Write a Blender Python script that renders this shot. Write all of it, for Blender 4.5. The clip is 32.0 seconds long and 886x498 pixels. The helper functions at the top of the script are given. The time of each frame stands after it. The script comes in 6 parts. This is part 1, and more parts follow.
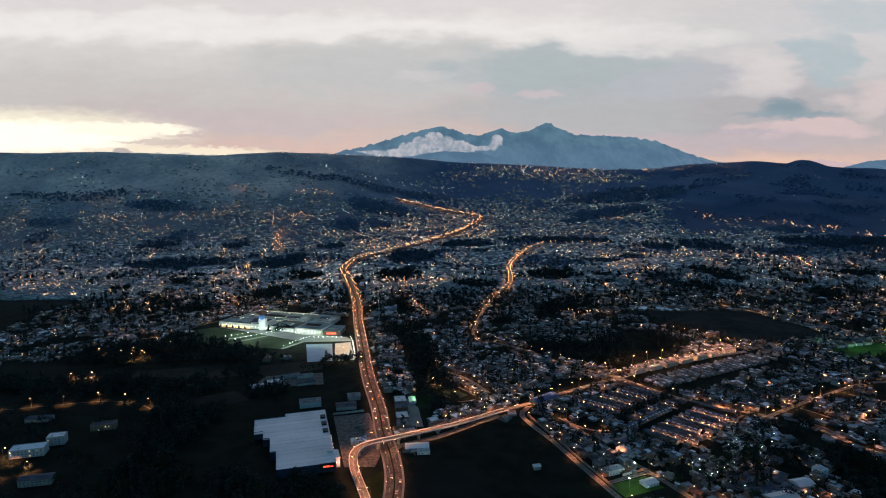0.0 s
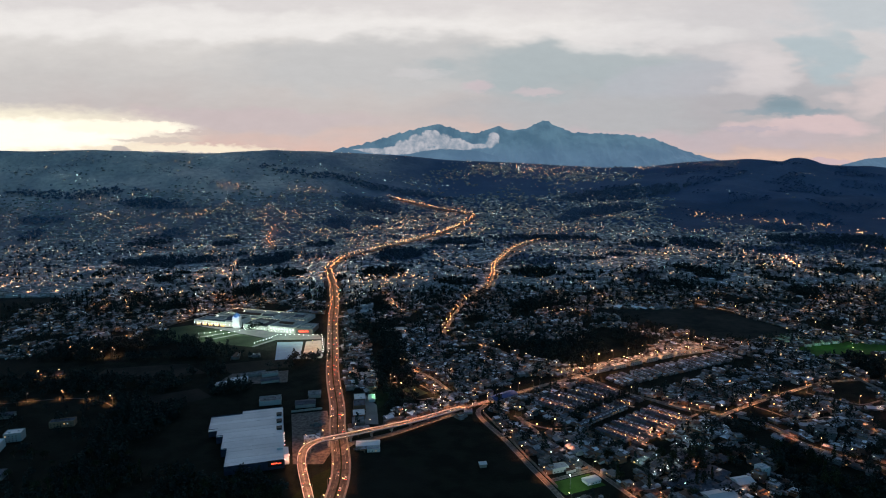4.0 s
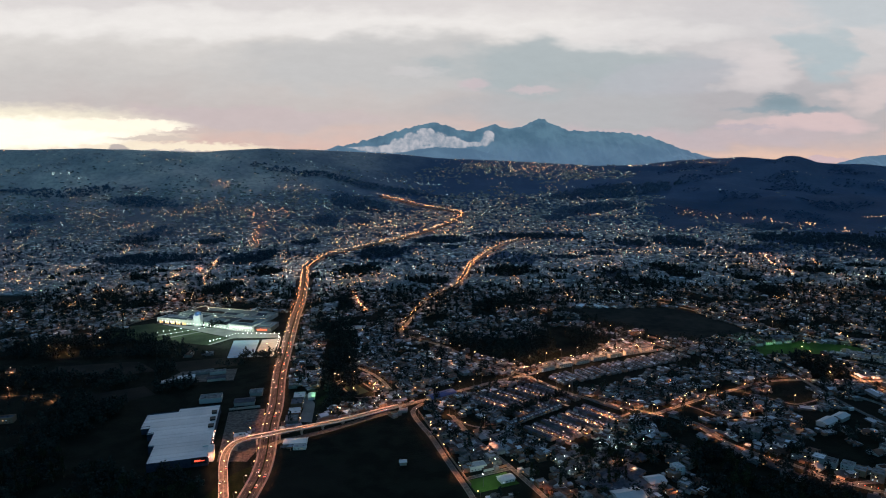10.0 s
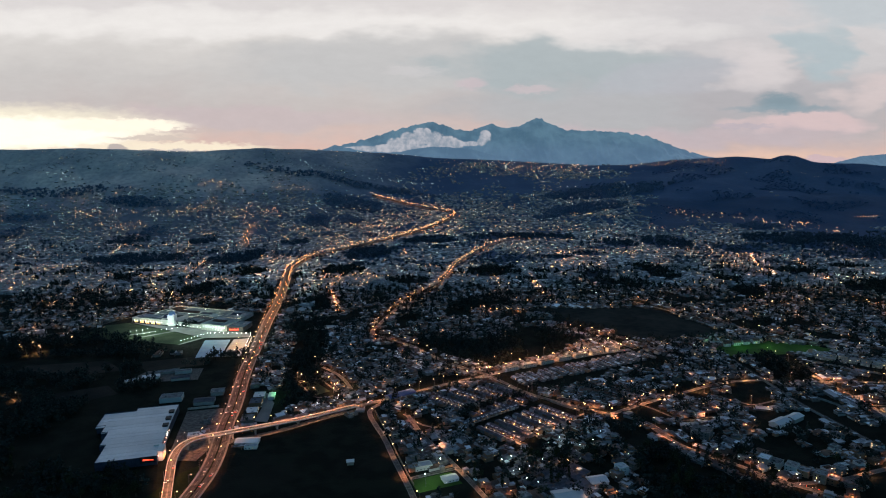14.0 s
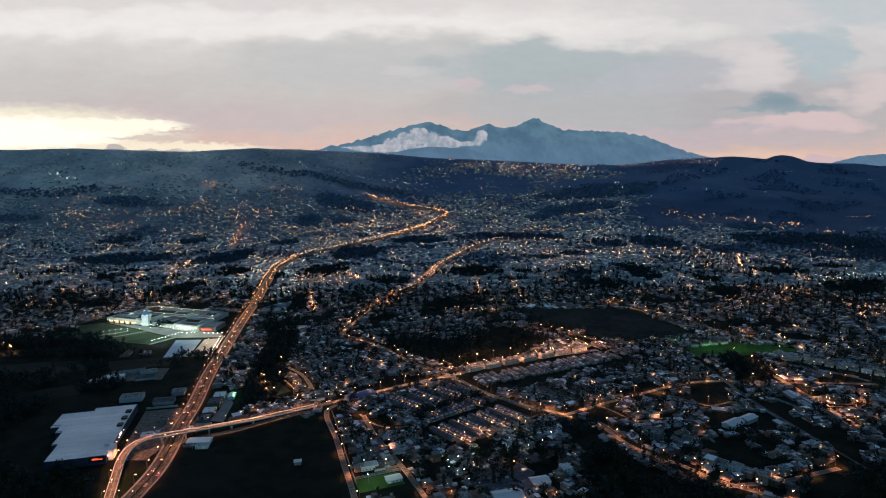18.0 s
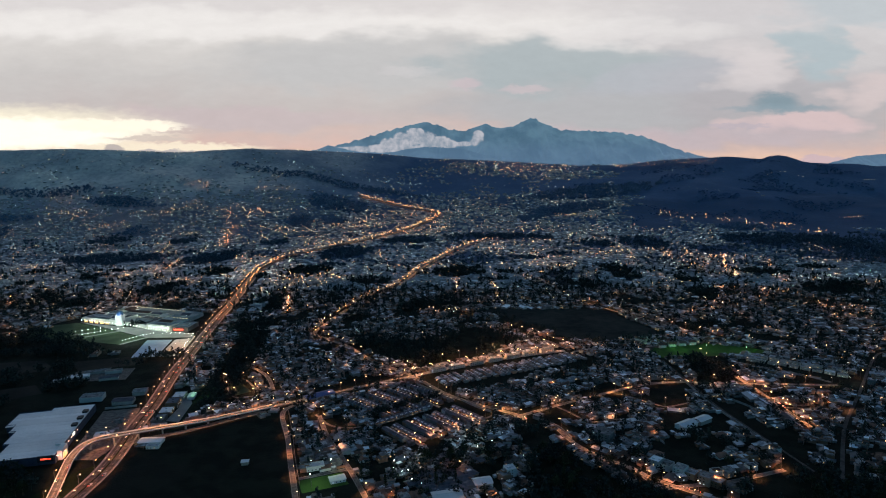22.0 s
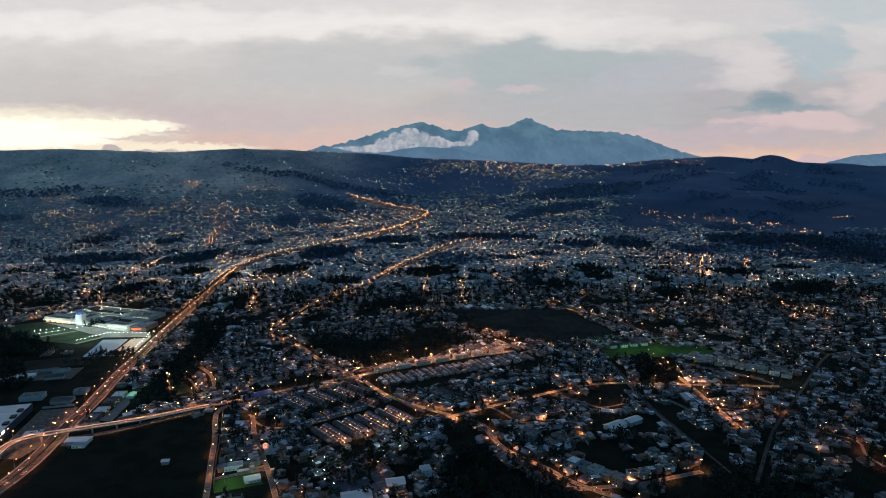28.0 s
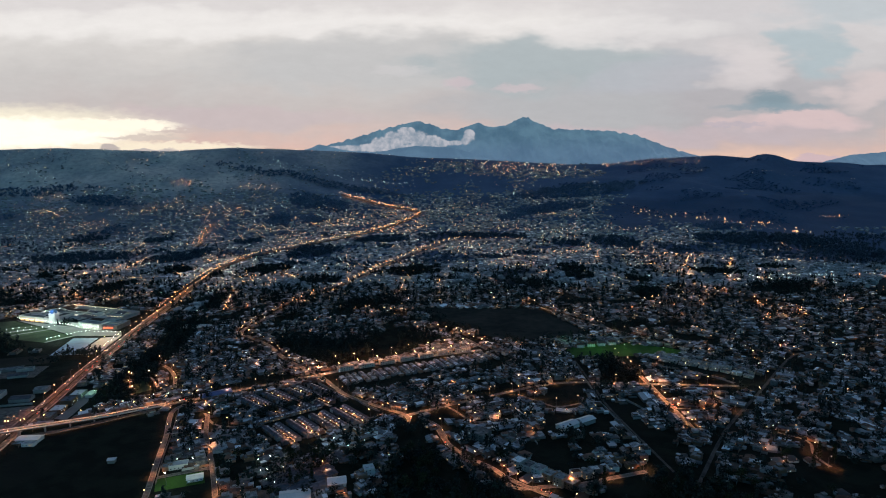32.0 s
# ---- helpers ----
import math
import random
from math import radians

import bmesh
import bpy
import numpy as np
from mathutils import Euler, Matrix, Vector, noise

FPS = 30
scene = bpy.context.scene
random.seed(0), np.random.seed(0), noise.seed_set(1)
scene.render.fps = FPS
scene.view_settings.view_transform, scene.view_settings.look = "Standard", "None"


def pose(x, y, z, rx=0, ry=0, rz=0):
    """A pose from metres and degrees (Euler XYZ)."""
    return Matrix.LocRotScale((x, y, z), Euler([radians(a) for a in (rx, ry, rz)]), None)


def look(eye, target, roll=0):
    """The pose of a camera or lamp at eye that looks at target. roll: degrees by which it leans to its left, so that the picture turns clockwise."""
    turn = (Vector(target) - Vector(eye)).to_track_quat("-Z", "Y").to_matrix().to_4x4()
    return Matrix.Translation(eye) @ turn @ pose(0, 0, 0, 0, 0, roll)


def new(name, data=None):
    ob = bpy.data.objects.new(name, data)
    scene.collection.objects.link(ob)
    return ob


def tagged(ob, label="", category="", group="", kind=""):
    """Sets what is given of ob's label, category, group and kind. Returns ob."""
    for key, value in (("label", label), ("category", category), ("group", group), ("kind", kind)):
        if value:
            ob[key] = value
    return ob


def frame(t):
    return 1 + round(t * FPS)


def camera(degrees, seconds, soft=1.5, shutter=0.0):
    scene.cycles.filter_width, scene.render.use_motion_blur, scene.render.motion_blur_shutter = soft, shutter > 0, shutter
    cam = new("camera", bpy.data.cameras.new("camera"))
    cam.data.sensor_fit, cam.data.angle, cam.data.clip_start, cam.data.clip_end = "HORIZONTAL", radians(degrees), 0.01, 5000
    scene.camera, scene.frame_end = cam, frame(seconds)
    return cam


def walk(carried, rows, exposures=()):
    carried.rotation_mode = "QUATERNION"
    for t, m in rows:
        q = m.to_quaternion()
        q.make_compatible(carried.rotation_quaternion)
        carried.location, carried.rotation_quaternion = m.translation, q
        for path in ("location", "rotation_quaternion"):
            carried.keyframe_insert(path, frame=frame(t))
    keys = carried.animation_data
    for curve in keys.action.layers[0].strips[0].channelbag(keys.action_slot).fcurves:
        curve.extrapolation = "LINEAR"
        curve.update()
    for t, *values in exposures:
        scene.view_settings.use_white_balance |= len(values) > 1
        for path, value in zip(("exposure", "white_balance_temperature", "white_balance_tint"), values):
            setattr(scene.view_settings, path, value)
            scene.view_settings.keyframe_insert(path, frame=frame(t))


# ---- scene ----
cam = camera(70, 32.0, soft=1.05)


def aim(x, y, z, pitch, roll, turn):
    p, a = radians(pitch), radians(turn)
    d = Vector((-math.sin(a) * math.cos(p), math.cos(a) * math.cos(p), math.sin(p)))
    eye = Vector((x, y, z))
    return look(eye, eye + d * 10, roll)


walk(cam, [
    (0, aim(-184.67, 3.92, 247.54, -8.086, -0.822, 0.489)),
    (2, aim(-161.70, 2.19, 248.21, -8.203, -0.831, 0.657)),
    (4, aim(-138.70, 0.71, 248.83, -8.301, -0.841, 0.824)),
    (6, aim(-115.67, -0.51, 249.39, -8.381, -0.851, 0.991)),
    (8, aim(-92.59, -1.49, 249.88, -8.444, -0.861, 1.157)),
    (10, aim(-69.48, -2.21, 250.30, -8.491, -0.870, 1.323)),
    (13, aim(-34.74, -2.81, 250.78, -8.535, -0.885, 1.571)),
    (17, aim(11.72, -2.73, 251.10, -8.552, -0.904, 1.900)),
    (21, aim(58.32, -1.64, 251.03, -8.541, -0.924, 2.226)),
    (25, aim(105.07, 0.47, 250.50, -8.528, -0.944, 2.550)),
    (28, aim(140.24, 2.71, 249.77, -8.535, -0.958, 2.792)),
    (32, aim(187.25, 6.58, 248.33, -8.598, -0.978, 3.112)),
])

# ---------------------------------------------------------------- world and sun
world = bpy.data.worlds.new("dusk_sky")
scene.world = world
world.use_nodes = True
wn = world.node_tree.nodes
sky_node = wn.new("ShaderNodeTexSky")
sky_node.sky_type = "NISHITA"
sky_node.sun_disc = False
sky_node.sun_elevation = radians(5)
sky_node.sun_rotation = radians(-32)
sky_node.air_density, sky_node.dust_density, sky_node.ozone_density = 1.2, 0.0, 3.0
wn["Background"].inputs["Strength"].default_value = 0.155
cool = wn.new("ShaderNodeMix")
cool.data_type, cool.blend_type = "RGBA", "MULTIPLY"
cool.inputs[0].default_value = 1.0
cool.inputs[7].default_value = (0.62, 0.98, 1.14, 1)
world.node_tree.links.new(sky_node.outputs[0], cool.inputs[6])
world.node_tree.links.new(cool.outputs[2], wn["Background"].inputs["Color"])

sun_data = bpy.data.lights.new("sun", "SUN")
sun_data.energy, sun_data.angle, sun_data.color = 0.2, radians(25), (1.0, 0.95, 0.92)
sun = new("sun", sun_data)
sun.matrix_world = look((-600, 900, 1400), (0, 0, 0))


# ---------------------------------------------------------------- materials
class Nodes:
    """Short names for building a node tree."""

    def __init__(self, name):
        self.m = bpy.data.materials.new(name)
        self.m.use_nodes = True
        self.t = self.m.node_tree
        self.p = self.t.nodes["Principled BSDF"]
        self.o = self.t.nodes["Material Output"]

    def n(self, kind):
        return self.t.nodes.new(kind)

    def put(self, sock, v):
        if hasattr(v, "links"):
            self.t.links.new(v, sock)
        else:
            sock.default_value = v

    def math(self, op, a, b=0.0, clamp=False):
        nd = self.n("ShaderNodeMath")
        nd.operation, nd.use_clamp = op, clamp
        self.put(nd.inputs[0], a)
        self.put(nd.inputs[1], b)
        return nd.outputs[0]

    def ss(self, v, a, b):
        nd = self.n("ShaderNodeMapRange")
        nd.interpolation_type = "SMOOTHSTEP"
        self.put(nd.inputs["Value"], v)
        nd.inputs["From Min"].default_value, nd.inputs["From Max"].default_value = a, b
        return nd.outputs["Result"]

    def mix(self, f, a, b, kind="MIX"):
        nd = self.n("ShaderNodeMix")
        nd.data_type, nd.blend_type = "RGBA", kind
        self.put(nd.inputs[0], f)
        for s, v in ((nd.inputs[6], a), (nd.inputs[7], b)):
            self.put(s, v if hasattr(v, "links") else (*v[:3], 1))
        return nd.outputs[2]

    def coords(self, which="Object"):
        return self.n("ShaderNodeTexCoord").outputs[which]

    def noise(self, vec, scale, detail=4.0, rough=0.55, which="Fac"):
        nd = self.n("ShaderNodeTexNoise")
        self.put(nd.inputs["Vector"], vec)
        nd.inputs["Scale"].default_value, nd.inputs["Detail"].default_value = scale, detail
        nd.inputs["Roughness"].default_value = rough
        return nd.outputs[which]

    def ramp(self, f, stops):
        nd = self.n("ShaderNodeValToRGB")
        el = nd.color_ramp.elements
        while len(el) < len(stops):
            el.new(0.5)
        for e, (p, c) in zip(el, stops):
            e.position, e.color = p, (*c, 1)
        self.put(nd.inputs[0], f)
        return nd.outputs[0]


def srgb(r, g, b):
    return tuple(((c / 255 + 0.055) / 1.055) ** 2.4 if c > 10 else c / 255 / 12.92 for c in (r, g, b))


def surface(name, a, b, scale=0.3, fine=3.0, rough=0.85, metal=0.0, bump=0.3, spread=0.0, who="object", c=None, spec=0.15, pale=None):
    """A matt surface between the colours a and b, patchy at one scale and grainy at another; spread varies it from piece to piece,
    c colours some of the pieces and pale a few others."""
    g = Nodes(name)
    co = g.n("ShaderNodeNewGeometry").outputs["Position"]
    big = g.noise(co, scale, 3)
    small = g.noise(co, fine, 5)
    f = g.ss(g.math("ADD", g.math("MULTIPLY", big, 0.65), g.math("MULTIPLY", small, 0.35)), 0.35, 0.65)
    col = g.mix(f, a, b)
    if spread or c or pale:
        rnd = g.n("ShaderNodeObjectInfo").outputs["Random"] if who == "object" else g.n("ShaderNodeNewGeometry").outputs["Random Per Island"]
        if c:
            col = g.mix(g.ss(rnd, 0.55, 0.75), col, c)
        if pale:
            col = g.mix(g.ss(g.math("FRACT", g.math("MULTIPLY", rnd, 13.7)), 0.74, 0.82), col, pale)
        if spread:
            k = g.math("ADD", g.math("MULTIPLY", g.math("FRACT", g.math("MULTIPLY", rnd, 7.31)), 2 * spread), 1 - spread)
            hsv = g.n("ShaderNodeHueSaturation")
            g.put(hsv.inputs["Value"], k)
            g.put(hsv.inputs["Color"], col)
            col = hsv.outputs[0]
    g.put(g.p.inputs["Base Color"], col)
    g.p.inputs["Metallic"].default_value = metal
    g.p.inputs["Specular IOR Level"].default_value = spec
    g.put(g.p.inputs["Roughness"], g.math("ADD", g.math("MULTIPLY", small, 0.2), rough - 0.1, True))
    if bump:
        bn = g.n("ShaderNodeBump")
        bn.inputs["Strength"].default_value = bump
        bn.inputs["Distance"].default_value = 0.2
        g.put(bn.inputs["Height"], small)
        g.put(g.p.inputs["Normal"], bn.outputs[0])
    return g.m


def glow(name, colour, strength, spread=0.0, who="object"):
    """A lamp's glass: it gives off light of one colour, some lamps more than others."""
    g = Nodes(name)
    g.p.inputs["Base Color"].default_value = (*colour, 1)
    g.p.inputs["Emission Color"].default_value = (*colour, 1)
    g.p.inputs["Emission Strength"].default_value = strength
    if spread:
        rnd = g.n("ShaderNodeObjectInfo").outputs["Random"] if who == "object" else g.n("ShaderNodeNewGeometry").outputs["Random Per Island"]
        g.put(g.p.inputs["Emission Strength"], g.math("MULTIPLY", g.math("POWER", g.math("ADD", rnd, 0.15), spread), strength))
    g.m.cycles.emission_sampling = "NONE"
    return g.m


WARM, WHITE = (1.0, 0.55, 0.22), (0.85, 0.95, 1.0)
M_ASPHALT = surface("asphalt", (0.035, 0.035, 0.036), (0.095, 0.09, 0.083), 0.16, 1.1, 0.8, spec=0.08)
M_YARD = surface("yard_ground", (0.05, 0.053, 0.05), (0.12, 0.122, 0.115), 0.12, 1.2, 0.95, spread=0.6, who="island", c=(0.016, 0.026, 0.012), spec=0.04)
M_STREET = surface("worn_street", (0.05, 0.048, 0.045), (0.17, 0.158, 0.142), 0.3, 1.0, 0.85)
M_PAVE = surface("concrete_paving", (0.16, 0.16, 0.155), (0.25, 0.24, 0.23), 0.06, 1.0, 0.9)
M_CONC = surface("concrete", (0.28, 0.27, 0.25), (0.4, 0.385, 0.36), 0.1, 1.2, 0.85, spread=0.12)
M_LINE = surface("road_paint", (0.22, 0.22, 0.2), (0.4, 0.4, 0.37), 0.3, 3, 0.7)
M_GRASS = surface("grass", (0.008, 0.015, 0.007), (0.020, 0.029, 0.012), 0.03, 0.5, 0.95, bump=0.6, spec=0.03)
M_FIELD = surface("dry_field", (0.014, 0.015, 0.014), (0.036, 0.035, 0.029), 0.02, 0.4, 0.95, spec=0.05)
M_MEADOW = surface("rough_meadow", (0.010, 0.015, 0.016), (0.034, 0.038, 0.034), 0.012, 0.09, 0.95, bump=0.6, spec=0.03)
M_LAWN = surface("pitch_grass", (0.03, 0.075, 0.012), (0.05, 0.11, 0.02), 0.06, 0.8, 0.95)
M_WALL = surface("painted_wall", (0.12, 0.12, 0.12), (0.25, 0.24, 0.225), 0.3, 1.5, 0.85, spread=0.5, c=(0.28, 0.17, 0.11), pale=(0.42, 0.42, 0.41))
M_WALLS = surface("painted_walls", (0.09, 0.092, 0.094), (0.2, 0.197, 0.19), 0.3, 1.5, 0.85, spread=0.45, who="island", c=(0.24, 0.15, 0.1), pale=(0.38, 0.38, 0.37))
M_STRIPWALL = surface("cream_painted_wall", (0.42, 0.39, 0.33), (0.56, 0.52, 0.45), 0.2, 1.5, 0.85, spread=0.12)
M_WHITEWALL = surface("white_wall", (0.66, 0.65, 0.62), (0.78, 0.77, 0.74), 0.1, 1.2, 0.8, spread=0.06)
M_TILE = surface("clay_roof_tiles", (0.07, 0.05, 0.042), (0.15, 0.095, 0.07), 0.2, 2.5, 0.85, spread=0.4, c=(0.10, 0.10, 0.10), spec=0.06)
M_SLAB = surface("flat_roof_slab", (0.09, 0.094, 0.1), (0.25, 0.25, 0.25), 0.25, 1.4, 0.85, spread=0.5, pale=(0.5, 0.53, 0.56))
M_ROOFS = surface("mixed_roofs", (0.10, 0.108, 0.12), (0.30, 0.31, 0.325), 0.25, 1.4, 0.8, spread=0.6, who="island", c=(0.11, 0.07, 0.055), pale=(0.55, 0.59, 0.63))
M_ROWROOF = surface("fibre_cement_roof", (0.05, 0.058, 0.075), (0.10, 0.112, 0.135), 0.2, 1.5, 0.8, spread=0.2)
# distant copies of the wall and roof colours, lifted and blued for haze
M_FARWALL = surface("hazed_far_walls", (0.2, 0.225, 0.24), (0.36, 0.385, 0.4), 0.1, 1.0, 0.9, spread=0.35, who="island", spec=0.05)
M_FARROOF = surface("hazed_far_roofs", (0.17, 0.205, 0.225), (0.37, 0.425, 0.445), 0.1, 1.0, 0.9, spread=0.5, who="island", spec=0.06, pale=(0.5, 0.57, 0.61))
M_METAL = surface("galvanised_roof_sheet", (0.5, 0.53, 0.55), (0.64, 0.66, 0.67), 0.04, 0.6, 0.55, metal=0.2, spread=0.08, spec=0.4)
M_BLUEROOF = surface("blue_roof_sheet", (0.025, 0.06, 0.17), (0.045, 0.10, 0.26), 0.08, 1.0, 0.5, metal=0.2)
M_BLUEWALL = surface("dark_blue_wall_panel", (0.03, 0.04, 0.07), (0.055, 0.07, 0.105), 0.2, 1.5, 0.7)
M_SKYLIGHT = surface("skylight_sheet", (0.5, 0.56, 0.6), (0.66, 0.7, 0.73), 0.5, 3, 0.3, spread=0.3, spec=0.5)
M_STEEL = surface("galvanised_steel", (0.12, 0.122, 0.125), (0.2, 0.205, 0.21), 0.5, 4, 0.45, metal=0.7)
M_BARK = surface("bark", (0.06, 0.045, 0.032), (0.12, 0.09, 0.065), 0.8, 5, 0.95)
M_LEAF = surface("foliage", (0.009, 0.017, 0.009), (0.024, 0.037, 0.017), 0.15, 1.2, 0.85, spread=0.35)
M_LEAVES = surface("far_foliage", (0.014, 0.023, 0.022), (0.028, 0.042, 0.036), 0.05, 0.6, 0.9, spread=0.2, who="island")
M_DARK = surface("dark_panel", (0.02, 0.02, 0.022), (0.04, 0.04, 0.042), 0.5, 4, 0.6)
M_TYRE = surface("rubber", (0.015, 0.015, 0.015), (0.03, 0.03, 0.03), 2, 8, 0.9)
M_CAR = surface("car_paint", (0.25, 0.26, 0.28), (0.3, 0.3, 0.32), 0.5, 3, 0.35, metal=0.4, spread=0.7, bump=0, spec=0.5)
# four foliage colours blued or paled by distance, standing in for haze
M_HAZEWOOD = surface("haze_tinted_forest", (0.09, 0.15, 0.235), (0.135, 0.205, 0.30), 0.02, 0.3, 0.95, spread=0.2, who="island", spec=0.03)
M_HILLWOOD = surface("haze_tinted_mid_forest", (0.036, 0.062, 0.086), (0.062, 0.095, 0.128), 0.02, 0.3, 0.9, spread=0.15, who="island")
M_HILLEAST = surface("haze_tinted_east_forest", (0.055, 0.118, 0.225), (0.092, 0.168, 0.29), 0.02, 0.3, 0.95, spread=0.2, who="island", spec=0.03)
M_HILLWEST = surface("haze_paled_west_scrub", (0.33, 0.35, 0.38), (0.46, 0.46, 0.47), 0.02, 0.3, 0.95, spread=0.2, who="island", spec=0.03)
M_BLUECOURT = surface("blue_court", (0.24, 0.36, 0.48), (0.3, 0.44, 0.56), 0.1, 1.0, 0.7)
M_DOOR = surface("door_wood", (0.10, 0.06, 0.035), (0.17, 0.10, 0.06), 1.0, 6, 0.7, spread=0.3)

g = Nodes("window_glass")
g.p.inputs["Base Color"].default_value = (0.02, 0.025, 0.03, 1)
g.p.inputs["Roughness"].default_value = 0.08
M_GLASS = g.m
M_LITWARM = glow("lit_window_warm", WARM, 1.6, 1.0)
M_LITWHITE = glow("lit_window_white", WHITE, 0.9, 1.0)
M_BULB = glow("sodium_lamp_glass", (1.0, 0.42, 0.17), 30.0, 0.4)
M_BULBW = glow("white_lamp_glass", (0.8, 1.0, 0.88), 9.0, 0.3)
M_FARO = glow("far_sodium_lamps", (1.0, 0.45, 0.19), 10.0, 4.0, "island")
M_FARR = glow("far_road_lamps", (1.0, 0.42, 0.16), 15.0, 0.7, "island")
M_FARW = glow("far_white_lamps", (0.82, 1.0, 0.88), 5.6, 4.4, "island")
M_FARG = glow("far_green_lamps", (0.5, 1.0, 0.75), 3.6, 2.6, "island")
M_FARP = glow("far_pale_lamps", (1.0, 0.78, 0.5), 6.0, 0.9, "island")
M_BULBM = glow("mall_lamp_glass", (0.8, 1.0, 0.88), 22.0, 0.3)
M_HEAD = glow("headlight_glass", (1.0, 0.9, 0.75), 7.0)
M_TAIL = glow("tail_light_glass", (1.0, 0.07, 0.03), 3.0)
M_SIGN = glow("red_sign_glow", (1.0, 0.08, 0.04), 2.2)
M_SIGNW = glow("white_sign_glow", (1.0, 0.9, 0.8), 2.0)


# ---------------------------------------------------------------- mesh helpers
class Shape:
    """Gathers vertices and faces of one mesh."""

    def __init__(self):
        self.v, self.f, self.k = [], [], []

    def face(self, pts, k=0):
        b = len(self.v)
        self.v += [tuple(p) for p in pts]
        self.f.append(tuple(range(b, b + len(pts))))
        self.k.append(k)

    def box(self, x0, y0, z0, x1, y1, z1, k=0):
        b = len(self.v)
        self.v += [(x0, y0, z0), (x1, y0, z0), (x1, y1, z0), (x0, y1, z0), (x0, y0, z1), (x1, y0, z1), (x1, y1, z1), (x0, y1, z1)]
        for q in ((0, 3, 2, 1), (4, 5, 6, 7), (0, 1, 5, 4), (1, 2, 6, 5), (2, 3, 7, 6), (3, 0, 4, 7)):
            self.f.append(tuple(b + i for i in q))
            self.k.append(k)
        return self

    def tube(self, p, q, r0, r1, n=6, k=0):
        p, q = Vector(p), Vector(q)
        d = (q - p).normalized()
        a = d.orthogonal().normalized()
        c = d.cross(a)
        b = len(self.v)
        for o, r in ((p, r0), (q, r1)):
            for i in range(n):
                t = 2 * math.pi * i / n
                self.v.append(tuple(o + a * (r * math.cos(t)) + c * (r * math.sin(t))))
        for i in range(n):
            j = (i + 1) % n
            self.f.append((b + i, b + j, b + n + j, b + n + i))
            self.k.append(k)
        self.f.append(tuple(b + i for i in reversed(range(n))))
        self.f.append(tuple(b + n + i for i in range(n)))
        self.k += [k, k]
        return self

    def ball(self, c, r, rings=4, n=8, k=0, sz=1.0, jitter=0.0):
        b = len(self.v)
        self.v.append((c[0], c[1], c[2] + r * sz))
        for i in range(1, rings):
            a = math.pi * i / rings
            for j in range(n):
                t = 2 * math.pi * j / n
                q = r * (1 + jitter * (random.random() - 0.5))
                self.v.append((c[0] + q * math.sin(a) * math.cos(t), c[1] + q * math.sin(a) * math.sin(t), c[2] + q * sz * math.cos(a)))
        self.v.append((c[0], c[1], c[2] - r * sz))
        last = len(self.v) - 1
        for j in range(n):
            h = (j + 1) % n
            self.f.append((b, b + 1 + j, b + 1 + h))
            for i in range(rings - 2):
                p = b + 1 + i * n
                self.f.append((p + j, p + n + j, p + n + h, p + h))
                self.k.append(k)
            p = b + 1 + (rings - 2) * n
            self.f.append((p + j, last, p + h))
            self.k += [k, k]
        return self

    def add(self, other, m):
        """Another shape, moved by the matrix m."""
        b = len(self.v)
        a = np.array(m)
        w = np.array(other.v) @ a[:3, :3].T + a[:3, 3]
        self.v += list(map(tuple, w.tolist()))
        self.f += [tuple(b + i for i in q) for q in other.f]
        self.k += other.k

    def mesh(self, name, mats, smooth=False):
        me = bpy.data.meshes.new(name)
        me.from_pydata(self.v, [], self.f)
        for m in mats if isinstance(mats, (list, tuple)) else [mats]:
            me.materials.append(m)
        if any(self.k):
            me.polygons.foreach_set("material_index", self.k)
        if smooth:
            me.polygons.foreach_set("use_smooth", [True] * len(self.f))
        me.update()
        return me


def empty(name, m, label, category, group="", kind=""):
    ob = new(name)
    ob.matrix_basis = m
    ob.empty_display_size = 1
    return tagged(ob, label, category, group, kind)


def part(name, data, parent, label="", m=None):
    ob = new(name, data)
    ob.parent = parent
    if m is not None:
        ob.matrix_basis = m
    return tagged(ob, label) if label else ob


def thing(name, data, label, category, group="", kind="", m=None):
    ob = new(name, data)
    if m is not None:
        ob.matrix_basis = m
    return tagged(ob, label, category, group, kind)


def smooth01(a, b, v):
    v = min(1.0, max(0.0, (v - a) / (b - a)))
    return v * v * (3 - 2 * v)


# ---------------------------------------------------------------- terrain: a flat valley floor, hills all round its far end
CREST_U = (-1.2, -0.73, -0.55, -0.39, -0.32, -0.22, -0.10, -0.02, 0.08, 0.21, 0.26, 0.34, 0.43, 0.485, 0.495, 0.511, 0.526, 0.545, 0.55, 0.66, 1.2)
CREST_S = (0.023, 0.0208, 0.0162, 0.0121, 0.0143, 0.0105, 0.002, -0.0062, -0.0121, -0.0202, -0.0191, -0.0117, -0.0113, -0.0139, -0.0098, -0.0080, -0.0105, -0.0175, -0.0191, -0.0277, -0.03)


def crest(u):
    far = np.interp(u, (-0.8, -0.45, -0.2, 0, 0.15, 0.35, 0.55, 0.8), (2850, 2900, 3200, 3500, 3500, 3300, 3250, 3250))
    return float(far), float(250.8 + np.interp(u, CREST_U, CREST_S) * far)


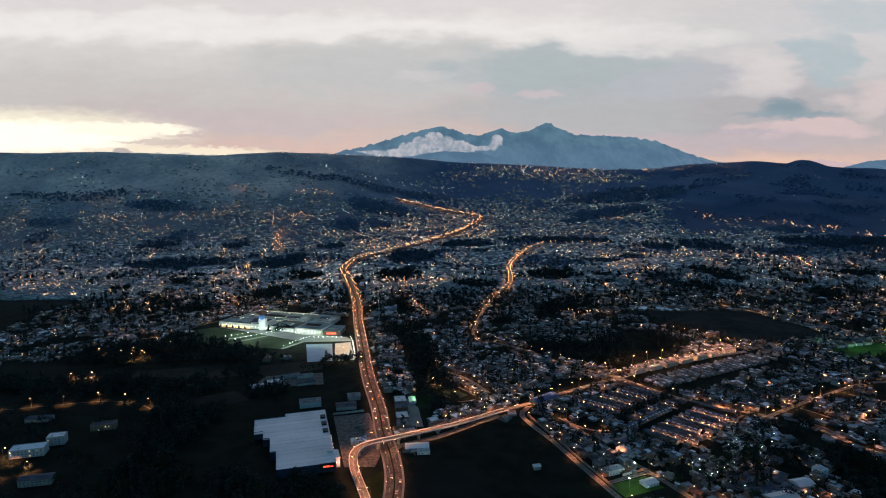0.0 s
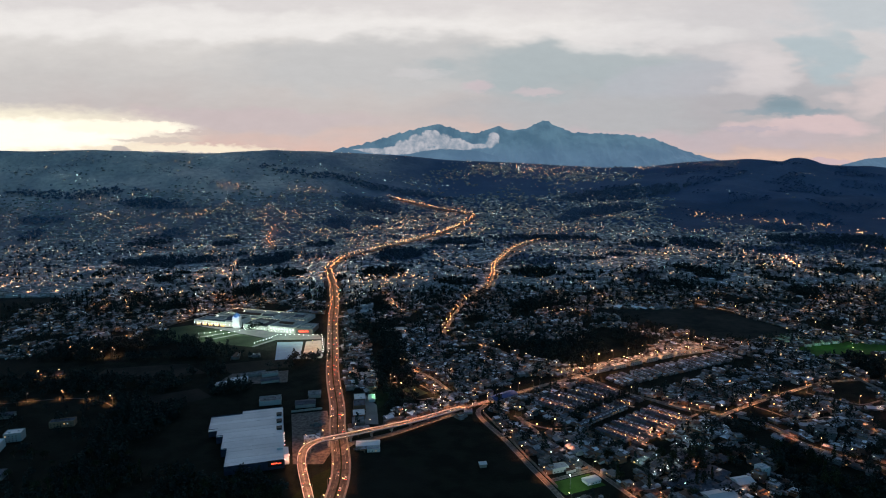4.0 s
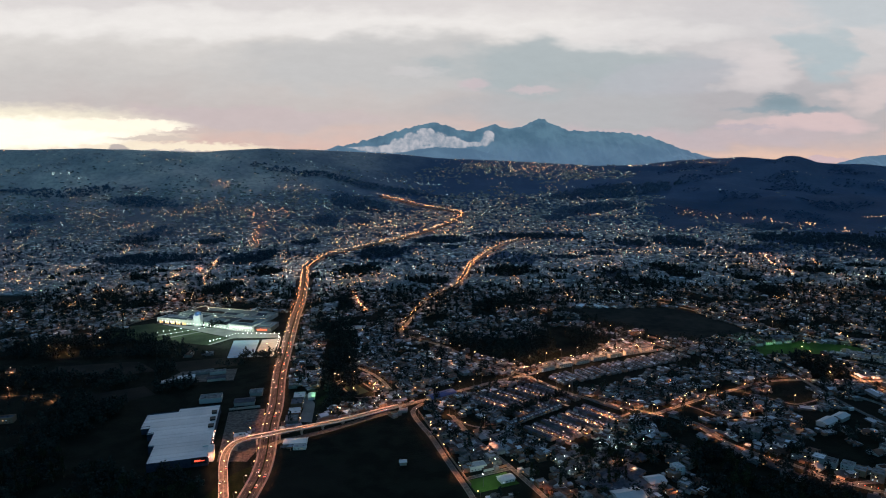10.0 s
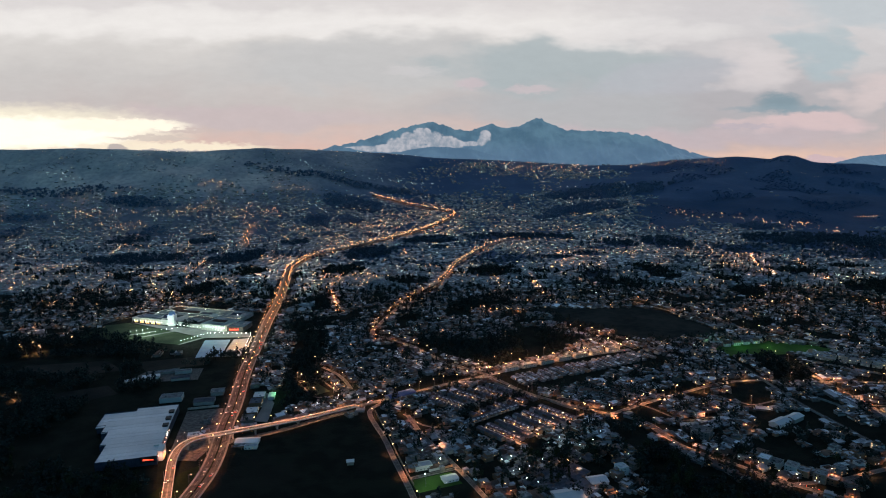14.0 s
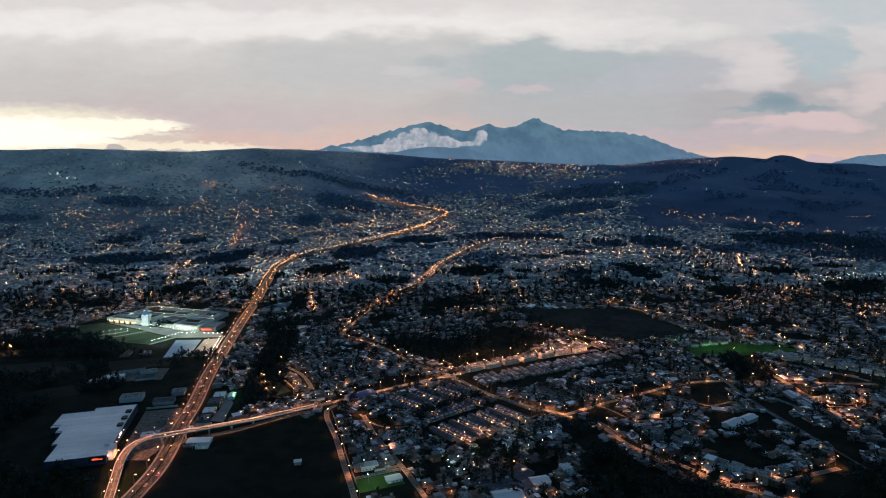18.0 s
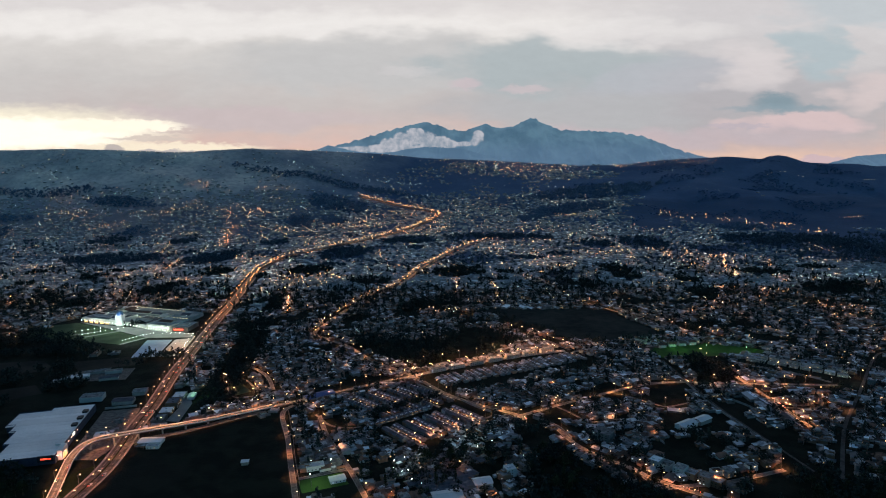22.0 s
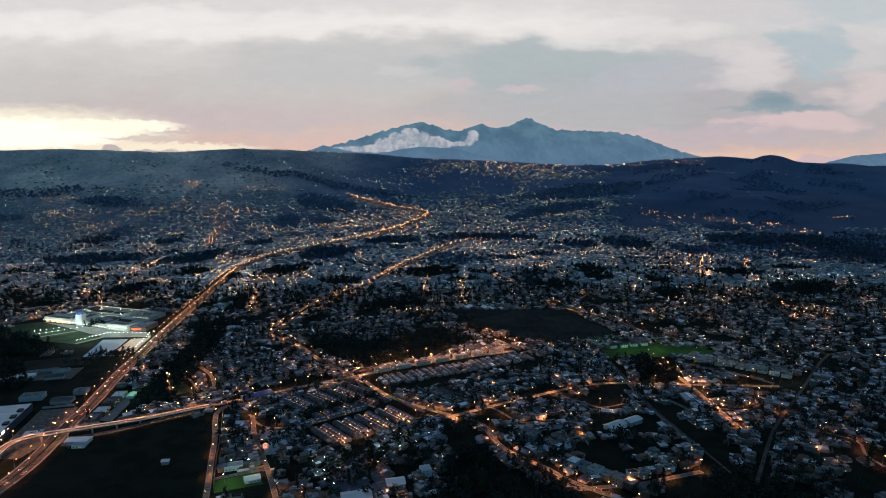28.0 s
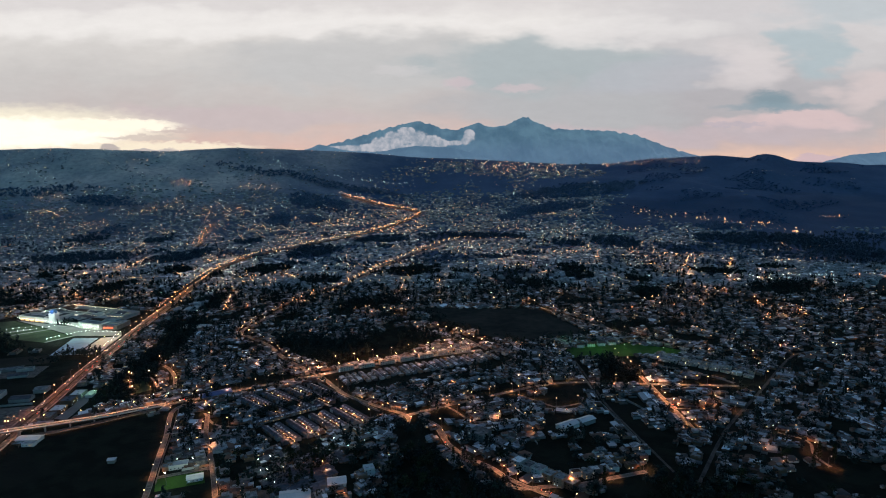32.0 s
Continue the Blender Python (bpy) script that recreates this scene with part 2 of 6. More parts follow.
def height(x, y):
    z = -32 * smooth01(1100, 1750, y)
    if y > 2100:
        u = (x + 35) / y
        far, top = crest(u)
        s = (y - 2100) / (far - 2100)
        z += (top - z) * min(1, s) ** (2.0 - 0.5 * smooth01(0.08, 0.3, abs(u)))
        if s > 1:
            z -= (y - far) * 0.35
        k = smooth01(2200, 2600, y) * (0.35 if s > 0.93 else 1.0)
        k *= 0.25 + 0.75 * smooth01(0.12, 0.3, abs(u))
        z += k * (30 * noise.noise((x / 380, y / 420, 3)) + 12 * noise.noise((x / 120, y / 120, 5))) - 4 * k
    return z


# woods: centre and half widths; first those fitted to the camera's view, then small clumps between the houses
FAR_WOODS = [(-1353, 2473, 88, 30), (-1669, 2568, 275, 35), (-1256, 2473, 132, 38), (-1675, 2343, 84, 32), (-1633, 2213, 40, 55), (-1169, 2117, 57, 80), (-1125, 2232, 50, 46),
             (-892, 2102, 47, 80), (-471, 2649, 130, 85), (-564, 2367, 59, 57), (-442, 2417, 47, 48), (-129, 2065, 100, 90), (-567, 2047, 40, 70), (-557, 2890, 450, 36),
             (641, 2922, 287, 95), (483, 2621, 176, 75), (86, 2132, 105, 60), (241, 2118, 113, 70), (329, 2521, 56, 47), (1026, 2246, 80, 45)]
NEAR_WOODS = [(-932, 1719, 138, 90), (-289, 1809, 73, 120), (-625, 1748, 39, 110), (612, 1952, 70, 110), (1017, 2008, 161, 120), (1172, 1823, 95, 250), (-520, 1180, 37, 60), (-270, 1055, 24, 60),
              (-300, 1438, 51, 100), (-655, 1688, 60, 80), (49, 1374, 55, 70), (1, 1039, 60, 24), (397, 1345, 30, 130), (497, 1232, 24, 55), (486, 1112, 25, 40), (715, 1133, 51, 42),
              (-127, 1255, 45, 50), (462, 1936, 52, 76), (689, 1331, 48, 50), (-371, 1114, 30, 34)]
rg = random.Random(61)
GROVES = FAR_WOODS + NEAR_WOODS
for i in range(46):
    gy = 880 + 1400 * rg.random() ** 1.3
    GROVES.append((-35 + rg.uniform(-0.75, 0.72) * gy, gy, rg.uniform(16, 48), rg.uniform(12, 34)))


def grove(x, y):
    return any(((x - a) / c) ** 2 + ((y - b) / d) ** 2 < 1 + 0.5 * noise.noise((x / 18, y / 18, 2)) + 0.8 * noise.noise((x / 60, y / 60, 8)) for a, b, c, d in GROVES)


def town(x, y):
    """How densely the valley is built up at a place, 0 to 1."""
    if grove(x, y):
        return 0.0
    v = 0.74 + 1.0 * noise.noise((x / 170, y / 190, 1.7)) + 0.5 * noise.noise((x / 80, y / 70, 7.1))
    if y > 2150:
        u = (x + 35) / y
        far, top = crest(u)
        s = (y - 2100) / (far - 2100)
        v -= (1.3 if u > -0.05 else 0.5) * smooth01(0.6, 0.68, s) * (1 - smooth01(0.76, 0.84, s))
        v -= 1.2 * smooth01(0.5, 0.85, s) * (0.25 if 0.0 < u < 0.24 else 1.0)
        v -= 1.2 * smooth01(0.26, 0.36, u) * smooth01(0.06, 0.25, s)
    v -= 0.9 * smooth01(0.48, 0.62, (x + 35) / max(y, 1)) * smooth01(1450, 1650, y)
    return min(1.0, max(0.0, v))


sheet = Shape()
ys = list(np.linspace(-1500, 350, 12)) + list(np.linspace(400, 1100, 29)) + list(np.linspace(1130, 2100, 30)) + list(np.linspace(2130, 3800, 84)) + [4000, 4300]
NU = 200
for y in ys:
    half = 1500 + max(0, y) * 0.78
    for i in range(NU + 1):
        x = -35 + half * (2 * i / NU - 1)
        sheet.v.append((x, y, height(x, y)))
for j in range(len(ys) - 1):
    for i in range(NU):
        b = j * (NU + 1) + i
        sheet.f.append((b, b + 1, b + NU + 2, b + NU + 1))
        sheet.k.append(0)
g = Nodes("valley_ground")
co = g.n("ShaderNodeNewGeometry").outputs["Position"]
n1, n2, n3 = g.noise(co, 0.008, 4), g.noise(co, 0.05, 5), g.noise(co, 0.5, 5)
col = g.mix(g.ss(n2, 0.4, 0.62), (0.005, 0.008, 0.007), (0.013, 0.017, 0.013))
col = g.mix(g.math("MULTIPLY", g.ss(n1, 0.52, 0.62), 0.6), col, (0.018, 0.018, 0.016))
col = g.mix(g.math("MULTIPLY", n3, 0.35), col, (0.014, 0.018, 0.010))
# haze painted into the ground: paler and bluer with distance and height
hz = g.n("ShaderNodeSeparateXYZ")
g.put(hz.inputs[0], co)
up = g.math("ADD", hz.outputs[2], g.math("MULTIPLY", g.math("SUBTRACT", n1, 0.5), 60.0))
haze_k = g.math("MAXIMUM", g.ss(up, 10.0, 60.0), g.math("MULTIPLY", g.ss(hz.outputs[1], 1000.0, 1900.0), 0.8))
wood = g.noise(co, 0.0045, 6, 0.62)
# western slopes paled further, as haze under the low sun
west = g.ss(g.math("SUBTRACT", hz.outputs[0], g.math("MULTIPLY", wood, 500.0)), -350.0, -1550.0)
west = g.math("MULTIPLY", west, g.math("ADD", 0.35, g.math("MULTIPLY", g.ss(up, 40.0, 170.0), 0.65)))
haze_hill_a = g.mix(west, (0.046, 0.098, 0.185), (0.36, 0.37, 0.38))
haze_hill_b = g.mix(west, (0.07, 0.13, 0.225), (0.7, 0.65, 0.58))
hill = g.mix(g.ss(wood, 0.3, 0.72), haze_hill_a, haze_hill_b)
hill = g.mix(g.math("MULTIPLY", g.ss(n2, 0.4, 0.65), 0.35), hill, g.mix(0.5, haze_hill_a, (0.06, 0.09, 0.115)))
col = g.mix(haze_k, col, hill)
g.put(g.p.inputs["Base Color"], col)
g.p.inputs["Roughness"].default_value = 0.95
g.p.inputs["Specular IOR Level"].default_value = 0.04
bn = g.n("ShaderNodeBump")
bn.inputs["Strength"].default_value, bn.inputs["Distance"].default_value = 0.5, 1.0
g.put(bn.inputs["Height"], n3)
g.put(g.p.inputs["Normal"], bn.outputs[0])
thing("ground", sheet.mesh("ground", g.m, True), "dark grass and bare soil of a wide valley floor rising to wooded hills, haze put into the far colours", "ground", kind="structure")

# ---------------------------------------------------------------- the sky behind the hills: a cloudy dusk
g = Nodes("dusk_clouds")
sep = g.n("ShaderNodeSeparateXYZ")
g.put(sep.inputs[0], g.coords("UV"))
X0 = g.math("ADD", g.math("MULTIPLY", sep.outputs[0], 21.68), -3.0)
Y0 = g.math("SUBTRACT", 3.45, g.math("MULTIPLY", sep.outputs[1], 4.65))
flat = g.n("ShaderNodeCombineXYZ")
g.put(flat.inputs[0], X0)
g.put(flat.inputs[1], g.math("MULTIPLY", Y0, 2.6))
wv = g.noise(flat.outputs[0], 0.9, 3, 0.5, "Color")
ws = g.n("ShaderNodeSeparateXYZ")
g.put(ws.inputs[0], wv)
X = g.math("ADD", X0, g.math("MULTIPLY", g.math("SUBTRACT", ws.outputs[0], 0.5), 2.4))
Y = g.math("ADD", Y0, g.math("MULTIPLY", g.math("SUBTRACT", ws.outputs[1], 0.5), 0.8))
sky_col = g.ramp(g.math("DIVIDE", Y, 3.4), [
    (0.0, srgb(222, 217, 216)), (0.11, srgb(236, 232, 229)), (0.22, srgb(215, 211, 208)), (0.38, srgb(203, 199, 197)),
    (0.53, srgb(200, 192, 190)), (0.65, srgb(206, 190, 186)), (0.75, srgb(220, 189, 179)), (0.85, srgb(240, 201, 176))])
for cx, cy, rx, ry, soft, rgb, amount in (
        (14.0, 0.8, 3.8, 1.4, 1.0, (202, 199, 202), 0.75), (3.0, 0.33, 6.0, 0.26, 1.0, (240, 236, 233), 0.55), (7.4, 0.45, 3.4, 0.2, 1.0, (238, 234, 232), 0.4),
        (12.8, 1.85, 5.0, 0.85, 1.0, (174, 172, 177), 0.75), (7.2, 1.05, 3.4, 0.5, 0.8, (195, 195, 196), 0.75), (10.2, 1.12, 2.4, 0.5, 0.7, (172, 183, 187), 0.85),
        (10.4, 1.9, 2.3, 0.5, 0.8, (184, 186, 189), 0.7), (12.0, 1.3, 1.3, 0.4, 0.8, (186, 188, 195), 0.7),
        (11.4, 0.52, 2.0, 0.26, 1.0, (240, 236, 234), 0.45), (13.5, 1.15, 0.8, 0.4, 1.0, (224, 216, 216), 0.7),
        (14.8, 0.85, 0.6, 0.5, 0.8, (172, 190, 197), 0.75), (15.4, 0.15, 1.3, 0.28, 0.8, (186, 197, 203), 0.7),
        (15.6, 1.6, 0.7, 0.4, 0.8, (226, 208, 206), 0.6), (14.3, 2.12, 1.3, 0.16, 0.8, (226, 199, 199), 0.7),
        (12.6, 2.35, 3.0, 0.2, 0.9, (200, 184, 190), 0.6), (4.6, 2.05, 2.6, 0.24, 0.8, (202, 188, 190), 0.7)):
    dx, dy = g.math("DIVIDE", g.math("SUBTRACT", X, cx), rx), g.math("DIVIDE", g.math("SUBTRACT", Y, cy), ry)
    d2 = g.math("ADD", g.math("MULTIPLY", dx, dx), g.math("MULTIPLY", dy, dy))
    k = g.math("MULTIPLY", g.math("SUBTRACT", 1.0, g.ss(d2, 1.0 - soft, 1.0 + 0.5 * soft)), amount)
    sky_col = g.mix(k, sky_col, srgb(*rgb))
XF = g.math("ADD", X0, g.math("MULTIPLY", g.math("SUBTRACT", ws.outputs[0], 0.5), 0.5))
YF = g.math("ADD", Y0, g.math("MULTIPLY", g.math("SUBTRACT", g.noise(flat.outputs[0], 4.0, 4), 0.5), 0.22))
for cx, cy, rx, ry, soft, rgb, amount in (
        (0.0, 2.28, 3.4, 0.5, 0.9, (255, 246, 222), 1.0), (0.2, 2.3, 2.7, 0.3, 0.7, (275, 268, 250), 1.0), (2.4, 2.17, 1.2, 0.13, 0.6, (266, 256, 236), 1.0),
        (3.2, 2.58, 1.9, 0.11, 0.7, (252, 238, 214), 0.95), (2.9, 2.4, 0.8, 0.06, 0.7, (214, 200, 190), 0.85), (3.6, 2.26, 0.7, 0.05, 0.7, (208, 190, 184), 0.7),
        (13.95, 1.74, 0.45, 0.17, 0.9, (126, 150, 162), 0.85), (14.1, 1.87, 1.0, 0.08, 1.0, (140, 160, 171), 0.75),
        (8.6, 1.42, 0.35, 0.12, 0.8, (208, 192, 197), 0.7), (9.7, 1.52, 0.45, 0.09, 0.8, (210, 194, 198), 0.6), (7.6, 1.2, 0.6, 0.1, 0.8, (208, 205, 206), 0.6), (13.3, 2.18, 0.6, 0.05, 0.7, (186, 178, 188), 0.6),
        (2.25, 2.6, 0.22, 0.1, 0.5, (186, 176, 174), 0.9), (3.2, 2.66, 0.7, 0.06, 0.5, (184, 176, 178), 0.85),
        (14.75, 2.8, 0.4, 0.09, 0.5, (206, 182, 188), 0.9)):
    dx, dy = g.math("DIVIDE", g.math("SUBTRACT", XF, cx), rx), g.math("DIVIDE", g.math("SUBTRACT", YF, cy), ry)
    d2 = g.math("ADD", g.math("MULTIPLY", dx, dx), g.math("MULTIPLY", dy, dy))
    k = g.math("MULTIPLY", g.math("SUBTRACT", 1.0, g.ss(d2, 1.0 - soft, 1.0 + 0.5 * soft)), amount)
    sky_col = g.mix(k, sky_col, srgb(*rgb))
wisp = g.math("ADD", 0.925, g.math("MULTIPLY", g.noise(flat.outputs[0], 2.6, 9, 0.68), 0.15))
hsv = g.n("ShaderNodeHueSaturation")
g.put(hsv.inputs["Value"], wisp)
g.put(hsv.inputs["Color"], sky_col)
em = g.n("ShaderNodeEmission")
g.put(em.inputs["Color"], hsv.outputs[0])
g.t.links.new(em.outputs[0], g.o.inputs[0])
g.m.cycles.emission_sampling = "NONE"
back = Shape()
NB = 24
low_l, low_r, top_r, top_l = Vector((-4870, 4750, 13)), Vector((4329, 4750, -113)), Vector((4101, 4750, 1703)), Vector((-4560, 4750, 1906))
for j in range(NB + 1):
    for i in range(NB + 1):
        back.v.append(tuple(low_l.lerp(low_r, i / NB).lerp(top_l.lerp(top_r, i / NB), j / NB)))
for j in range(NB):
    for i in range(NB):
        b = j * (NB + 1) + i
        back.f.append((b, b + 1, b + NB + 2, b + NB + 1))
        back.k.append(0)
me = back.mesh("sky_backdrop", g.m, True)
uv = me.uv_layers.new(name="UVMap")
for lp in me.loops:
    uv.data[lp.index].uv = (lp.vertex_index % (NB + 1) / NB, lp.vertex_index // (NB + 1) / NB)
thing("sky_backdrop", me, "pale grey and pink evening clouds with a bright gap over the setting sun", "sky", kind="structure")

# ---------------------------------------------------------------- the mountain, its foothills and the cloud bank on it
g = Nodes("haze_glow_mountain")
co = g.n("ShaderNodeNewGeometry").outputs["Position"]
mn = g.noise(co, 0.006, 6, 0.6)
# haze is painted: one blue-grey for base colour and emission alike
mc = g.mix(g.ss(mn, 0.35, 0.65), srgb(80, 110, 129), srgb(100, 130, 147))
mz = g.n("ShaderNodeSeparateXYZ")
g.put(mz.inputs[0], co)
# mixed paler toward the foot, where haze would lie thickest
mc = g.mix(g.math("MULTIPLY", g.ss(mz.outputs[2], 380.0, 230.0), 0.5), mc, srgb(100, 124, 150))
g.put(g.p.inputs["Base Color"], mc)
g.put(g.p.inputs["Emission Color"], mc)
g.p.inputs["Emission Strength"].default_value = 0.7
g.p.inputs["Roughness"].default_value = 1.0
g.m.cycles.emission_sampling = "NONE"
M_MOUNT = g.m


def range_of_hills(name, skyline, far, near, foot, label, rough):
    xs, zs = [p[0] for p in skyline], [p[1] for p in skyline]
    s = Shape()
    cols, rows = 420, 24
    for j in range(rows + 1):
        f = j / rows
        y = near + (far - near) * f
        for i in range(cols + 1):
            x = xs[0] + (xs[-1] - xs[0]) * i / cols
            top = float(np.interp(x, xs, zs)) + rough * (11 * noise.noise((x / 38, 0, 8)) + 6 * noise.noise((x / 15, 3, 8)))
            rib = abs(noise.noise((x / 130 + 0.5 * f, f * 1.5, 4))) + 0.5 * abs(noise.noise((x / 50, f * 3, 9)))
            z = foot + (top - foot) * (f ** 0.8) - rough * 125 * rib * f * (1 - f) * 2
            s.v.append((x, y + 40 * noise.noise((x / 90, f * 2, 1)) * (1 - f), z))
    for j in range(rows):
        for i in range(cols):
            b = j * (cols + 1) + i
            s.f.append((b, b + 1, b + cols + 2, b + cols + 1))
            s.k.append(0)
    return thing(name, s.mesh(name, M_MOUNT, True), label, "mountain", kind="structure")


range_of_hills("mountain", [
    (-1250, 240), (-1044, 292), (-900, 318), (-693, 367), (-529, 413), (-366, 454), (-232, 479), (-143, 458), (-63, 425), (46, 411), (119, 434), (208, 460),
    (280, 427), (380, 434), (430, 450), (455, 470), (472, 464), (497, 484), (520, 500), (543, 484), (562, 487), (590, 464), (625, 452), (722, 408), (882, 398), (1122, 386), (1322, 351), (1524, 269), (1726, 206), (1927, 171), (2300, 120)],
    4600, 4250, 120, "volcanic mountain with a jagged summit ridge, blue-grey haze put into its colour and glow", 1.0)
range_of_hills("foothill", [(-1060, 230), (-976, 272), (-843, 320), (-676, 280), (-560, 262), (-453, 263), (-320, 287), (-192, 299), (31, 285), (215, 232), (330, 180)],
               4180, 3900, 100, "wooded foothill in front of the mountain, blue-grey haze put into its colour and glow", 0.3)
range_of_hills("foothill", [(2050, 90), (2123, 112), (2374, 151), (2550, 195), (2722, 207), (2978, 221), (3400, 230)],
               4180, 3950, 60, "distant hill beyond the valley rim, blue haze put into its colour and glow", 0.3)

# the cloud bank: a billowing self-lit veil whose edges thin out
g = Nodes("cloud_glow")
co = g.n("ShaderNodeNewGeometry").outputs["Position"]
sep = g.n("ShaderNodeSeparateXYZ")
g.put(sep.inputs[0], co)
body = 0.0
for cx, cz, wx, wz in ((-440, 322, 70, 46), (-360, 345, 66, 58), (-270, 368, 74, 66), (-185, 342, 74, 60), (-105, 326, 80, 48), (-40, 312, 52, 32), (-650, 290, 200, 24), (-480, 294, 150, 30),
                       (-280, 288, 270, 26), (142, 356, 46, 48), (118, 326, 34, 30), (40, 314, 80, 18)):
    dx = g.math("DIVIDE", g.math("SUBTRACT", sep.outputs[0], cx), wx)
    dz = g.math("DIVIDE", g.math("SUBTRACT", sep.outputs[2], cz), wz)
    body = g.math("MAXIMUM", g.math("SUBTRACT", 1.0, g.math("ADD", g.math("MULTIPLY", dx, dx), g.math("MULTIPLY", dz, dz))), body)
cn, cf = g.noise(co, 0.022, 5, 0.6), g.noise(co, 0.011, 3, 0.5)
veil = g.ss(g.math("ADD", body, g.math("MULTIPLY", g.math("SUBTRACT", cn, 0.5), 1.7)), 0.0, 0.42)
cc = g.mix(g.ss(g.math("ADD", g.math("MULTIPLY", cn, 0.6), g.math("MULTIPLY", cf, 0.4)), 0.38, 0.62), srgb(146, 157, 171), srgb(190, 190, 198))
# daylight on the puffs put in as emission, lighter and darker by noise
em = g.n("ShaderNodeEmission")
g.put(em.inputs["Color"], cc)
clear = g.n("ShaderNodeBsdfTransparent")
mixer = g.n("ShaderNodeMixShader")
g.put(mixer.inputs[0], g.math("MULTIPLY", g.math("MULTIPLY", veil, g.ss(body, 0.0, 0.2)), 0.94))
g.t.links.new(clear.outputs[0], mixer.inputs[1])
g.t.links.new(em.outputs[0], mixer.inputs[2])
g.t.links.new(mixer.outputs[0], g.o.inputs[0])
g.m.cycles.emission_sampling = "NONE"
bank = Shape()
NX, NZ = 120, 24
for j in range(NZ + 1):
    for i in range(NX + 1):
        x, z = -900 + 1140 * i / NX, 262 + 160 * j / NZ
        bank.v.append((x, 4205 + 22 * noise.noise((x / 45, z / 40, 3)) + 10 * noise.noise((x / 18, z / 16, 6)), z))
for j in range(NZ):
    for i in range(NX):
        b = j * (NX + 1) + i
        bank.f.append((b, b + 1, b + NX + 2, b + NX + 1))
        bank.k.append(0)
thing("cloud_bank", bank.mesh("cloud_bank", g.m, True), "low white cloud puffs on a self-lit sheet before the mountain flank", "cloud", kind="structure")


# ---------------------------------------------------------------- roads
def path(pts, step):
    """A smooth line through pts, in equal steps; yields x, y and direction."""
    p = [Vector((*q[:2], q[2] if len(q) > 2 else 0)) for q in pts]
    p = [p[0] * 2 - p[1]] + p + [p[-1] * 2 - p[-2]]
    fine = []
    for i in range(1, len(p) - 2):
        for k in range(24):
            t = k / 24
            fine.append(0.5 * (2 * p[i] + (p[i + 1] - p[i - 1]) * t + (2 * p[i - 1] - 5 * p[i] + 4 * p[i + 1] - p[i + 2]) * t * t + (3 * p[i] - p[i - 1] - 3 * p[i + 1] + p[i + 2]) * t ** 3))
    fine.append(p[-2])
    out, left = [], 0.0
    for a, b in zip(fine, fine[1:]):
        d = b - a
        n = d.length
        if n < 1e-6:
            continue
        while left <= n:
            out.append((a + d * (left / n), d.normalized()))
            left += step
        left -= n
    return out


def lift(x, y):
    return height(x, y) + 0.06 + 2.2 * smooth01(1150, 1500, y)


def ribbon(line, off, width, up, s=None, k=0, thick=0.0, level=None):
    """A strip along a line, off metres to its right."""
    s = s or Shape()
    rows = []
    for q, d in line:
        r = Vector((d.y, -d.x, 0)).normalized()
        row = []
        for e in (off - width / 2, off + width / 2):
            w = q + r * e
            row.append((w.x, w.y, (q.z if level else lift(w.x, w.y)) + up))
        rows.append(row)
    for a, b in zip(rows, rows[1:]):
        s.face((a[0], a[1], b[1], b[0]), k)
        if thick:
            lo = [[(p[0], p[1], p[2] - thick) for p in c] for c in (a, b)]
            s.face((a[0], b[0], lo[1][0], lo[0][0]), k)
            s.face((a[1], lo[0][1], lo[1][1], b[1]), k)
            s.face((lo[0][0], lo[1][0], lo[1][1], lo[0][1]), k)
    return s


ROADS = []  # (line at 8 m, half width) for keeping things off the roads


def street(name, pts, width, label, m=None, kerb=True, marks=False):
    width *= 0.86
    line = path(pts, 8.0)
    ROADS.append((line, width / 2 + 3))
    top = thing(name, ribbon(line, 0, width, 0.03 + 0.006 * len(ROADS)).mesh(name, m or M_STREET), label, "road", kind="structure")
    if kerb:
        for side in (-1, 1):
            part("kerb", ribbon(line, side * (width / 2 + 0.2), 0.4, 0.16, thick=0.2).mesh("kerb", M_PAVE), top)
    if marks:
        s = Shape()
        for i in range(0, len(line) - 1, 2):
            ribbon(line[i:i + 2], 0, 0.22, 0.03, s)
        part("lane_marking", s.mesh("lane_marking", M_LINE), top)
    return line


AVENUE = [(-228, 400), (-228, 431), (-229, 467), (-235, 505), (-248, 561), (-257, 611), (-279, 705), (-299, 813), (-325, 955), (-347, 1089), (-389, 1289), (-432, 1474),
          (-448, 1640), (-436, 1770), (-354, 1933), (-284, 2070), (-156, 2322), (-60, 2560), (-66, 2640), (-248, 2734), (-367, 2783), (-420, 2806)]
line_avenue = path(AVENUE, 8.0)
ROADS.append((line_avenue, 12.5))
avenue = thing("road_avenue", ribbon(line_avenue, -3.4, 5.6, 0.02).mesh("road_avenue", M_ASPHALT), "wide asphalt dual carriageway lit orange by street lamps", "road", kind="structure")
part("carriageway", ribbon(line_avenue, 3.4, 5.6, 0.02).mesh("carriageway", M_ASPHALT), avenue)
part("median", ribbon(line_avenue, 0, 1.2, 0.2, thick=0.24).mesh("median", M_GRASS), avenue, "narrow planted strip between the carriageways")
for side in (-1, 1):
    part("pavement", ribbon(line_avenue, side * 7.0, 1.6, 0.16, thick=0.2).mesh("pavement", M_PAVE), avenue)
    s = Shape()
    for i in range(0, min(len(line_avenue) - 1, 90), 2):
        ribbon(line_avenue[i:i + 2], side * 3.4, 0.2, 0.03, s)
    part("lane_marking", s.mesh("lane_marking", M_LINE), avenue)

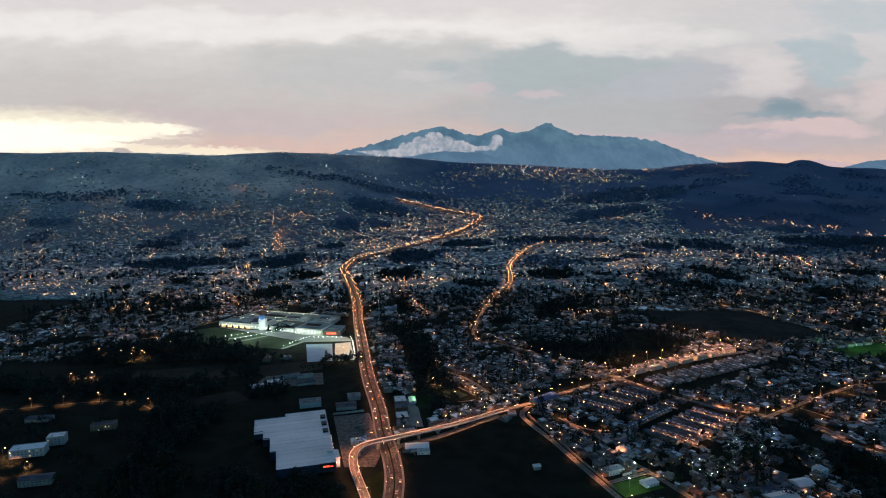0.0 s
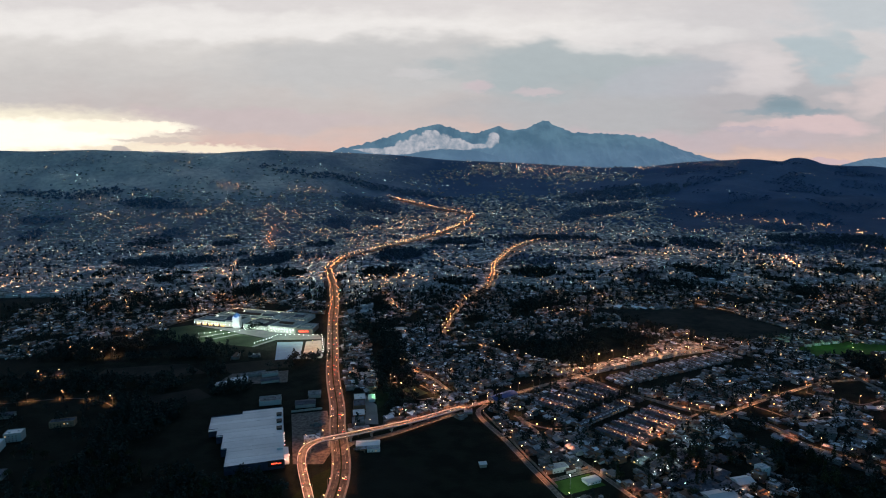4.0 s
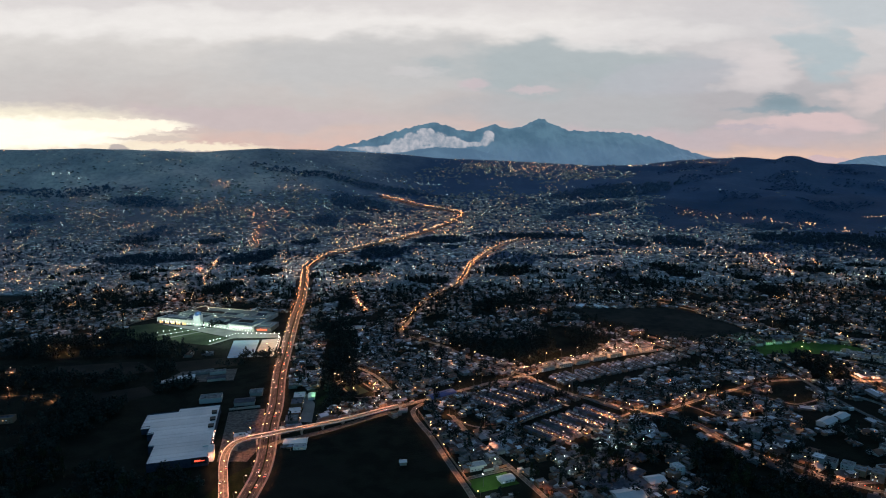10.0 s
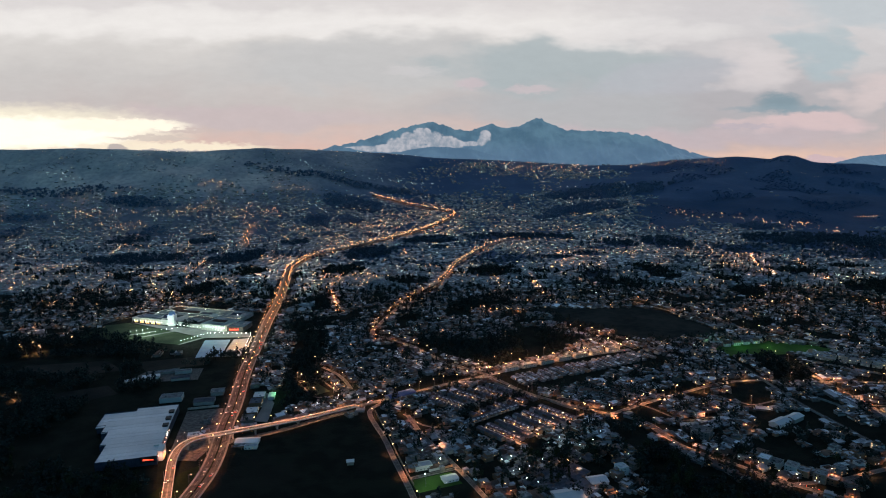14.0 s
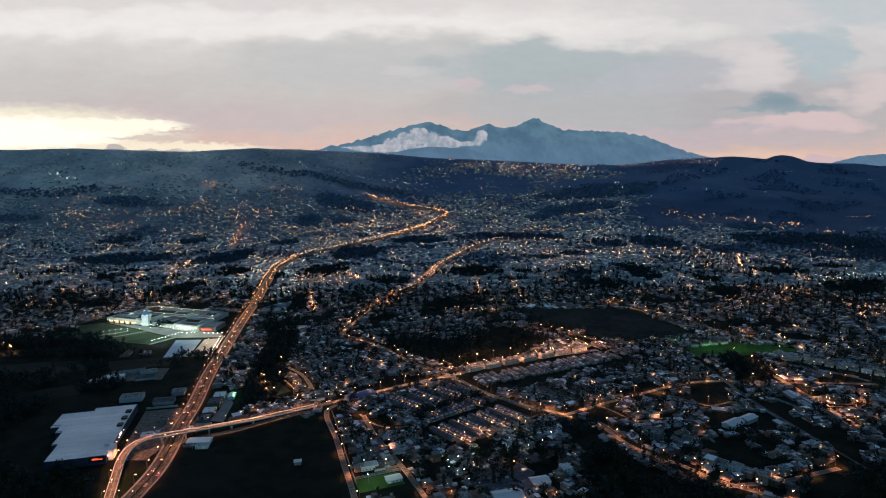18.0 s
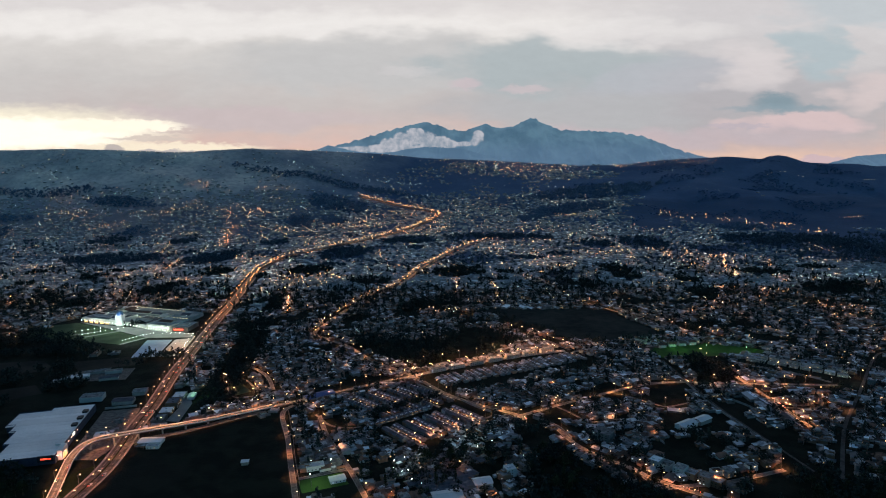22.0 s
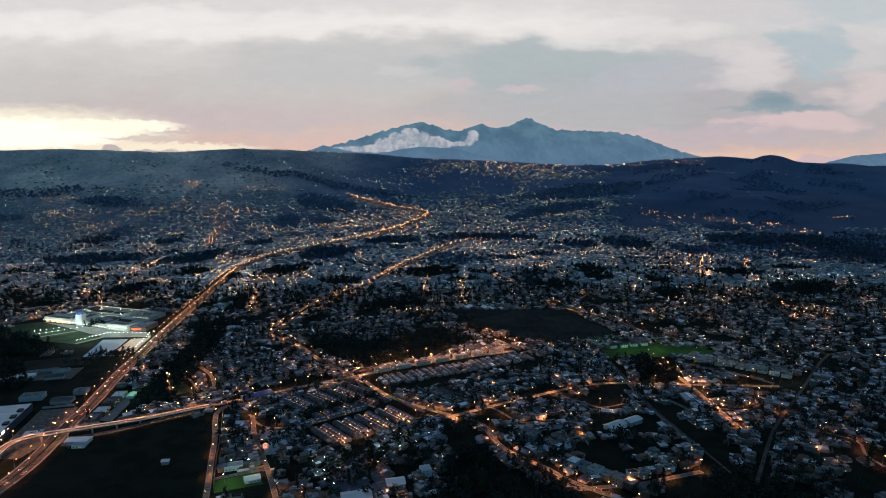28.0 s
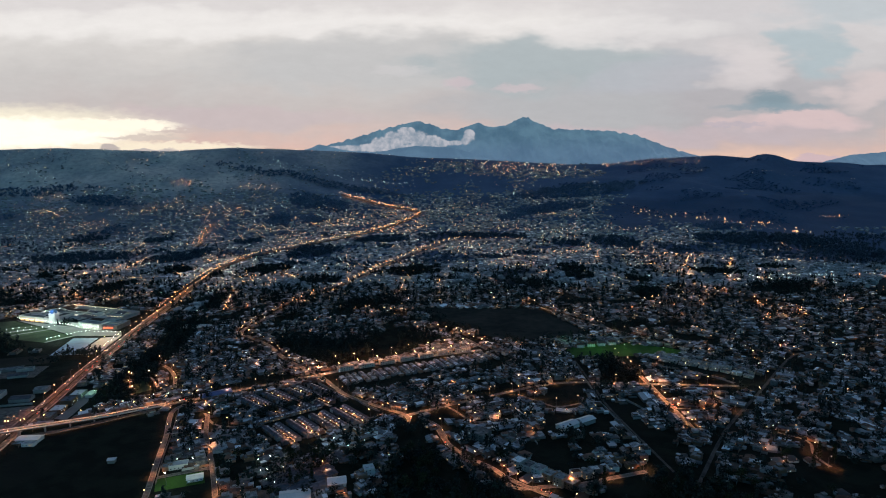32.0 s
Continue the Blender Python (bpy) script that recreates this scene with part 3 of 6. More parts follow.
# the overpass: a curved deck on piers over the avenue
DECK = [(-232, 395, 0.1), (-244, 428, 0.4), (-255, 458, 2.4), (-263, 482, 4.8), (-265, 503, 6.2), (-257, 517, 6.6), (-236, 528, 6.6), (-204, 547, 5.2), (-175, 567, 3.2), (-136, 598, 1.2),
        (-103, 621, 0.2), (-69, 645, 0.1), (-27, 673, 0.1), (6, 693, 0.1)]
line_deck = path(DECK, 5.0)
ROADS.append((line_deck, 7))
overpass = empty("overpass", Matrix(), "curved concrete road overpass carrying a street over the avenue", "bridge")
for q, d in line_deck:
    q.z += 0.1
part("deck", ribbon(line_deck, 0, 6.4, 0, thick=0.9, level=True).mesh("deck", M_STREET), overpass)
for side in (-1, 1):
    s = ribbon(line_deck[:58], side * 3.3, 0.3, 0.85, thick=1.0, level=True)
    part("parapet", s.mesh("parapet", M_WHITEWALL), overpass, "pale concrete parapet")
    s = ribbon(line_deck, side * 0.25, 0.15, 0.02, level=True)
    part("lane_marking", s.mesh("lane_marking", M_LINE), overpass)
for i, (q, d) in enumerate(line_deck):
    if q.z > 1.4 and i % 4 == 0:
        a = math.atan2(d.y, d.x)
        pier = Shape().box(-0.6, -1.9, 0, 0.6, 1.9, q.z - 0.9).box(-0.8, -3.4, q.z - 1.6, 0.8, 3.4, q.z - 0.85)
        part("pier", pier.mesh("pier", M_CONC), overpass, m=pose(q.x, q.y, 0, 0, 0, math.degrees(a)))
street("road_slip", [(-236, 505), (-232, 524), (-217, 533), (-195, 545), (-160, 573), (-136, 590)], 7, "asphalt slip road running up beside the overpass", kerb=True)

R_TWO = street("road_hill", [(6, 693), (-46, 743), (-92, 807), (-125, 839), (-151, 869), (-146, 919), (-129, 1017), (-110, 1091), (-73, 1189), (-53, 1327), (-34, 1557), (23, 1807), (102, 2001), (176, 2061)],
               6.0, "winding lamp-lit asphalt street through the suburbs")
R_STRIP = street("road_strip", [(6, 693), (62, 729), (130, 761), (199, 787)], 8, "orange-lit estate street between rows of houses", m=M_PAVE, marks=True)
R_STRIPEND = street("road_strip_end", [(199, 787), (156, 855), (117, 879)], 4, "orange-lit street at the end of the estate")
R_E = street("road_east", [(6, 693), (34, 651), (55, 627), (92, 599), (119, 579), (120, 556)], 4.8, "orange-lit asphalt street beside the row houses")
R_F = street("road_north_east", [(119, 581), (162, 609), (203, 633), (258, 663), (300, 671), (342, 667), (423, 663), (470, 660)], 4.4, "orange-lit asphalt cross street")
R_G = street("road_lower", [(150, 552), (162, 519), (179, 497), (198, 479), (212, 461), (238, 440), (262, 425)], 4.4, "orange-lit asphalt street past flat-roofed houses")
R_H = street("road_field_side", [(-106, 612), (-115, 587), (-94, 531), (-80, 489), (-64, 443), (-52, 405)], 4.4, "asphalt street along the dark field")
R_I = street("road_inner", [(-77, 581), (-59, 535), (-40, 499), (-20, 459), (0, 415)], 4, "asphalt street between houses")
R_HI = street("road_pitch", [(-65, 459), (-48, 467), (-28, 476)], 3.8, "short street beside the floodlit pitch")
R_J = street("road_east_lane", [(352, 760), (362, 720), (368, 683), (375, 609), (380, 549)], 4.4, "orange-lit straight street in the eastern suburb")
R_K = street("road_condo", [(396, 727), (419, 713), (442, 693), (465, 664)], 4, "orange-lit street in front of white flats")
R_K2 = street("road_far_east", [(350, 455), (366, 483), (393, 529), (419, 569), (480, 649), (555, 749), (592, 777), (680, 800)], 3.6, "dim asphalt road running uphill through the eastern suburb", m=M_ASPHALT, kerb=False)
R_L = street("road_meadow", [(270, 1040), (314, 967), (364, 893), (411, 835), (459, 783), (520, 750)], 4, "street along the edge of a dark meadow")
R_M = street("road_track", [(303, 743), (310, 660), (314, 605), (330, 520), (340, 470)], 2.8, "narrow unlit lane between trees", m=M_ASPHALT, kerb=False)
R_O = street("road_west", [(-640, 800), (-632, 865), (-585, 893), (-575, 927), (-545, 975), (-480, 1040)], 3.8, "lamp-lit country lane beside the meadow", kerb=False)
R_P = street("road_campus", [(-680, 610), (-631, 620), (-600, 628), (-566, 636), (-534, 638), (-505, 628), (-476, 604)], 2.0, "lamp-lit lane along a dark park", m=M_ASPHALT, kerb=False)
R_G3 = street("road_lower_east", [(205, 466), (214, 449), (238, 452), (263, 456), (290, 466), (322, 478)], 4.4, "orange-lit street in front of small shops")
R_Q1 = street("road_grove", [(-208, 675), (-189, 683), (-170, 661), (-155, 637)], 2.8, "orange-lit lane at the edge of a grove", kerb=False)
R_Q2 = street("road_grove_loop", [(-205, 672), (-192, 648), (-177, 627), (-157, 632)], 2.6, "orange-lit lane round a small green", kerb=False)
R_Q3 = street("road_grove_upper", [(-203, 733), (-179, 711), (-160, 685), (-143, 649)], 3.8, "orange-lit lane between small houses")
R_N1 = street("road_lane_south", [(155, 604), (166, 590), (178, 571), (186, 566), (205, 571), (222, 576)], 3.0, "narrow orange-lit lane between walled houses", kerb=False)
R_N2 = street("road_lane_north", [(228, 635), (246, 618), (260, 604), (268, 603), (282, 609), (296, 616)], 3.0, "narrow orange-lit lane beside a walled yard", kerb=False)
R_N3 = street("road_lane_east", [(376, 600), (409, 600), (425, 621), (432, 650)], 3.0, "narrow orange-lit lane off the straight street", kerb=False)
R_N4 = street("road_lane_hillside", [(450, 548), (468, 531), (460, 505), (464, 480)], 3.0, "narrow orange-lit lane among low houses", kerb=False)
R_N5 = street("road_lane_estate", [(22, 522), (44, 540), (72, 564), (96, 584)], 3.2, "orange-lit lane at the foot of the terraced estate", kerb=False)
R_N6 = street("road_lane_link", [(-81, 583), (-60, 557), (-38, 553), (-26, 560)], 3.0, "narrow lit lane between two streets", kerb=False)
R_LOOP = street("road_far_loop", [(-790, 2300), (-777, 2168), (-705, 1970), (-760, 1930)], 4.8, "distant lamp-lit street", kerb=False)

# ---------------------------------------------------------------- street lamps
def down_light(name, power, colour, cone):
    d = bpy.data.lights.new(name, "SPOT")
    d.energy, d.color, d.shadow_soft_size = power, colour, 0.3
    d.spot_size, d.spot_blend = radians(cone), 0.7
    return d


LAMP_AV = down_light("sodium_lamp_avenue", 7000, (1.0, 0.33, 0.15), 122)
LAMP_DECK = down_light("sodium_lamp_overpass", 12000, (1.0, 0.37, 0.165), 118)
LAMP_DIM = down_light("sodium_lamp_dim", 11000, (1.0, 0.36, 0.17), 112)
LAMP_O = down_light("sodium_lamp", 19000, (1.0, 0.39, 0.18), 112)
LAMP_FAR = down_light("sodium_lamp_far", 32000, (1.0, 0.38, 0.16), 140)
LAMP_STRIP = bpy.data.lights.new("sodium_lamp_estate", "POINT")
LAMP_STRIP.energy, LAMP_STRIP.color, LAMP_STRIP.shadow_soft_size = 5400, (1.0, 0.40, 0.18), 0.3
LAMP_W = down_light("white_lamp", 4000, (0.8, 1.0, 0.88), 128)


def lamp_meshes(reach):
    pole = Shape().tube((0, 0, 0), (0, 0, 9.2), 0.14, 0.08, 8).tube((0, 0, 0), (0, 0, 0.6), 0.22, 0.2, 8)
    arm = Shape().tube((0, 0, 9.0), (reach * 0.5, 0, 9.5), 0.06, 0.05, 6).tube((reach * 0.5, 0, 9.5), (reach, 0, 9.6), 0.05, 0.05, 6)
    head = Shape().box(reach - 0.5, -0.25, 9.62, reach + 0.6, 0.25, 9.8).box(reach - 0.35, -0.18, 9.8, reach + 0.4, 0.18, 9.88)
    glass = Shape().ball((reach + 0.05, 0, 9.4), 0.44, 5, 8, 0, 0.6)
    return pole.mesh("pole", M_STEEL), arm.mesh("arm", M_STEEL), head.mesh("head", M_STEEL), glass.mesh("glass", M_BULB, True), glass.mesh("glass", M_BULBW, True)


LAMP_PARTS = lamp_meshes(1.8)
rl = random.Random(3)


def street_lamp(x, y, turn, z=None, white=False, lit=True, data=None):
    a = empty("street_lamp", pose(x, y, height(x, y) if z is None else z, 0, 0, turn), "tall steel street lamp with a white-green glowing head" if white else "tall steel street lamp with an orange sodium glow", "street lamp", "street lamps")
    part("pole", LAMP_PARTS[0], a)
    part("arm", LAMP_PARTS[1], a)
    head = part("head", LAMP_PARTS[2], a)
    part("glass", LAMP_PARTS[4 if white else 3], head, "glowing lamp glass")
    if lit:
        s = new("lamp_light", data or (LAMP_W if white else LAMP_O))
        w = a.matrix_basis @ Vector((1.85, 0, 9.0))
        s.location = w
    return a


far_lamps = Shape()
LAMPS = []


def lamps_along(line, off, gap, both=False, near=1000, start=0, stop=None, step=8.0, level=False, light_every=1, fixed=0, data=None):
    n = max(1, round(gap / step))
    for i, (q, d) in enumerate(line[start:stop]):
        if i % n:
            continue
        r = Vector((d.y, -d.x, 0)).normalized()
        for side in ((-1, 1) if both else (fixed or (1 if (i // n) % 2 else -1),)):
            w = q + r * (side * off)
            if both and q.y >= near:
                if rl.random() < 0.12:
                    continue
                w = w + r * rl.uniform(-2.5, 2.5) + d * rl.uniform(-6, 6)
            if q.y < near:
                turn = math.degrees(math.atan2(-side * r.y, -side * r.x))
                street_lamp(w.x, w.y, turn, q.z if level else None, lit=(i // n) % light_every == 0, data=data)
            else:
                z = lift(w.x, w.y)
                s = rl.uniform(0.00034, 0.0005) * q.y if q.y < 2500 else 0.00036 * q.y
                far_lamps.ball((w.x, w.y, z + 9), s, 3, 6)
                if (i // n) % 3 == 0 and side == -1 or (not both and (i // n) % 3 == 0):
                    o = new("lamp_light", LAMP_FAR)
                    o.location = (q.x, q.y, z + 12)
            LAMPS.append((w.x, w.y))


lamps_along(line_avenue[:76], 7.0, 24, True, near=960, data=LAMP_AV)
bend = next(i for i, (q, d) in enumerate(line_avenue) if q.y > 2570)
lamps_along(line_avenue[76:bend], 6.0, 16, True, near=960)
lamps_along(line_avenue[bend:], 4.0, 16, True, near=960)
lamps_along(line_deck, 3.2, 15, False, step=5.0, level=True, data=LAMP_DECK)
lamps_along(R_TWO, 3.6, 16, False, near=1000, light_every=2)
lamps_along(R_STRIP, 4.0, 24, True, data=LAMP_STRIP)
lamps_along(R_STRIPEND, 3.6, 16, data=LAMP_STRIP)
lamps_along(path([(-4, 719), (50, 752), (118, 785), (170, 806)], 8.0), 0.5, 24, data=LAMP_STRIP)
lamps_along(R_E, 4.2, 24)
lamps_along(R_F, 3.4, 24)
lamps_along(R_G, 4, 24, data=LAMP_DIM)
lamps_along(R_H, 3.0, 40, fixed=-1, data=LAMP_DIM)
lamps_along(R_I, 3.6, 40, data=LAMP_DIM)
lamps_along(R_J, 3.4, 16)
lamps_along(R_K, 3.6, 32)
lamps_along(R_K2[20:], 4.4, 56, light_every=2, data=LAMP_DIM)
lamps_along(R_L, 3.0, 24)
lamps_along(R_G3, 3.6, 32, data=LAMP_DIM)
lamps_along(R_Q1, 3.4, 24)
lamps_along(R_Q2, 3.4, 24)
lamps_along(R_Q3, 3.4, 24)
lamps_along(R_O, 4.2, 48, light_every=2)
lamps_along(R_P, 3.6, 32)
lamps_along(R_LOOP, 5, 24)
for lane in (R_N1, R_N2, R_N3, R_N4, R_N6):
    lamps_along(lane, 2.6, 24, data=LAMP_DIM)
lamps_along(R_N5, 2.6, 16, data=LAMP_DIM)


# ---------------------------------------------------------------- where what stands
def inside(x, y, poly):
    r = False
    for (x0, y0), (x1, y1) in zip(poly, poly[1:] + poly[:1]):
        if (y0 > y) != (y1 > y) and x < (x1 - x0) * (y - y0) / (y1 - y0) + x0:
            r = not r
    return r


WOODS = [
    [(-205, 600), (-166, 612), (-190, 725), (-210, 850), (-226, 915), (-262, 905), (-256, 850), (-240, 747)],
    [(-88, 836), (30, 832), (60, 900), (145, 830), (95, 765), (14, 716), (-76, 790)],
    [(106, 556), (140, 565), (140, 525), (182, 465), (240, 420), (110, 420), (118, 503)],
    [(272, 446), (300, 456), (330, 470), (352, 482), (392, 456), (384, 425), (262, 425)],
    [(318, 662), (330, 755), (384, 754), (369, 676)],
    [(-700, 700), (-480, 720), (-400, 735), (-330, 760), (-330, 655), (-420, 640), (-420, 560), (-480, 590), (-520, 655), (-700, 660)],
    [(-480, 590), (-410, 620), (-405, 480), (-270, 470), (-265, 420), (-470, 420)],
    [(-690, 770), (-640, 850), (-560, 880), (-500, 850), (-420, 800), (-420, 765), (-560, 760)],
]
OPEN = [
    [(318, 586), (335, 574), (363, 512), (347, 496), (321, 544)], [(228, 524), (243, 536), (268, 518), (258, 490), (230, 492)],
    [(262, 658), (309, 663), (294, 613), (248, 612)], [(356, 647), (354, 601), (307, 560), (300, 587)],
    [(45, 662), (100, 694), (118, 668), (62, 640)], [(-206, 676), (-188, 682), (-160, 640), (-176, 630)],
    [(-280, 425), (-280, 525), (-225, 545), (-210, 425)],
    [(-212, 540), (-118, 588), (-50, 420), (-215, 420)],
    [(89, 1009), (289, 1003), (345, 855), (238, 812), (121, 915)],
    [(292, 787), (340, 812), (377, 816), (425, 798), (454, 774), (405, 762), (302, 752)],
    [(-70, 462), (-30, 480), (-12, 447), (-50, 425)],
    [(-800, 760), (-640, 780), (-520, 830), (-400, 760), (-300, 800), (-272, 640), (-262, 420), (-800, 420)],
    [(-570, 840), (-300, 745), (-295, 900), (-332, 988), (-500, 1034), (-562, 985)],
]
BLOCKS = [
    [(-70, 617), (6, 668), (62, 614), (-10, 562)], [(-24, 549), (58, 616), (102, 577), (19, 504)],
    [(15, 700), (198, 805), (232, 741), (44, 642)], [(385, 760), (450, 735), (500, 690), (480, 655), (385, 735)],
    [(-262, 560), (-200, 562), (-215, 650), (-262, 650)], [(245, 540), (310, 540), (310, 590), (245, 590)],
]
ROADPTS = np.array([(q.x, q.y, w, math.atan2(d.y, d.x)) for line, w in ROADS for q, d in line])


def clear_of_roads(x, y, r=0.0):
    d2 = (ROADPTS[:, 0] - x) ** 2 + (ROADPTS[:, 1] - y) ** 2
    return not (d2 < (ROADPTS[:, 2] + r) ** 2).any()


def along_road(x, y):
    i = int(((ROADPTS[:, 0] - x) ** 2 + (ROADPTS[:, 1] - y) ** 2).argmin())
    return math.degrees(ROADPTS[i, 3])


# ---------------------------------------------------------------- houses
PANE = Shape().box(-0.5, -0.06, 0, 0.5, 0.06, 1.0)
PANES = [PANE.mesh("window", m) for m in (M_GLASS, M_LITWARM, M_LITWHITE)]
DOORM = Shape().box(-0.5, -0.06, 0, 0.5, 0.06, 2.05).mesh("door", M_DOOR)


def house_shapes(kind, w, d, h):
    """Walls and roof of one kind of house, w wide, d deep, h to the eaves."""
    wall, roof = Shape(), Shape()
    x, y = w / 2, d / 2
    wall.box(-x, -y, -0.3, x, y, h)
    if kind == "flat":
        roof.box(-x - 0.25, -y - 0.25, h, x + 0.25, y + 0.25, h + 0.18)
        for a in ((-x, -y, x, -y + 0.2), (-x, y - 0.2, x, y), (-x, -y + 0.2, -x + 0.2, y - 0.2), (x - 0.2, -y + 0.2, x, y - 0.2)):
            wall.box(a[0], a[1], h + 0.18, a[2], a[3], h + 1.0)
        wall.box(-x + 0.8, y - 3.4, h + 0.18, -x + 3.6, y - 0.5, h + 2.6)
        roof.box(-x + 0.6, y - 3.6, h + 2.6, -x + 3.8, y - 0.3, h + 2.75)
        roof.tube((x - 1.6, y - 1.5, h + 0.18), (x - 1.6, y - 1.5, h + 1.5), 0.55, 0.5, 8)
    elif kind == "gable":
        e, p = 0.5, h + d * 0.27
        roof.face(((-x - e, -y - e, h - 0.15), (x + e, -y - e, h - 0.15), (x + e, 0, p), (-x - e, 0, p)))
        roof.face(((x + e, y + e, h - 0.15), (-x - e, y + e, h - 0.15), (-x - e, 0, p), (x + e, 0, p)))
        roof.face(((-x - e, -y - e, h - 0.35), (-x - e, 0, p - 0.2), (x + e, 0, p - 0.2), (x + e, -y - e, h - 0.35)))
        roof.face(((x + e, y + e, h - 0.35), (x + e, 0, p - 0.2), (-x - e, 0, p - 0.2), (-x - e, y + e, h - 0.35)))
        for s in (-1, 1):
            wall.face(((s * x, -y, h), (s * x, y, h), (s * x, 0, p - 0.25)))
        roof.box(-x + 1.2, 0.6, p - 1.2, -x + 1.8, 1.2, p + 0.5)
    elif kind == "hip":
        e, p = 0.5, h + d * 0.25
        k = max(0.4, x - y * 0.8)
        c = [(-x - e, -y - e, h - 0.1), (x + e, -y - e, h - 0.1), (x + e, y + e, h - 0.1), (-x - e, y + e, h - 0.1)]
        a, b = (-k, 0, p), (k, 0, p)
        roof.face((c[0], c[1], b, a))
        roof.face((c[1], c[2], b))
        roof.face((c[2], c[3], a, b))
        roof.face((c[3], c[0], a))
        roof.box(-x - e, -y - e, h - 0.3, x + e, y + e, h - 0.12)
        wall.box(x, -y * 0.6, -0.3, x + 2.6, y * 0.5, h * 0.48)
        roof.box(x, -y * 0.6 - 0.2, h * 0.48, x + 2.9, y * 0.5 + 0.2, h * 0.48 + 0.15)
    elif kind == "step":
        roof.box(-x - 0.2, -y - 0.2, h, x + 0.2, y + 0.2, h + 0.2)
        wall.box(-x, -y + d * 0.35, h + 0.2, x * 0.4, y, h + 2.8)
        roof.box(-x - 0.2, -y + d * 0.35 - 0.2, h + 2.8, x * 0.4 + 0.2, y + 0.2, h + 3.0)
        wall.box(-x, -y - 1.3, h * 0.5, x * 0.3, -y, h * 0.5 + 0.15)
        wall.box(-x, -y - 1.3, h * 0.5 + 0.15, x * 0.3, -y - 1.2, h * 0.5 + 1.0)
        for a in ((-x, -y, x, -y + 0.15), (x - 0.15, -y, x, y)):
            wall.box(*a[:2], h + 0.2, *a[2:], h + 0.9)
    else:  # shed
        p = h + 1.2
        roof.face(((-x - 0.4, -y - 0.4, h), (x + 0.4, -y - 0.4, h), (x + 0.4, y + 0.4, p), (-x - 0.4, y + 0.4, p)))
        roof.face(((-x - 0.4, -y - 0.4, h - 0.15), (-x - 0.4, y + 0.4, p - 0.15), (x + 0.4, y + 0.4, p - 0.15), (x + 0.4, -y - 0.4, h - 0.15)))
        wall.box(-x, y - 0.2, h, x, y, p)
        for s in (-x, x - 0.2):
            wall.face(((s, -y, h), (s, y, h), (s, y, p - 0.1)))
    return wall, roof


HOUSES = []
for kind, w, d, h, storeys, rm, label in (
        ("flat", 6.4, 7.0, 4.9, 2, M_SLAB, "two-storey painted house with a flat slab roof, parapet and water tank"),
        ("flat", 7.6, 6.8, 7.4, 3, M_SLAB, "three-storey painted house with a flat slab roof and stair hut"),
        ("gable", 7.0, 6.2, 3.2, 1, M_TILE, "small house with a gabled clay tile roof"),
        ("hip", 7.4, 6.4, 3.2, 1, M_TILE, "house with a hipped tile roof and a low side wing"),
        ("step", 6.6, 6.6, 4.8, 2, M_SLAB, "stepped flat-roofed house with a roof terrace and balcony"),
        ("shed", 8, 6, 2.7, 1, M_SLAB, "low building with a pale sloping sheet metal roof"),
        ("gable", 9, 6.6, 2.8, 1, M_TILE, "long single-storey house with a gabled tile roof"),
        ("hip", 9.4, 7.4, 3.4, 1, M_ROWROOF, "house with a dark hipped roof in a walled estate"),
        ("gable", 10, 7.2, 3.2, 1, M_ROWROOF, "house with a dark gabled roof in a walled estate")):
    wall, roof = house_shapes(kind, w, d, h)
    HOUSES.append((w, d, h, storeys, wall, roof, wall.mesh("wall", M_WALL), roof.mesh("roof", rm), label))
rh = random.Random(11)


def house(x, y, turn, which, name="house", group="houses of the suburb", label="", dark=0.72):
    w, d, h, storeys, _, _, wm, rm, lab = HOUSES[which]
    a = empty(name, pose(x, y, height(x, y), 0, 0, turn) @ Matrix.Diagonal((1.12, 1.12, 0.62, 1)), label or lab, "house", group)
    part("wall", wm, a)
    part("roof", rm, a)
    part("door", DOORM, a, m=pose(w * 0.12, -d / 2 - 0.03, 0))
    for s in range(storeys):
        for k in (-0.32, 0.36):
            part("window", PANES[0 if rh.random() < dark else rh.choice((1, 1, 2))], a, m=pose(w * k, -d / 2 - 0.03, 1.0 + 2.7 * s))
        part("window", PANES[0 if rh.random() < dark else rh.choice((1, 1, 2))], a, m=pose(-w / 2 - 0.03, 0.1 * d, 1.0 + 2.7 * s, 0, 0, 90))
    return a


# fill the suburb with houses: the nearest are things of their own, the rest one mass
spots, gardens = [], []
rs = random.Random(21)
for j in range(99):
    for i in range(205):
        x = -860 + i * 8.4 + rs.uniform(-2.0, 2.0) + (j % 2) * 4
        y = 428 + j * 7.9 + rs.uniform(-2.6, 2.6)
        if y > 1190 or abs(x + 10) > 0.74 * y + 215:
            continue
        if any(inside(x, y, z) for z in WOODS) or any(inside(x, y, z) for z in OPEN) or any(inside(x, y, z) for z in BLOCKS) or not clear_of_roads(x, y, 2.8):
            continue
        if y > 850 and grove(x, y):
            continue
        v = 0.7 + 0.5 * noise.noise((x / 140, y / 110, 2.2)) + 1.0 * noise.noise((x / 42, y / 36, 4.4))
        if rs.random() > v:
            if rs.random() < 0.12:
                gardens.append((x, y))
            continue
        spots.append((x, y))
spots.sort(key=lambda p: p[1])
house_mass, lit_mass, yard_mass = Shape(), Shape(), Shape()
yard = Shape().box(-5, -4.6, -0.3, 5, 4.6, 0.05)
lean_to = Shape().box(-2, -1.6, -0.3, 2, 1.6, 2.2).box(-2.2, -1.8, 2.2, 2.2, 1.8, 2.36, 1)
hall = Shape().box(-7.5, -4.5, -0.3, 7.5, 4.5, 3.0)
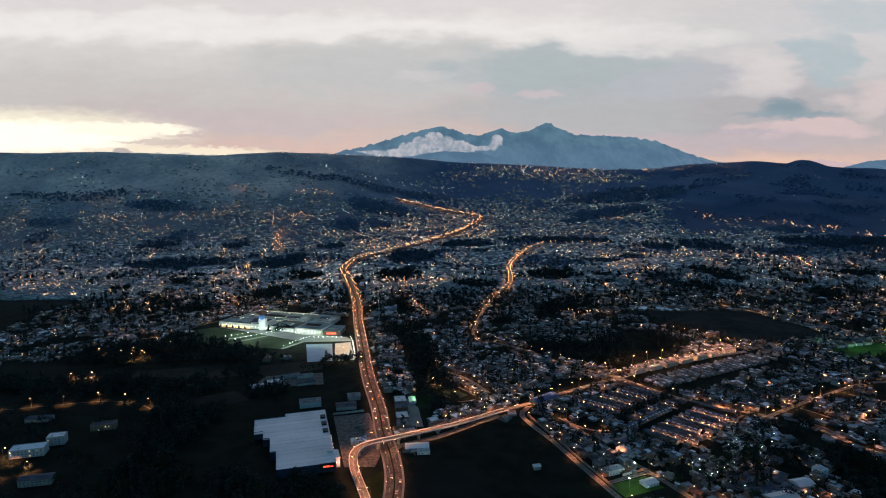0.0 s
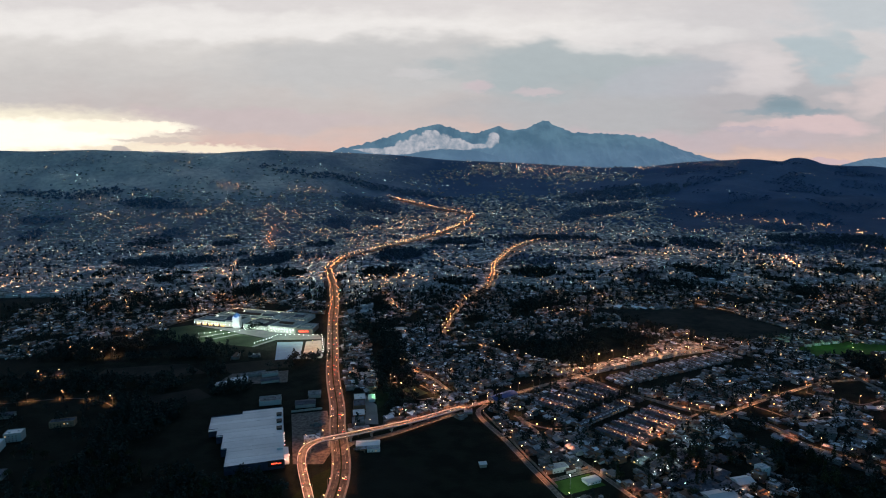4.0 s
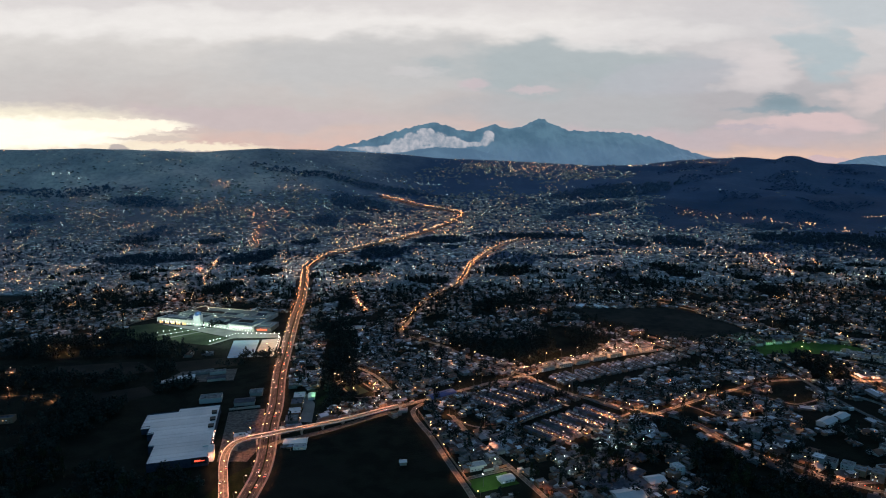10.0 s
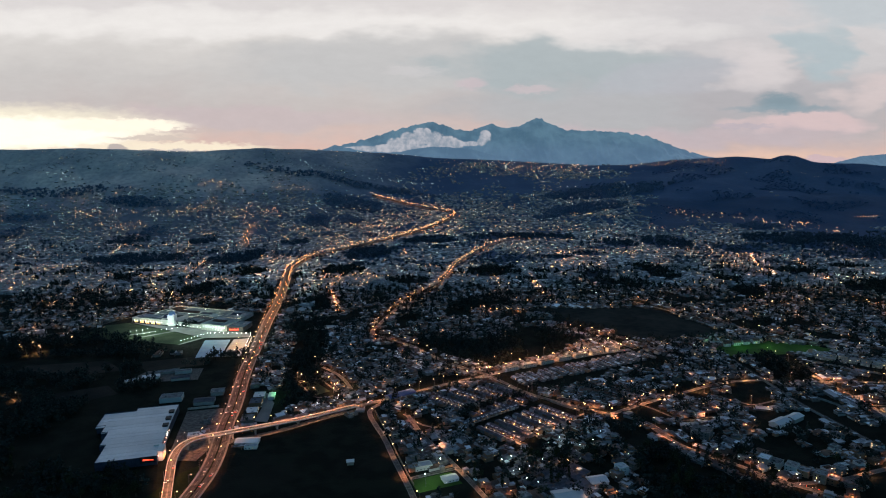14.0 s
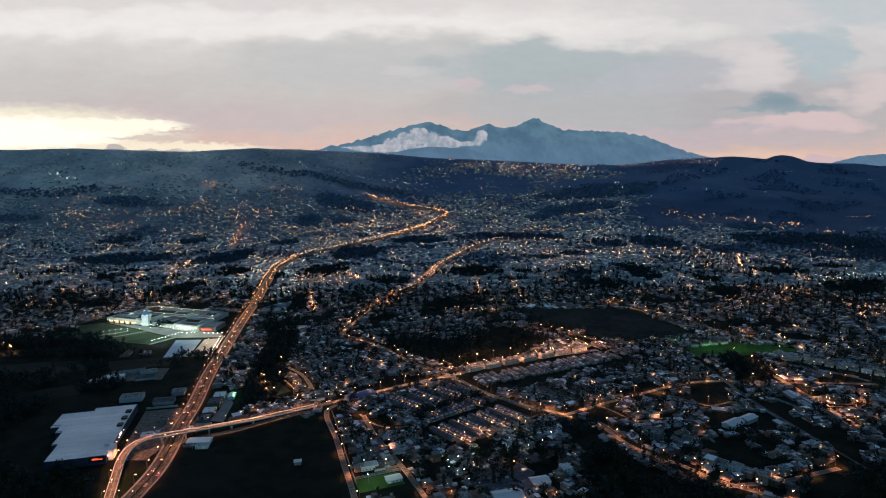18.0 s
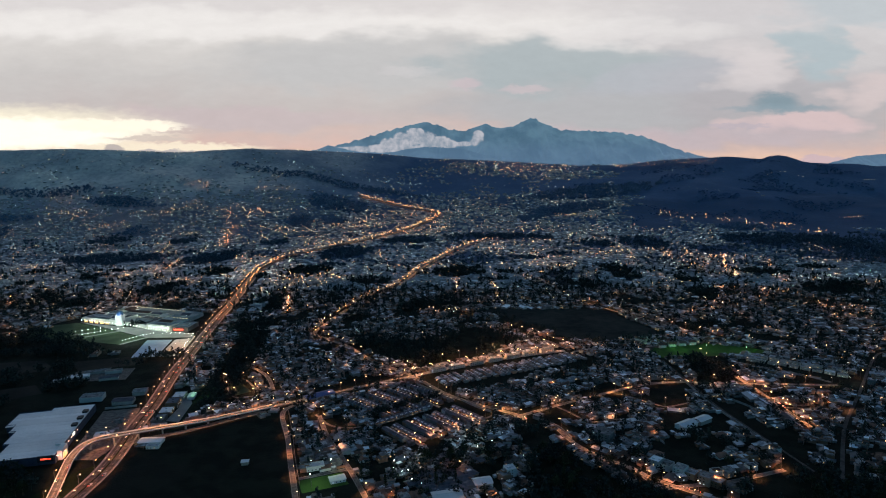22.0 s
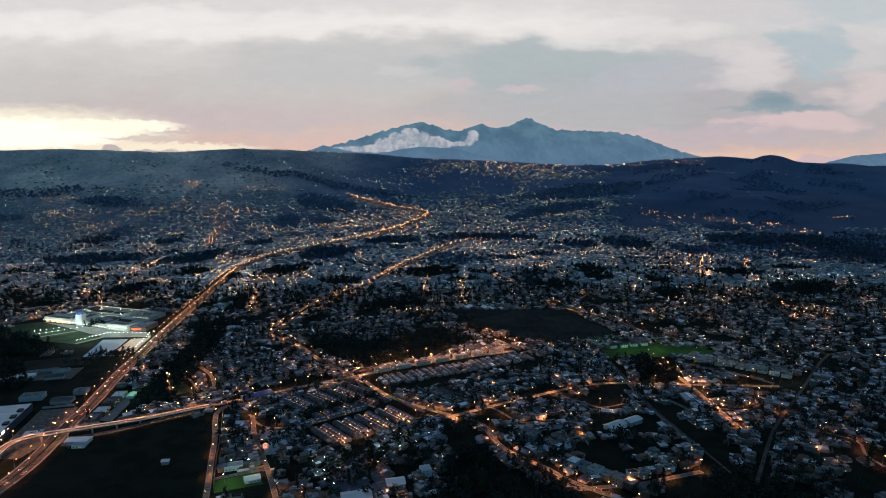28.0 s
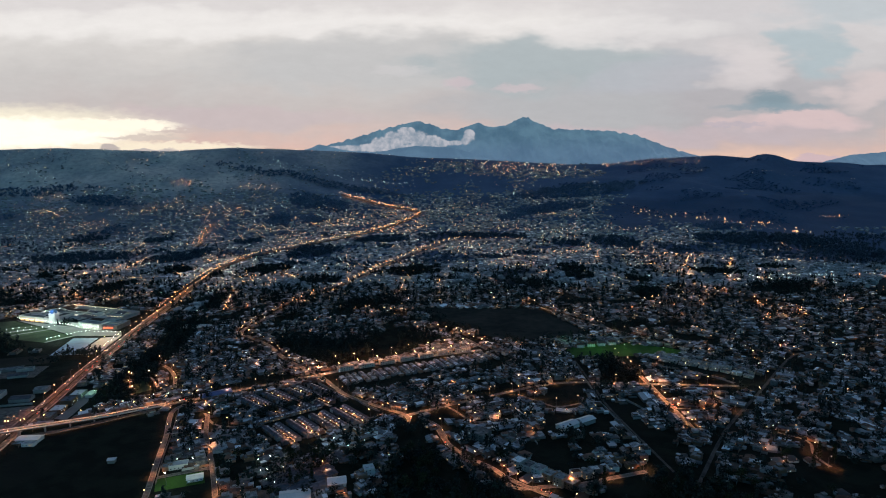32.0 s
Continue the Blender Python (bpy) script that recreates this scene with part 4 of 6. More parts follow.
hall.face(((-7.8, -4.8, 2.95), (7.8, -4.8, 2.95), (7.8, 0, 4.2), (-7.8, 0, 4.2)), 1)
hall.face(((7.8, 4.8, 2.95), (-7.8, 4.8, 2.95), (-7.8, 0, 4.2), (7.8, 0, 4.2)), 1)
for px in (-5, -1, 3):
    hall.box(px, -3.2, 3.5, px + 1.4, -2.6, 3.75, 1)
N_HOUSE = 212
for i, (x, y) in enumerate(spots):
    turn = along_road(x, y) + rs.choice((0, 0, 180, 90)) + rs.uniform(-4, 4)
    up = pose(x, y, height(x, y) + rs.uniform(0, 0.02), 0, 0, turn)
    yard_mass.add(yard, up @ Matrix.Diagonal((rs.uniform(0.6, 0.95), rs.uniform(0.6, 0.95), 1, 1)))
    for k in range(rs.choice((1, 1, 2, 3))):
        house_mass.add(lean_to, up @ pose(rs.choice((-5.4, 5.2, 1)), rs.choice((-4.4, 4.6, 3)), 0, 0, 0, rs.choice((0, 90))) @ Matrix.Diagonal((rs.uniform(0.6, 1.3), rs.uniform(0.6, 1.2), rs.uniform(0.7, 1.3), 1)))
    walled = inside(x, y, [(-5, 478), (60, 532), (106, 542), (66, 436), (20, 436)])
    turn = 39 + rs.choice((0, 180)) if walled else turn
    which = rs.choice((7, 7, 8)) if walled else rs.choice((0, 0, 1, 2, 2, 3, 3, 4, 5, 5, 6, 6))
    if i < N_HOUSE:
        house(x, y, turn, which)
    else:
        w, d, h, st, wall, roof, *_ = HOUSES[which]
        if not walled and noise.noise((x / 55, y / 45, 31)) > 0.28 and rs.random() < 0.4:
            house_mass.add(hall, pose(x, y, height(x, y), 0, 0, turn) @ Matrix.Diagonal((rs.uniform(0.8, 1.3), rs.uniform(0.8, 1.2), rs.uniform(0.7, 1.1), 1)))
            continue
        m = pose(x, y, height(x, y), 0, 0, turn) @ Matrix.Diagonal((rs.uniform(0.85, 1.3), rs.uniform(0.85, 1.25), rs.uniform(0.5, 0.72), 1))
        house_mass.add(wall, m)
        roof.k = [1] * len(roof.f)
        house_mass.add(roof, m)
        for s in range(st):
            for k in (-0.3, 0.3):
                lit_mass.k.append(0)
                b = len(lit_mass.v)
                for px, pz in ((-0.7, 0), (0.7, 0), (0.7, 1.3), (-0.7, 1.3)):
                    lit_mass.v.append(tuple(m @ Vector((w * k + px, -d / 2 - 0.06, 1 + 2.7 * s + pz))))
                lit_mass.f.append((b, b + 1, b + 2, b + 3))
    if rs.random() < 0.5:
        gardens.append((x + rs.uniform(-8, 8), y + rs.uniform(-8, 8)))

# the town farther off
rf = random.Random(31)
far_orange, far_white, far_green, far_pale = Shape(), Shape(), Shape(), Shape()
simple = []
for kind, w, d, h in (("flat", 9, 10, 5.6), ("gable", 11, 9, 4.6), ("hip", 11, 10, 5), ("flat", 14, 11, 8.5), ("shed", 16, 11, 4)):
    wall, roof = house_shapes(kind, w, d, h)
    roof.k = [1] * len(roof.f)
    wall.add(roof, Matrix())
    simple.append(wall)
plain = Shape().box(-5, -5, -1, 5, 5, 5.4)
plain.box(-5.2, -5.2, 5.4, 5.2, 5.2, 5.6, 1)
lowgable = Shape().box(-6, -4.5, -1, 6, 4.5, 4)
lowgable.face(((-6.3, -4.9, 3.9), (6.3, -4.9, 3.9), (6.3, 0, 6.2), (-6.3, 0, 6.2)), 1)
lowgable.face(((6.3, 4.9, 3.9), (-6.3, 4.9, 3.9), (-6.3, 0, 6.2), (6.3, 0, 6.2)), 1)
far_mass = Shape()


def spark(shape, x, y, z, big=1.0):
    """A far lamp: an eight-sided glass, enlarged with distance to suit the camera's view."""
    shape.ball((x, y, z), big * (0.16 + 0.00036 * y) * rf.uniform(0.6, 1.12), 2, 4)


n_far, tries = 0, 0
while n_far < 19000 and tries < 120000:
    tries += 1
    u = rf.uniform(-0.86, 0.80)
    y = 1150 + 2300 * rf.random() ** 1.15
    x = -35 + u * y
    if rf.random() > town(x, y) or not clear_of_roads(x, y, 6):
        continue
    n_far += 1
    m = pose(x, y, height(x, y), 0, 0, rf.choice((20, 35, 110, 125)) + rf.uniform(-12, 12)) @ Matrix.Diagonal((rf.uniform(0.6, 1.2), rf.uniform(0.6, 1.05), rf.uniform(0.5, 0.85), 1))
    far_mass.add(rf.choice(simple) if y < 1500 else rf.choice((plain, lowgable)), m)
    r = rf.random()
    if r < 0.2 + 0.25 * noise.noise((x / 90, y / 130, 41)):
        spark(far_white if r < 0.13 else far_orange if r < 0.2 else far_green, x + rf.uniform(-8, 8), y - 6, height(x, y) + rf.uniform(3, 7), rf.uniform(0.55, 1.05))
# large trade buildings and their lights on both sides of the avenue
depot = Shape().box(-11, -8, -1, 11, 8, 6.5)
depot.box(-11.3, -8.3, 6.5, 11.3, 8.3, 7.0, 1)
depot.box(-4, -3, 7.0, 1, 2, 8.4, 1)
for q, d in line_avenue[72:170]:
    r = Vector((d.y, -d.x, 0)).normalized()
    for side in (-1, 1):
        if rf.random() < 0.45 and not (side < 0 and q.y < 1060):
            w = q + r * side * rf.uniform(24, 60)
            if clear_of_roads(w.x, w.y, 8):
                m = pose(w.x, w.y, height(w.x, w.y), 0, 0, math.degrees(math.atan2(d.y, d.x))) @ Matrix.Diagonal((rf.uniform(0.6, 1.3), rf.uniform(0.6, 1.2), rf.uniform(0.5, 0.95), 1))
                far_mass.add(depot, m)
                for k in range(rf.choice((0, 1, 2, 3))):
                    spark(far_white if rf.random() < 0.6 else far_green, w.x + rf.uniform(-14, 14), w.y - 12, height(w.x, w.y) + rf.uniform(4, 8), rf.uniform(1.2, 1.8))
# streets of orange lamps in the town and on the hills
LAMP_TOWN = down_light("town_lamp", 16000, (1.0, 0.40, 0.18), 135)
n_pool = 0
for i in range(170):
    u = rf.uniform(-0.84, 0.78)
    y = 1130 + 1900 * rf.random() ** 1.1
    x = -35 + u * y
    if town(x, y) < 0.35:
        continue
    a = rf.choice((0.2, 0.45, 1.9, 2.7, 2.9) if y < 1700 else (0.1, 0.35, 2.8, 3.0)) + rf.uniform(-0.2, 0.2)
    n = rf.randint(3, 11)
    gap = rf.uniform(20, 34)
    if y < 1700 and n_pool < 110 and rf.random() < 0.5:
        for k in range(1, n, 3):
            n_pool += 1
            px, py = x + math.cos(a) * gap * k, y + math.sin(a) * gap * k
            o = new("lamp_light", LAMP_TOWN)
            o.location = (px, py, height(px, py) + 11)
    for k in range(n):
        px, py = x + math.cos(a) * gap * k, y + math.sin(a) * gap * k
        spark(far_orange, px + rf.uniform(-3, 3), py + rf.uniform(-3, 3), height(px, py) + 8, rf.uniform(0.9, 1.25))
def lit_street(pts, gap, shape, big=1.0, wide=2.0, pools=0):
    """Lamps strung along a street; every few of them also lights its ground."""
    for i, (q, d) in enumerate(path(pts, gap)):
        x, y = q.x + rf.gauss(0, wide), q.y + rf.gauss(0, wide)
        spark(shape, x, y, height(x, y) + 8, big * rf.uniform(0.8, 1.15))
        if pools and i % pools == 0:
            o = new("lamp_light", LAMP_TOWN)
            o.location = (x, y, height(x, y) + 11)


for pts, gap in (([(-1522, 2759), (-1479, 2775), (-1398, 2797), (-1314, 2845), (-1230, 2896)], 18), ([(-1385, 2699), (-1201, 2681)], 22), ([(1180, 3116), (1364, 3045)], 16), ([(1445, 2977), (1650, 2990)], 21),
                 ([(1882, 2975), (1930, 2979)], 11), ([(475, 2863), (525, 2713), (618, 2635), (680, 2561)], 13), ([(-1469, 2230), (-1379, 2113), (-1363, 2171)], 9)):
    lit_street(pts, gap, far_pale, 0.62, 1.0)
for pts, gap in (([(1025, 3139), (1174, 3116)], 26), ([(1042, 2798), (1160, 2741)], 12), ([(-1800, 2690), (-1640, 2665)], 7),
                 ([(-780, 3010), (-560, 2985), (-330, 3010), (-120, 3060)], 9), ([(-800, 2960), (-640, 2985)], 9)):
    lit_street(pts, gap, far_white, 0.95, 9.0)
for pts, gap, wide in (([(-1491, 2397), (-1412, 2348)], 9, 1.5), ([(-1126, 2404), (-1018, 2533)], 4, 18), ([(-1296, 2257), (-1209, 2299)], 4, 14), ([(-1271, 1773), (-1350, 2009)], 12, 4), ([(-1053, 1811), (-1132, 2031)], 14, 4),
                       ([(-692, 1559), (-738, 1737)], 14, 3), ([(-918, 2464), (-859, 2423), (-834, 2337)], 9, 2), ([(-786, 2468), (-768, 2351)], 9, 2), ([(-767, 2493), (-701, 2388)], 9, 3)):
    lit_street(pts, gap, far_orange, 1.15, wide)
for pts, gap, wide in (([(-638, 2297), (-529, 2092)], 12, 3), ([(-676, 2225), (-605, 2096)], 12, 3), ([(-446, 2321), (-219, 2417)], 16, 4), ([(619, 2184), (674, 2311)], 10, 3), ([(416, 2561), (574, 2441)], 7, 12),
                       ([(791, 2525), (1065, 2336), (1177, 2198), (1262, 2140)], 7, 34), ([(1444, 2378), (1564, 2402)], 7, 5), ([(1180, 2275), (1205, 2262)], 1.2, 11), ([(1220, 2131), (1240, 2131)], 1.5, 5),
                       ([(-1090, 2668), (-1020, 2655)], 3, 14), ([(-850, 2700), (-700, 2710)], 5, 18), ([(1067, 1879), (1043, 1704)], 16, 2)):
    lit_street(pts, gap, far_orange, 1.15, wide)
for pts, gap, pools in (([(516, 1735), (488, 1542)], 18, 3), ([(748, 1683), (650, 1433)], 13, 3), ([(815, 1575), (744, 1422)], 12, 3), ([(111, 1229), (125, 1022)], 18, 2), ([(47, 1299), (49, 1101)], 18, 3), ([(187, 1315), (224, 1187)], 14, 3),
                        ([(-247, 1077), (-215, 965)], 15, 2), ([(-563, 1197), (-640, 1400), (-736, 1728)], 20, 3), ([(-751, 1039), (-759, 1105)], 9, 2), ([(-741, 1135), (-715, 1150), (-690, 1171)], 6, 2), ([(-678, 1288), (-700, 1480), (-710, 1670)], 18, 3), ([(-774, 1268), (-815, 1398)], 14, 2)):
    lit_street(pts, gap, far_orange, 1.3, 1.5, pools)
for cx, cy, wx, wy, n in ((19, 975, 20, 14, 16), (70, 980, 16, 10, 10), (557, 1535, 12, 30, 9), (668, 1589, 12, 30, 9), (813, 1277, 60, 22, 22), (902 - 738, 1850, 22, 12, 12)):
    for i in range(n):
        x, y = cx + rf.gauss(0, wx), cy + rf.gauss(0, wy)
        spark(far_orange if wx in (20, 16) else far_white, x, y, height(x, y) + 7, 1.3)
    o = new("lamp_light", LAMP_TOWN)
    o.location = (cx, cy, height(cx, cy) + 11)
# districts of parallel lamp-lit streets
n_pool = 0
for i in range(190):
    u, cy = rf.uniform(-0.82, 0.76), 1060 + 1560 * rf.random() ** 1.05
    cx = -35 + u * cy
    a = 0.5 + 1.4 * noise.noise((cx / 500, cy / 500, 21)) + rf.choice((0, 0, 1.57)) + rf.uniform(-0.1, 0.1)
    paler = rf.random() < 0.2
    ca, sa = math.cos(a), math.sin(a)
    for r in range(rf.randint(2, 5)):
        n, sh, curl = rf.randint(5, 16), rf.uniform(-60, 60), rf.uniform(-0.0012, 0.0012)
        for k in range(n):
            t, o = sh + (k - n / 2) * 18, (r - 1.5) * 60
            o += curl * t * t
            px, py = cx + ca * t - sa * o, cy + sa * t + ca * o
            if (py < 1120 and any(inside(px, py, z) for z in OPEN)) or town(px, py) < 0.25 or noise.noise((px / 110, py / 170, 51)) < -0.08 or rf.random() < 0.08 or not clear_of_roads(px, py, 4):
                continue
            z = height(px, py)
            spark(far_white if paler else far_orange, px + rf.uniform(-2, 2), py + rf.uniform(-2, 2), z + 8, rf.uniform(0.85, 1.2))
            if not paler and py < 1800 and k % 3 == 1 and n_pool < 230:
                n_pool += 1
                o2 = new("lamp_light", LAMP_TOWN)
                o2.location = (px, py, z + 11)
# hamlets on the western slopes, a few on the eastern ones
for i in range(110):
    u = rf.uniform(-0.8, -0.12) if i < 60 else rf.uniform(-0.12, 0.26)
    far, top = crest(u)
    cy = 2100 + (far - 2100) * (rf.uniform(0.04, 0.42) if rf.random() < 0.85 else rf.uniform(0.42, 0.8))
    cx, a = -35 + u * cy, rf.uniform(-0.5, 0.5)
    warm = rf.random() < 0.6
    for k in range(rf.randint(5, 16)):
        t = rf.gauss(0, 60)
        px, py = cx + math.cos(a) * t, cy + math.sin(a) * t + rf.gauss(0, 10)
        spark(far_orange if warm or rf.random() < 0.3 else far_white, px, py, height(px, py) + 7, rf.uniform(0.6, 1.0))
# lamps in line along the western rim
for i in range(90):
    u = -0.52 + 0.46 * i / 90
    far, top = crest(u)
    y = far - 6 - 14 * abs(noise.noise((u * 30, 1, 1)))
    spark(far_pale, -35 + u * y, y, height(-35 + u * y, y) + 2, 0.5 if i % 3 else 0.7)
# lamp-lit corners of the western suburb behind the mall
for i in range(46):
    px, py = -300 - 560 * rf.random(), 1010 + 420 * rf.random()
    if not clear_of_roads(px, py, 6) or grove(px, py) or (px > -540 and py < 1045):
        continue
    o = new("lamp_light", LAMP_TOWN)
    o.location = (px, py, height(px, py) + 10)
    for k in range(4):
        spark(far_orange, px + rf.uniform(-16, 16), py + rf.uniform(-10, 10), height(px, py) + 8, rf.uniform(0.9, 1.3))
# a bright crossing and a floodlit ground in the eastern town
for i in range(46):
    px, py = 640 + rf.uniform(-45, 45), 965 + rf.uniform(-38, 38)
    spark(far_orange, px, py, 7, 1.2)
    if i < 5:
        o = new("lamp_light", LAMP_TOWN)
        o.location = (px, py, 11)
for i in range(60):
    px, py = 770 + rf.uniform(-85, 95), 1240 + rf.uniform(-60, 60)
    spark(far_white, px, py, height(px, py) + 6, 1.3)
# lights along the rims of the hills
for i in range(760):
    u = rf.choice((rf.uniform(-0.76, -0.1) if i % 2 else rf.uniform(-0.02, 0.24), rf.uniform(-0.02, 0.22), rf.uniform(0.02, 0.22), rf.uniform(0.06, 0.2), rf.uniform(0.25, 0.42)))
    far, top = crest(u)
    y = far - 12 - (abs(rf.gauss(0, 50)) if not -0.02 < u < 0.23 else abs(rf.gauss(60, 110)))
    x = -35 + u * y
    spark(far_orange if rf.random() < 0.7 else far_white, x, y, height(x, y) + 3, rf.uniform(0.65, 1.05))

# scattered houses and their lights on the slopes under the rims
for i in range(2600):
    u = rf.uniform(-0.12, 0.27) if i % 3 else rf.uniform(-0.74, -0.12)
    far, top = crest(u)
    y = far - rf.uniform(120, 950)
    x = -35 + u * y
    if noise.noise((x / 160, y / 210, 77)) < 0.06 or not clear_of_roads(x, y, 6):
        continue
    z = height(x, y)
    far_mass.add(rf.choice((plain, lowgable)), pose(x, y, z, 0, 0, rf.choice((20, 35, 110, 125))) @ Matrix.Diagonal((rf.uniform(0.6, 1.2), rf.uniform(0.6, 1.0), rf.uniform(0.5, 0.85), 1)))
    if rf.random() < 0.55:
        spark(far_orange if rf.random() < 0.62 else far_white, x + rf.uniform(-8, 8), y - 7, z + rf.uniform(4, 7), rf.uniform(0.55, 0.95))

# ---------------------------------------------------------------- buildings with a flat or a gabled roof
def building(name, x, y, turn, w, d, h, wm, rm, label, category="building", windows=(), gable=0.0, group=""):
    a = empty(name, pose(x, y, height(x, y), 0, 0, turn) @ Matrix.Diagonal((0.9, 0.9, 0.76, 1)), label, category, group)
    wall, roof = Shape(), Shape()
    X, Y = w / 2, d / 2
    wall.box(-X, -Y, -0.3, X, Y, h)
    if gable:
        e = 0.6
        roof.face(((-X - e, -Y - e, h - 0.1), (X + e, -Y - e, h - 0.1), (X + e, 0, h + gable), (-X - e, 0, h + gable)))
        roof.face(((X + e, Y + e, h - 0.1), (-X - e, Y + e, h - 0.1), (-X - e, 0, h + gable), (X + e, 0, h + gable)))
        roof.box(-X - e, -Y - e, h - 0.3, X + e, Y + e, h - 0.12)
        for s in (-1, 1):
            wall.face(((s * X, -Y, h), (s * X, Y, h), (s * X, 0, h + gable - 0.1)))
        for i in range(int(w // 4)):
            roof.box(-X + 4 * i, -0.15, h + gable - 0.02, -X + 4 * i + 3.8, 0.15, h + gable + 0.15)
    else:
        roof.box(-X + 0.2, -Y + 0.2, h, X - 0.2, Y - 0.2, h + 0.12)
        for c in ((-X, -Y, X, -Y + 0.2), (-X, Y - 0.2, X, Y), (-X, -Y + 0.2, -X + 0.2, Y - 0.2), (X - 0.2, -Y + 0.2, X, Y - 0.2)):
            wall.box(c[0], c[1], h, c[2], c[3], h + 0.7)
        roof.box(-X + w * 0.2, -Y + d * 0.3, h + 0.12, -X + w * 0.2 + 2.5, -Y + d * 0.3 + 2.5, h + 1.4)
        roof.box(X * 0.4, 0, h + 0.12, X * 0.4 + 1.6, 2.2, h + 1.0)
    part("wall", wall.mesh("wall", wm), a)
    part("roof", roof.mesh("roof", rm), a)
    for px, pz, k in windows:
        part("window", PANES[k], a, m=pose(px, -Y - 0.04, pz))
    return a


def win_row(w, storeys, lit=0.15):
    out = []
    for s in range(storeys):
        for i in range(int(w // 3.2)):
            out.append((-w / 2 + 1.8 + 3.2 * i, 1.0 + 2.9 * s, 0 if rh.random() > lit else rh.choice((1, 2))))
    return out


# ---------------------------------------------------------------- estates of row houses
RS = Matrix.Diagonal((0.82, 0.72, 0.58, 1))
row_wall = Shape().box(-3.2, -4.2, -0.3, 3.2, 4.2, 5.2)
row_wall.face(((-3.2, -4.2, 5.2), (-3.2, 4.2, 5.2), (-3.2, 0.6, 6.6)))
row_wall.face(((3.2, 4.2, 5.2), (3.2, -4.2, 5.2), (3.2, 0.6, 6.6)))
row_roof = Shape()
row_roof.face(((-3.25, -4.7, 5.05), (3.25, -4.7, 5.05), (3.25, 0.6, 6.85), (-3.25, 0.6, 6.85)))
row_roof.face(((3.25, 4.6, 5.15), (-3.25, 4.6, 5.15), (-3.25, 0.6, 6.85), (3.25, 0.6, 6.85)))
row_roof.face(((-3.25, -4.7, 4.9), (-3.25, 0.6, 6.7), (3.25, 0.6, 6.7), (3.25, -4.7, 4.9)))
row_roof.box(1.2, 1.0, 5.6, 2.4, 2.2, 7.6)
row_roof.box(-2.4, 2.0, 5.4, -1.6, 2.8, 6.9)
ROW_WALL, ROW_ROOF, PALE_ROOF = row_wall.mesh("wall", M_WALL), row_roof.mesh("roof", M_ROWROOF), row_roof.mesh("roof", M_SLAB)
sk = Shape()
for px in (-1.9, 0.2):
    sk.box(px, -3.4, 5.62, px + 1.1, -1.2, 5.7)
sk.v = [(x, y, z + (y + 4.7) * 0.34 - 0.62) for x, y, z in sk.v]
ROW_SKY = sk.mesh("skylight", M_SKYLIGHT)
ROW_CANOPY = Shape().box(-2.8, -6.4, 2.6, 1.0, -4.2, 2.75).box(-2.8, -6.4, 0, -2.65, -6.25, 2.6).mesh("porch", M_CONC)


def row_house(x, y, turn, group, lit=0.25, k=1.0, roof=None):
    a = empty("row_house", pose(x, y, 0, 0, 0, turn) @ RS @ Matrix.Scale(k, 4), "narrow two-storey terraced house with a grey pitched roof and porch", "house", group)
    part("wall", ROW_WALL, a)
    part("roof", roof or ROW_ROOF, a)
    part("skylight", ROW_SKY, a, "pale skylight sheets")
    part("porch", ROW_CANOPY, a)
    part("door", DOORM, a, m=pose(-1.6, -4.23, 0))
    for k, z in ((1.2, 0.9), (-1.4, 3.6), (1.3, 3.6)):
        part("window", PANES[1 if rh.random() < lit else 0], a, m=pose(k, -4.23, z))


def garden_lamp(x, y, orange=True, lit=True, glass=None, low=False):
    a = empty("garden_lamp", pose(x, y, 0), "low post lamp with an orange globe" if orange else "post lamp with a white globe", "lamp", "post lamps of the estates")
    part("post", LOWPOST if low else POST, a)
    part("globe", LOWGLOBE if low else glass or GLOBE[0 if orange else 1], a, "glowing globe")
    if lit:
        o = new("lamp_light", LAMP_GARDEN if orange else LAMP_GARDEN_W)
        o.location = (x, y, 2.9 if low else 3.6 if glass is GLOBE_ESTATE else 5.6)


LOWPOST = Shape().tube((0, 0, 0), (0, 0, 2.3), 0.08, 0.05, 6).tube((0, 0, 0), (0, 0, 0.3), 0.14, 0.12, 6).mesh("post", M_STEEL)
LOWGLOBE = Shape().ball((0, 0, 2.5), 0.22, 5, 8).mesh("globe", M_BULB, True)
POST = Shape().tube((0, 0, 0), (0, 0, 4.7), 0.09, 0.06, 6).tube((0, 0, 0), (0, 0, 0.4), 0.16, 0.14, 6).mesh("post", M_STEEL)
GLOBE = [Shape().ball((0, 0, 5.0), 0.21, 5, 8).mesh("globe", m, True) for m in (M_BULB, M_BULBW)]
GLOBE_MALL = Shape().ball((0, 0, 5.0), 0.36, 5, 8).mesh("globe", M_BULBM, True)
GLOBE_ESTATE = Shape().ball((0, 0, 5.0), 0.25, 5, 8).mesh("globe", M_BULBM, True)
LAMP_GARDEN = bpy.data.lights.new("garden_light", "POINT")
LAMP_GARDEN.energy, LAMP_GARDEN.color, LAMP_GARDEN.shadow_soft_size = 420, (1.0, 0.36, 0.17), 0.3
LAMP_GARDEN_W = bpy.data.lights.new("garden_light_white", "POINT")
LAMP_GARDEN_W.energy, LAMP_GARDEN_W.color, LAMP_GARDEN_W.shadow_soft_size = 850, (0.75, 1.0, 0.86), 0.3


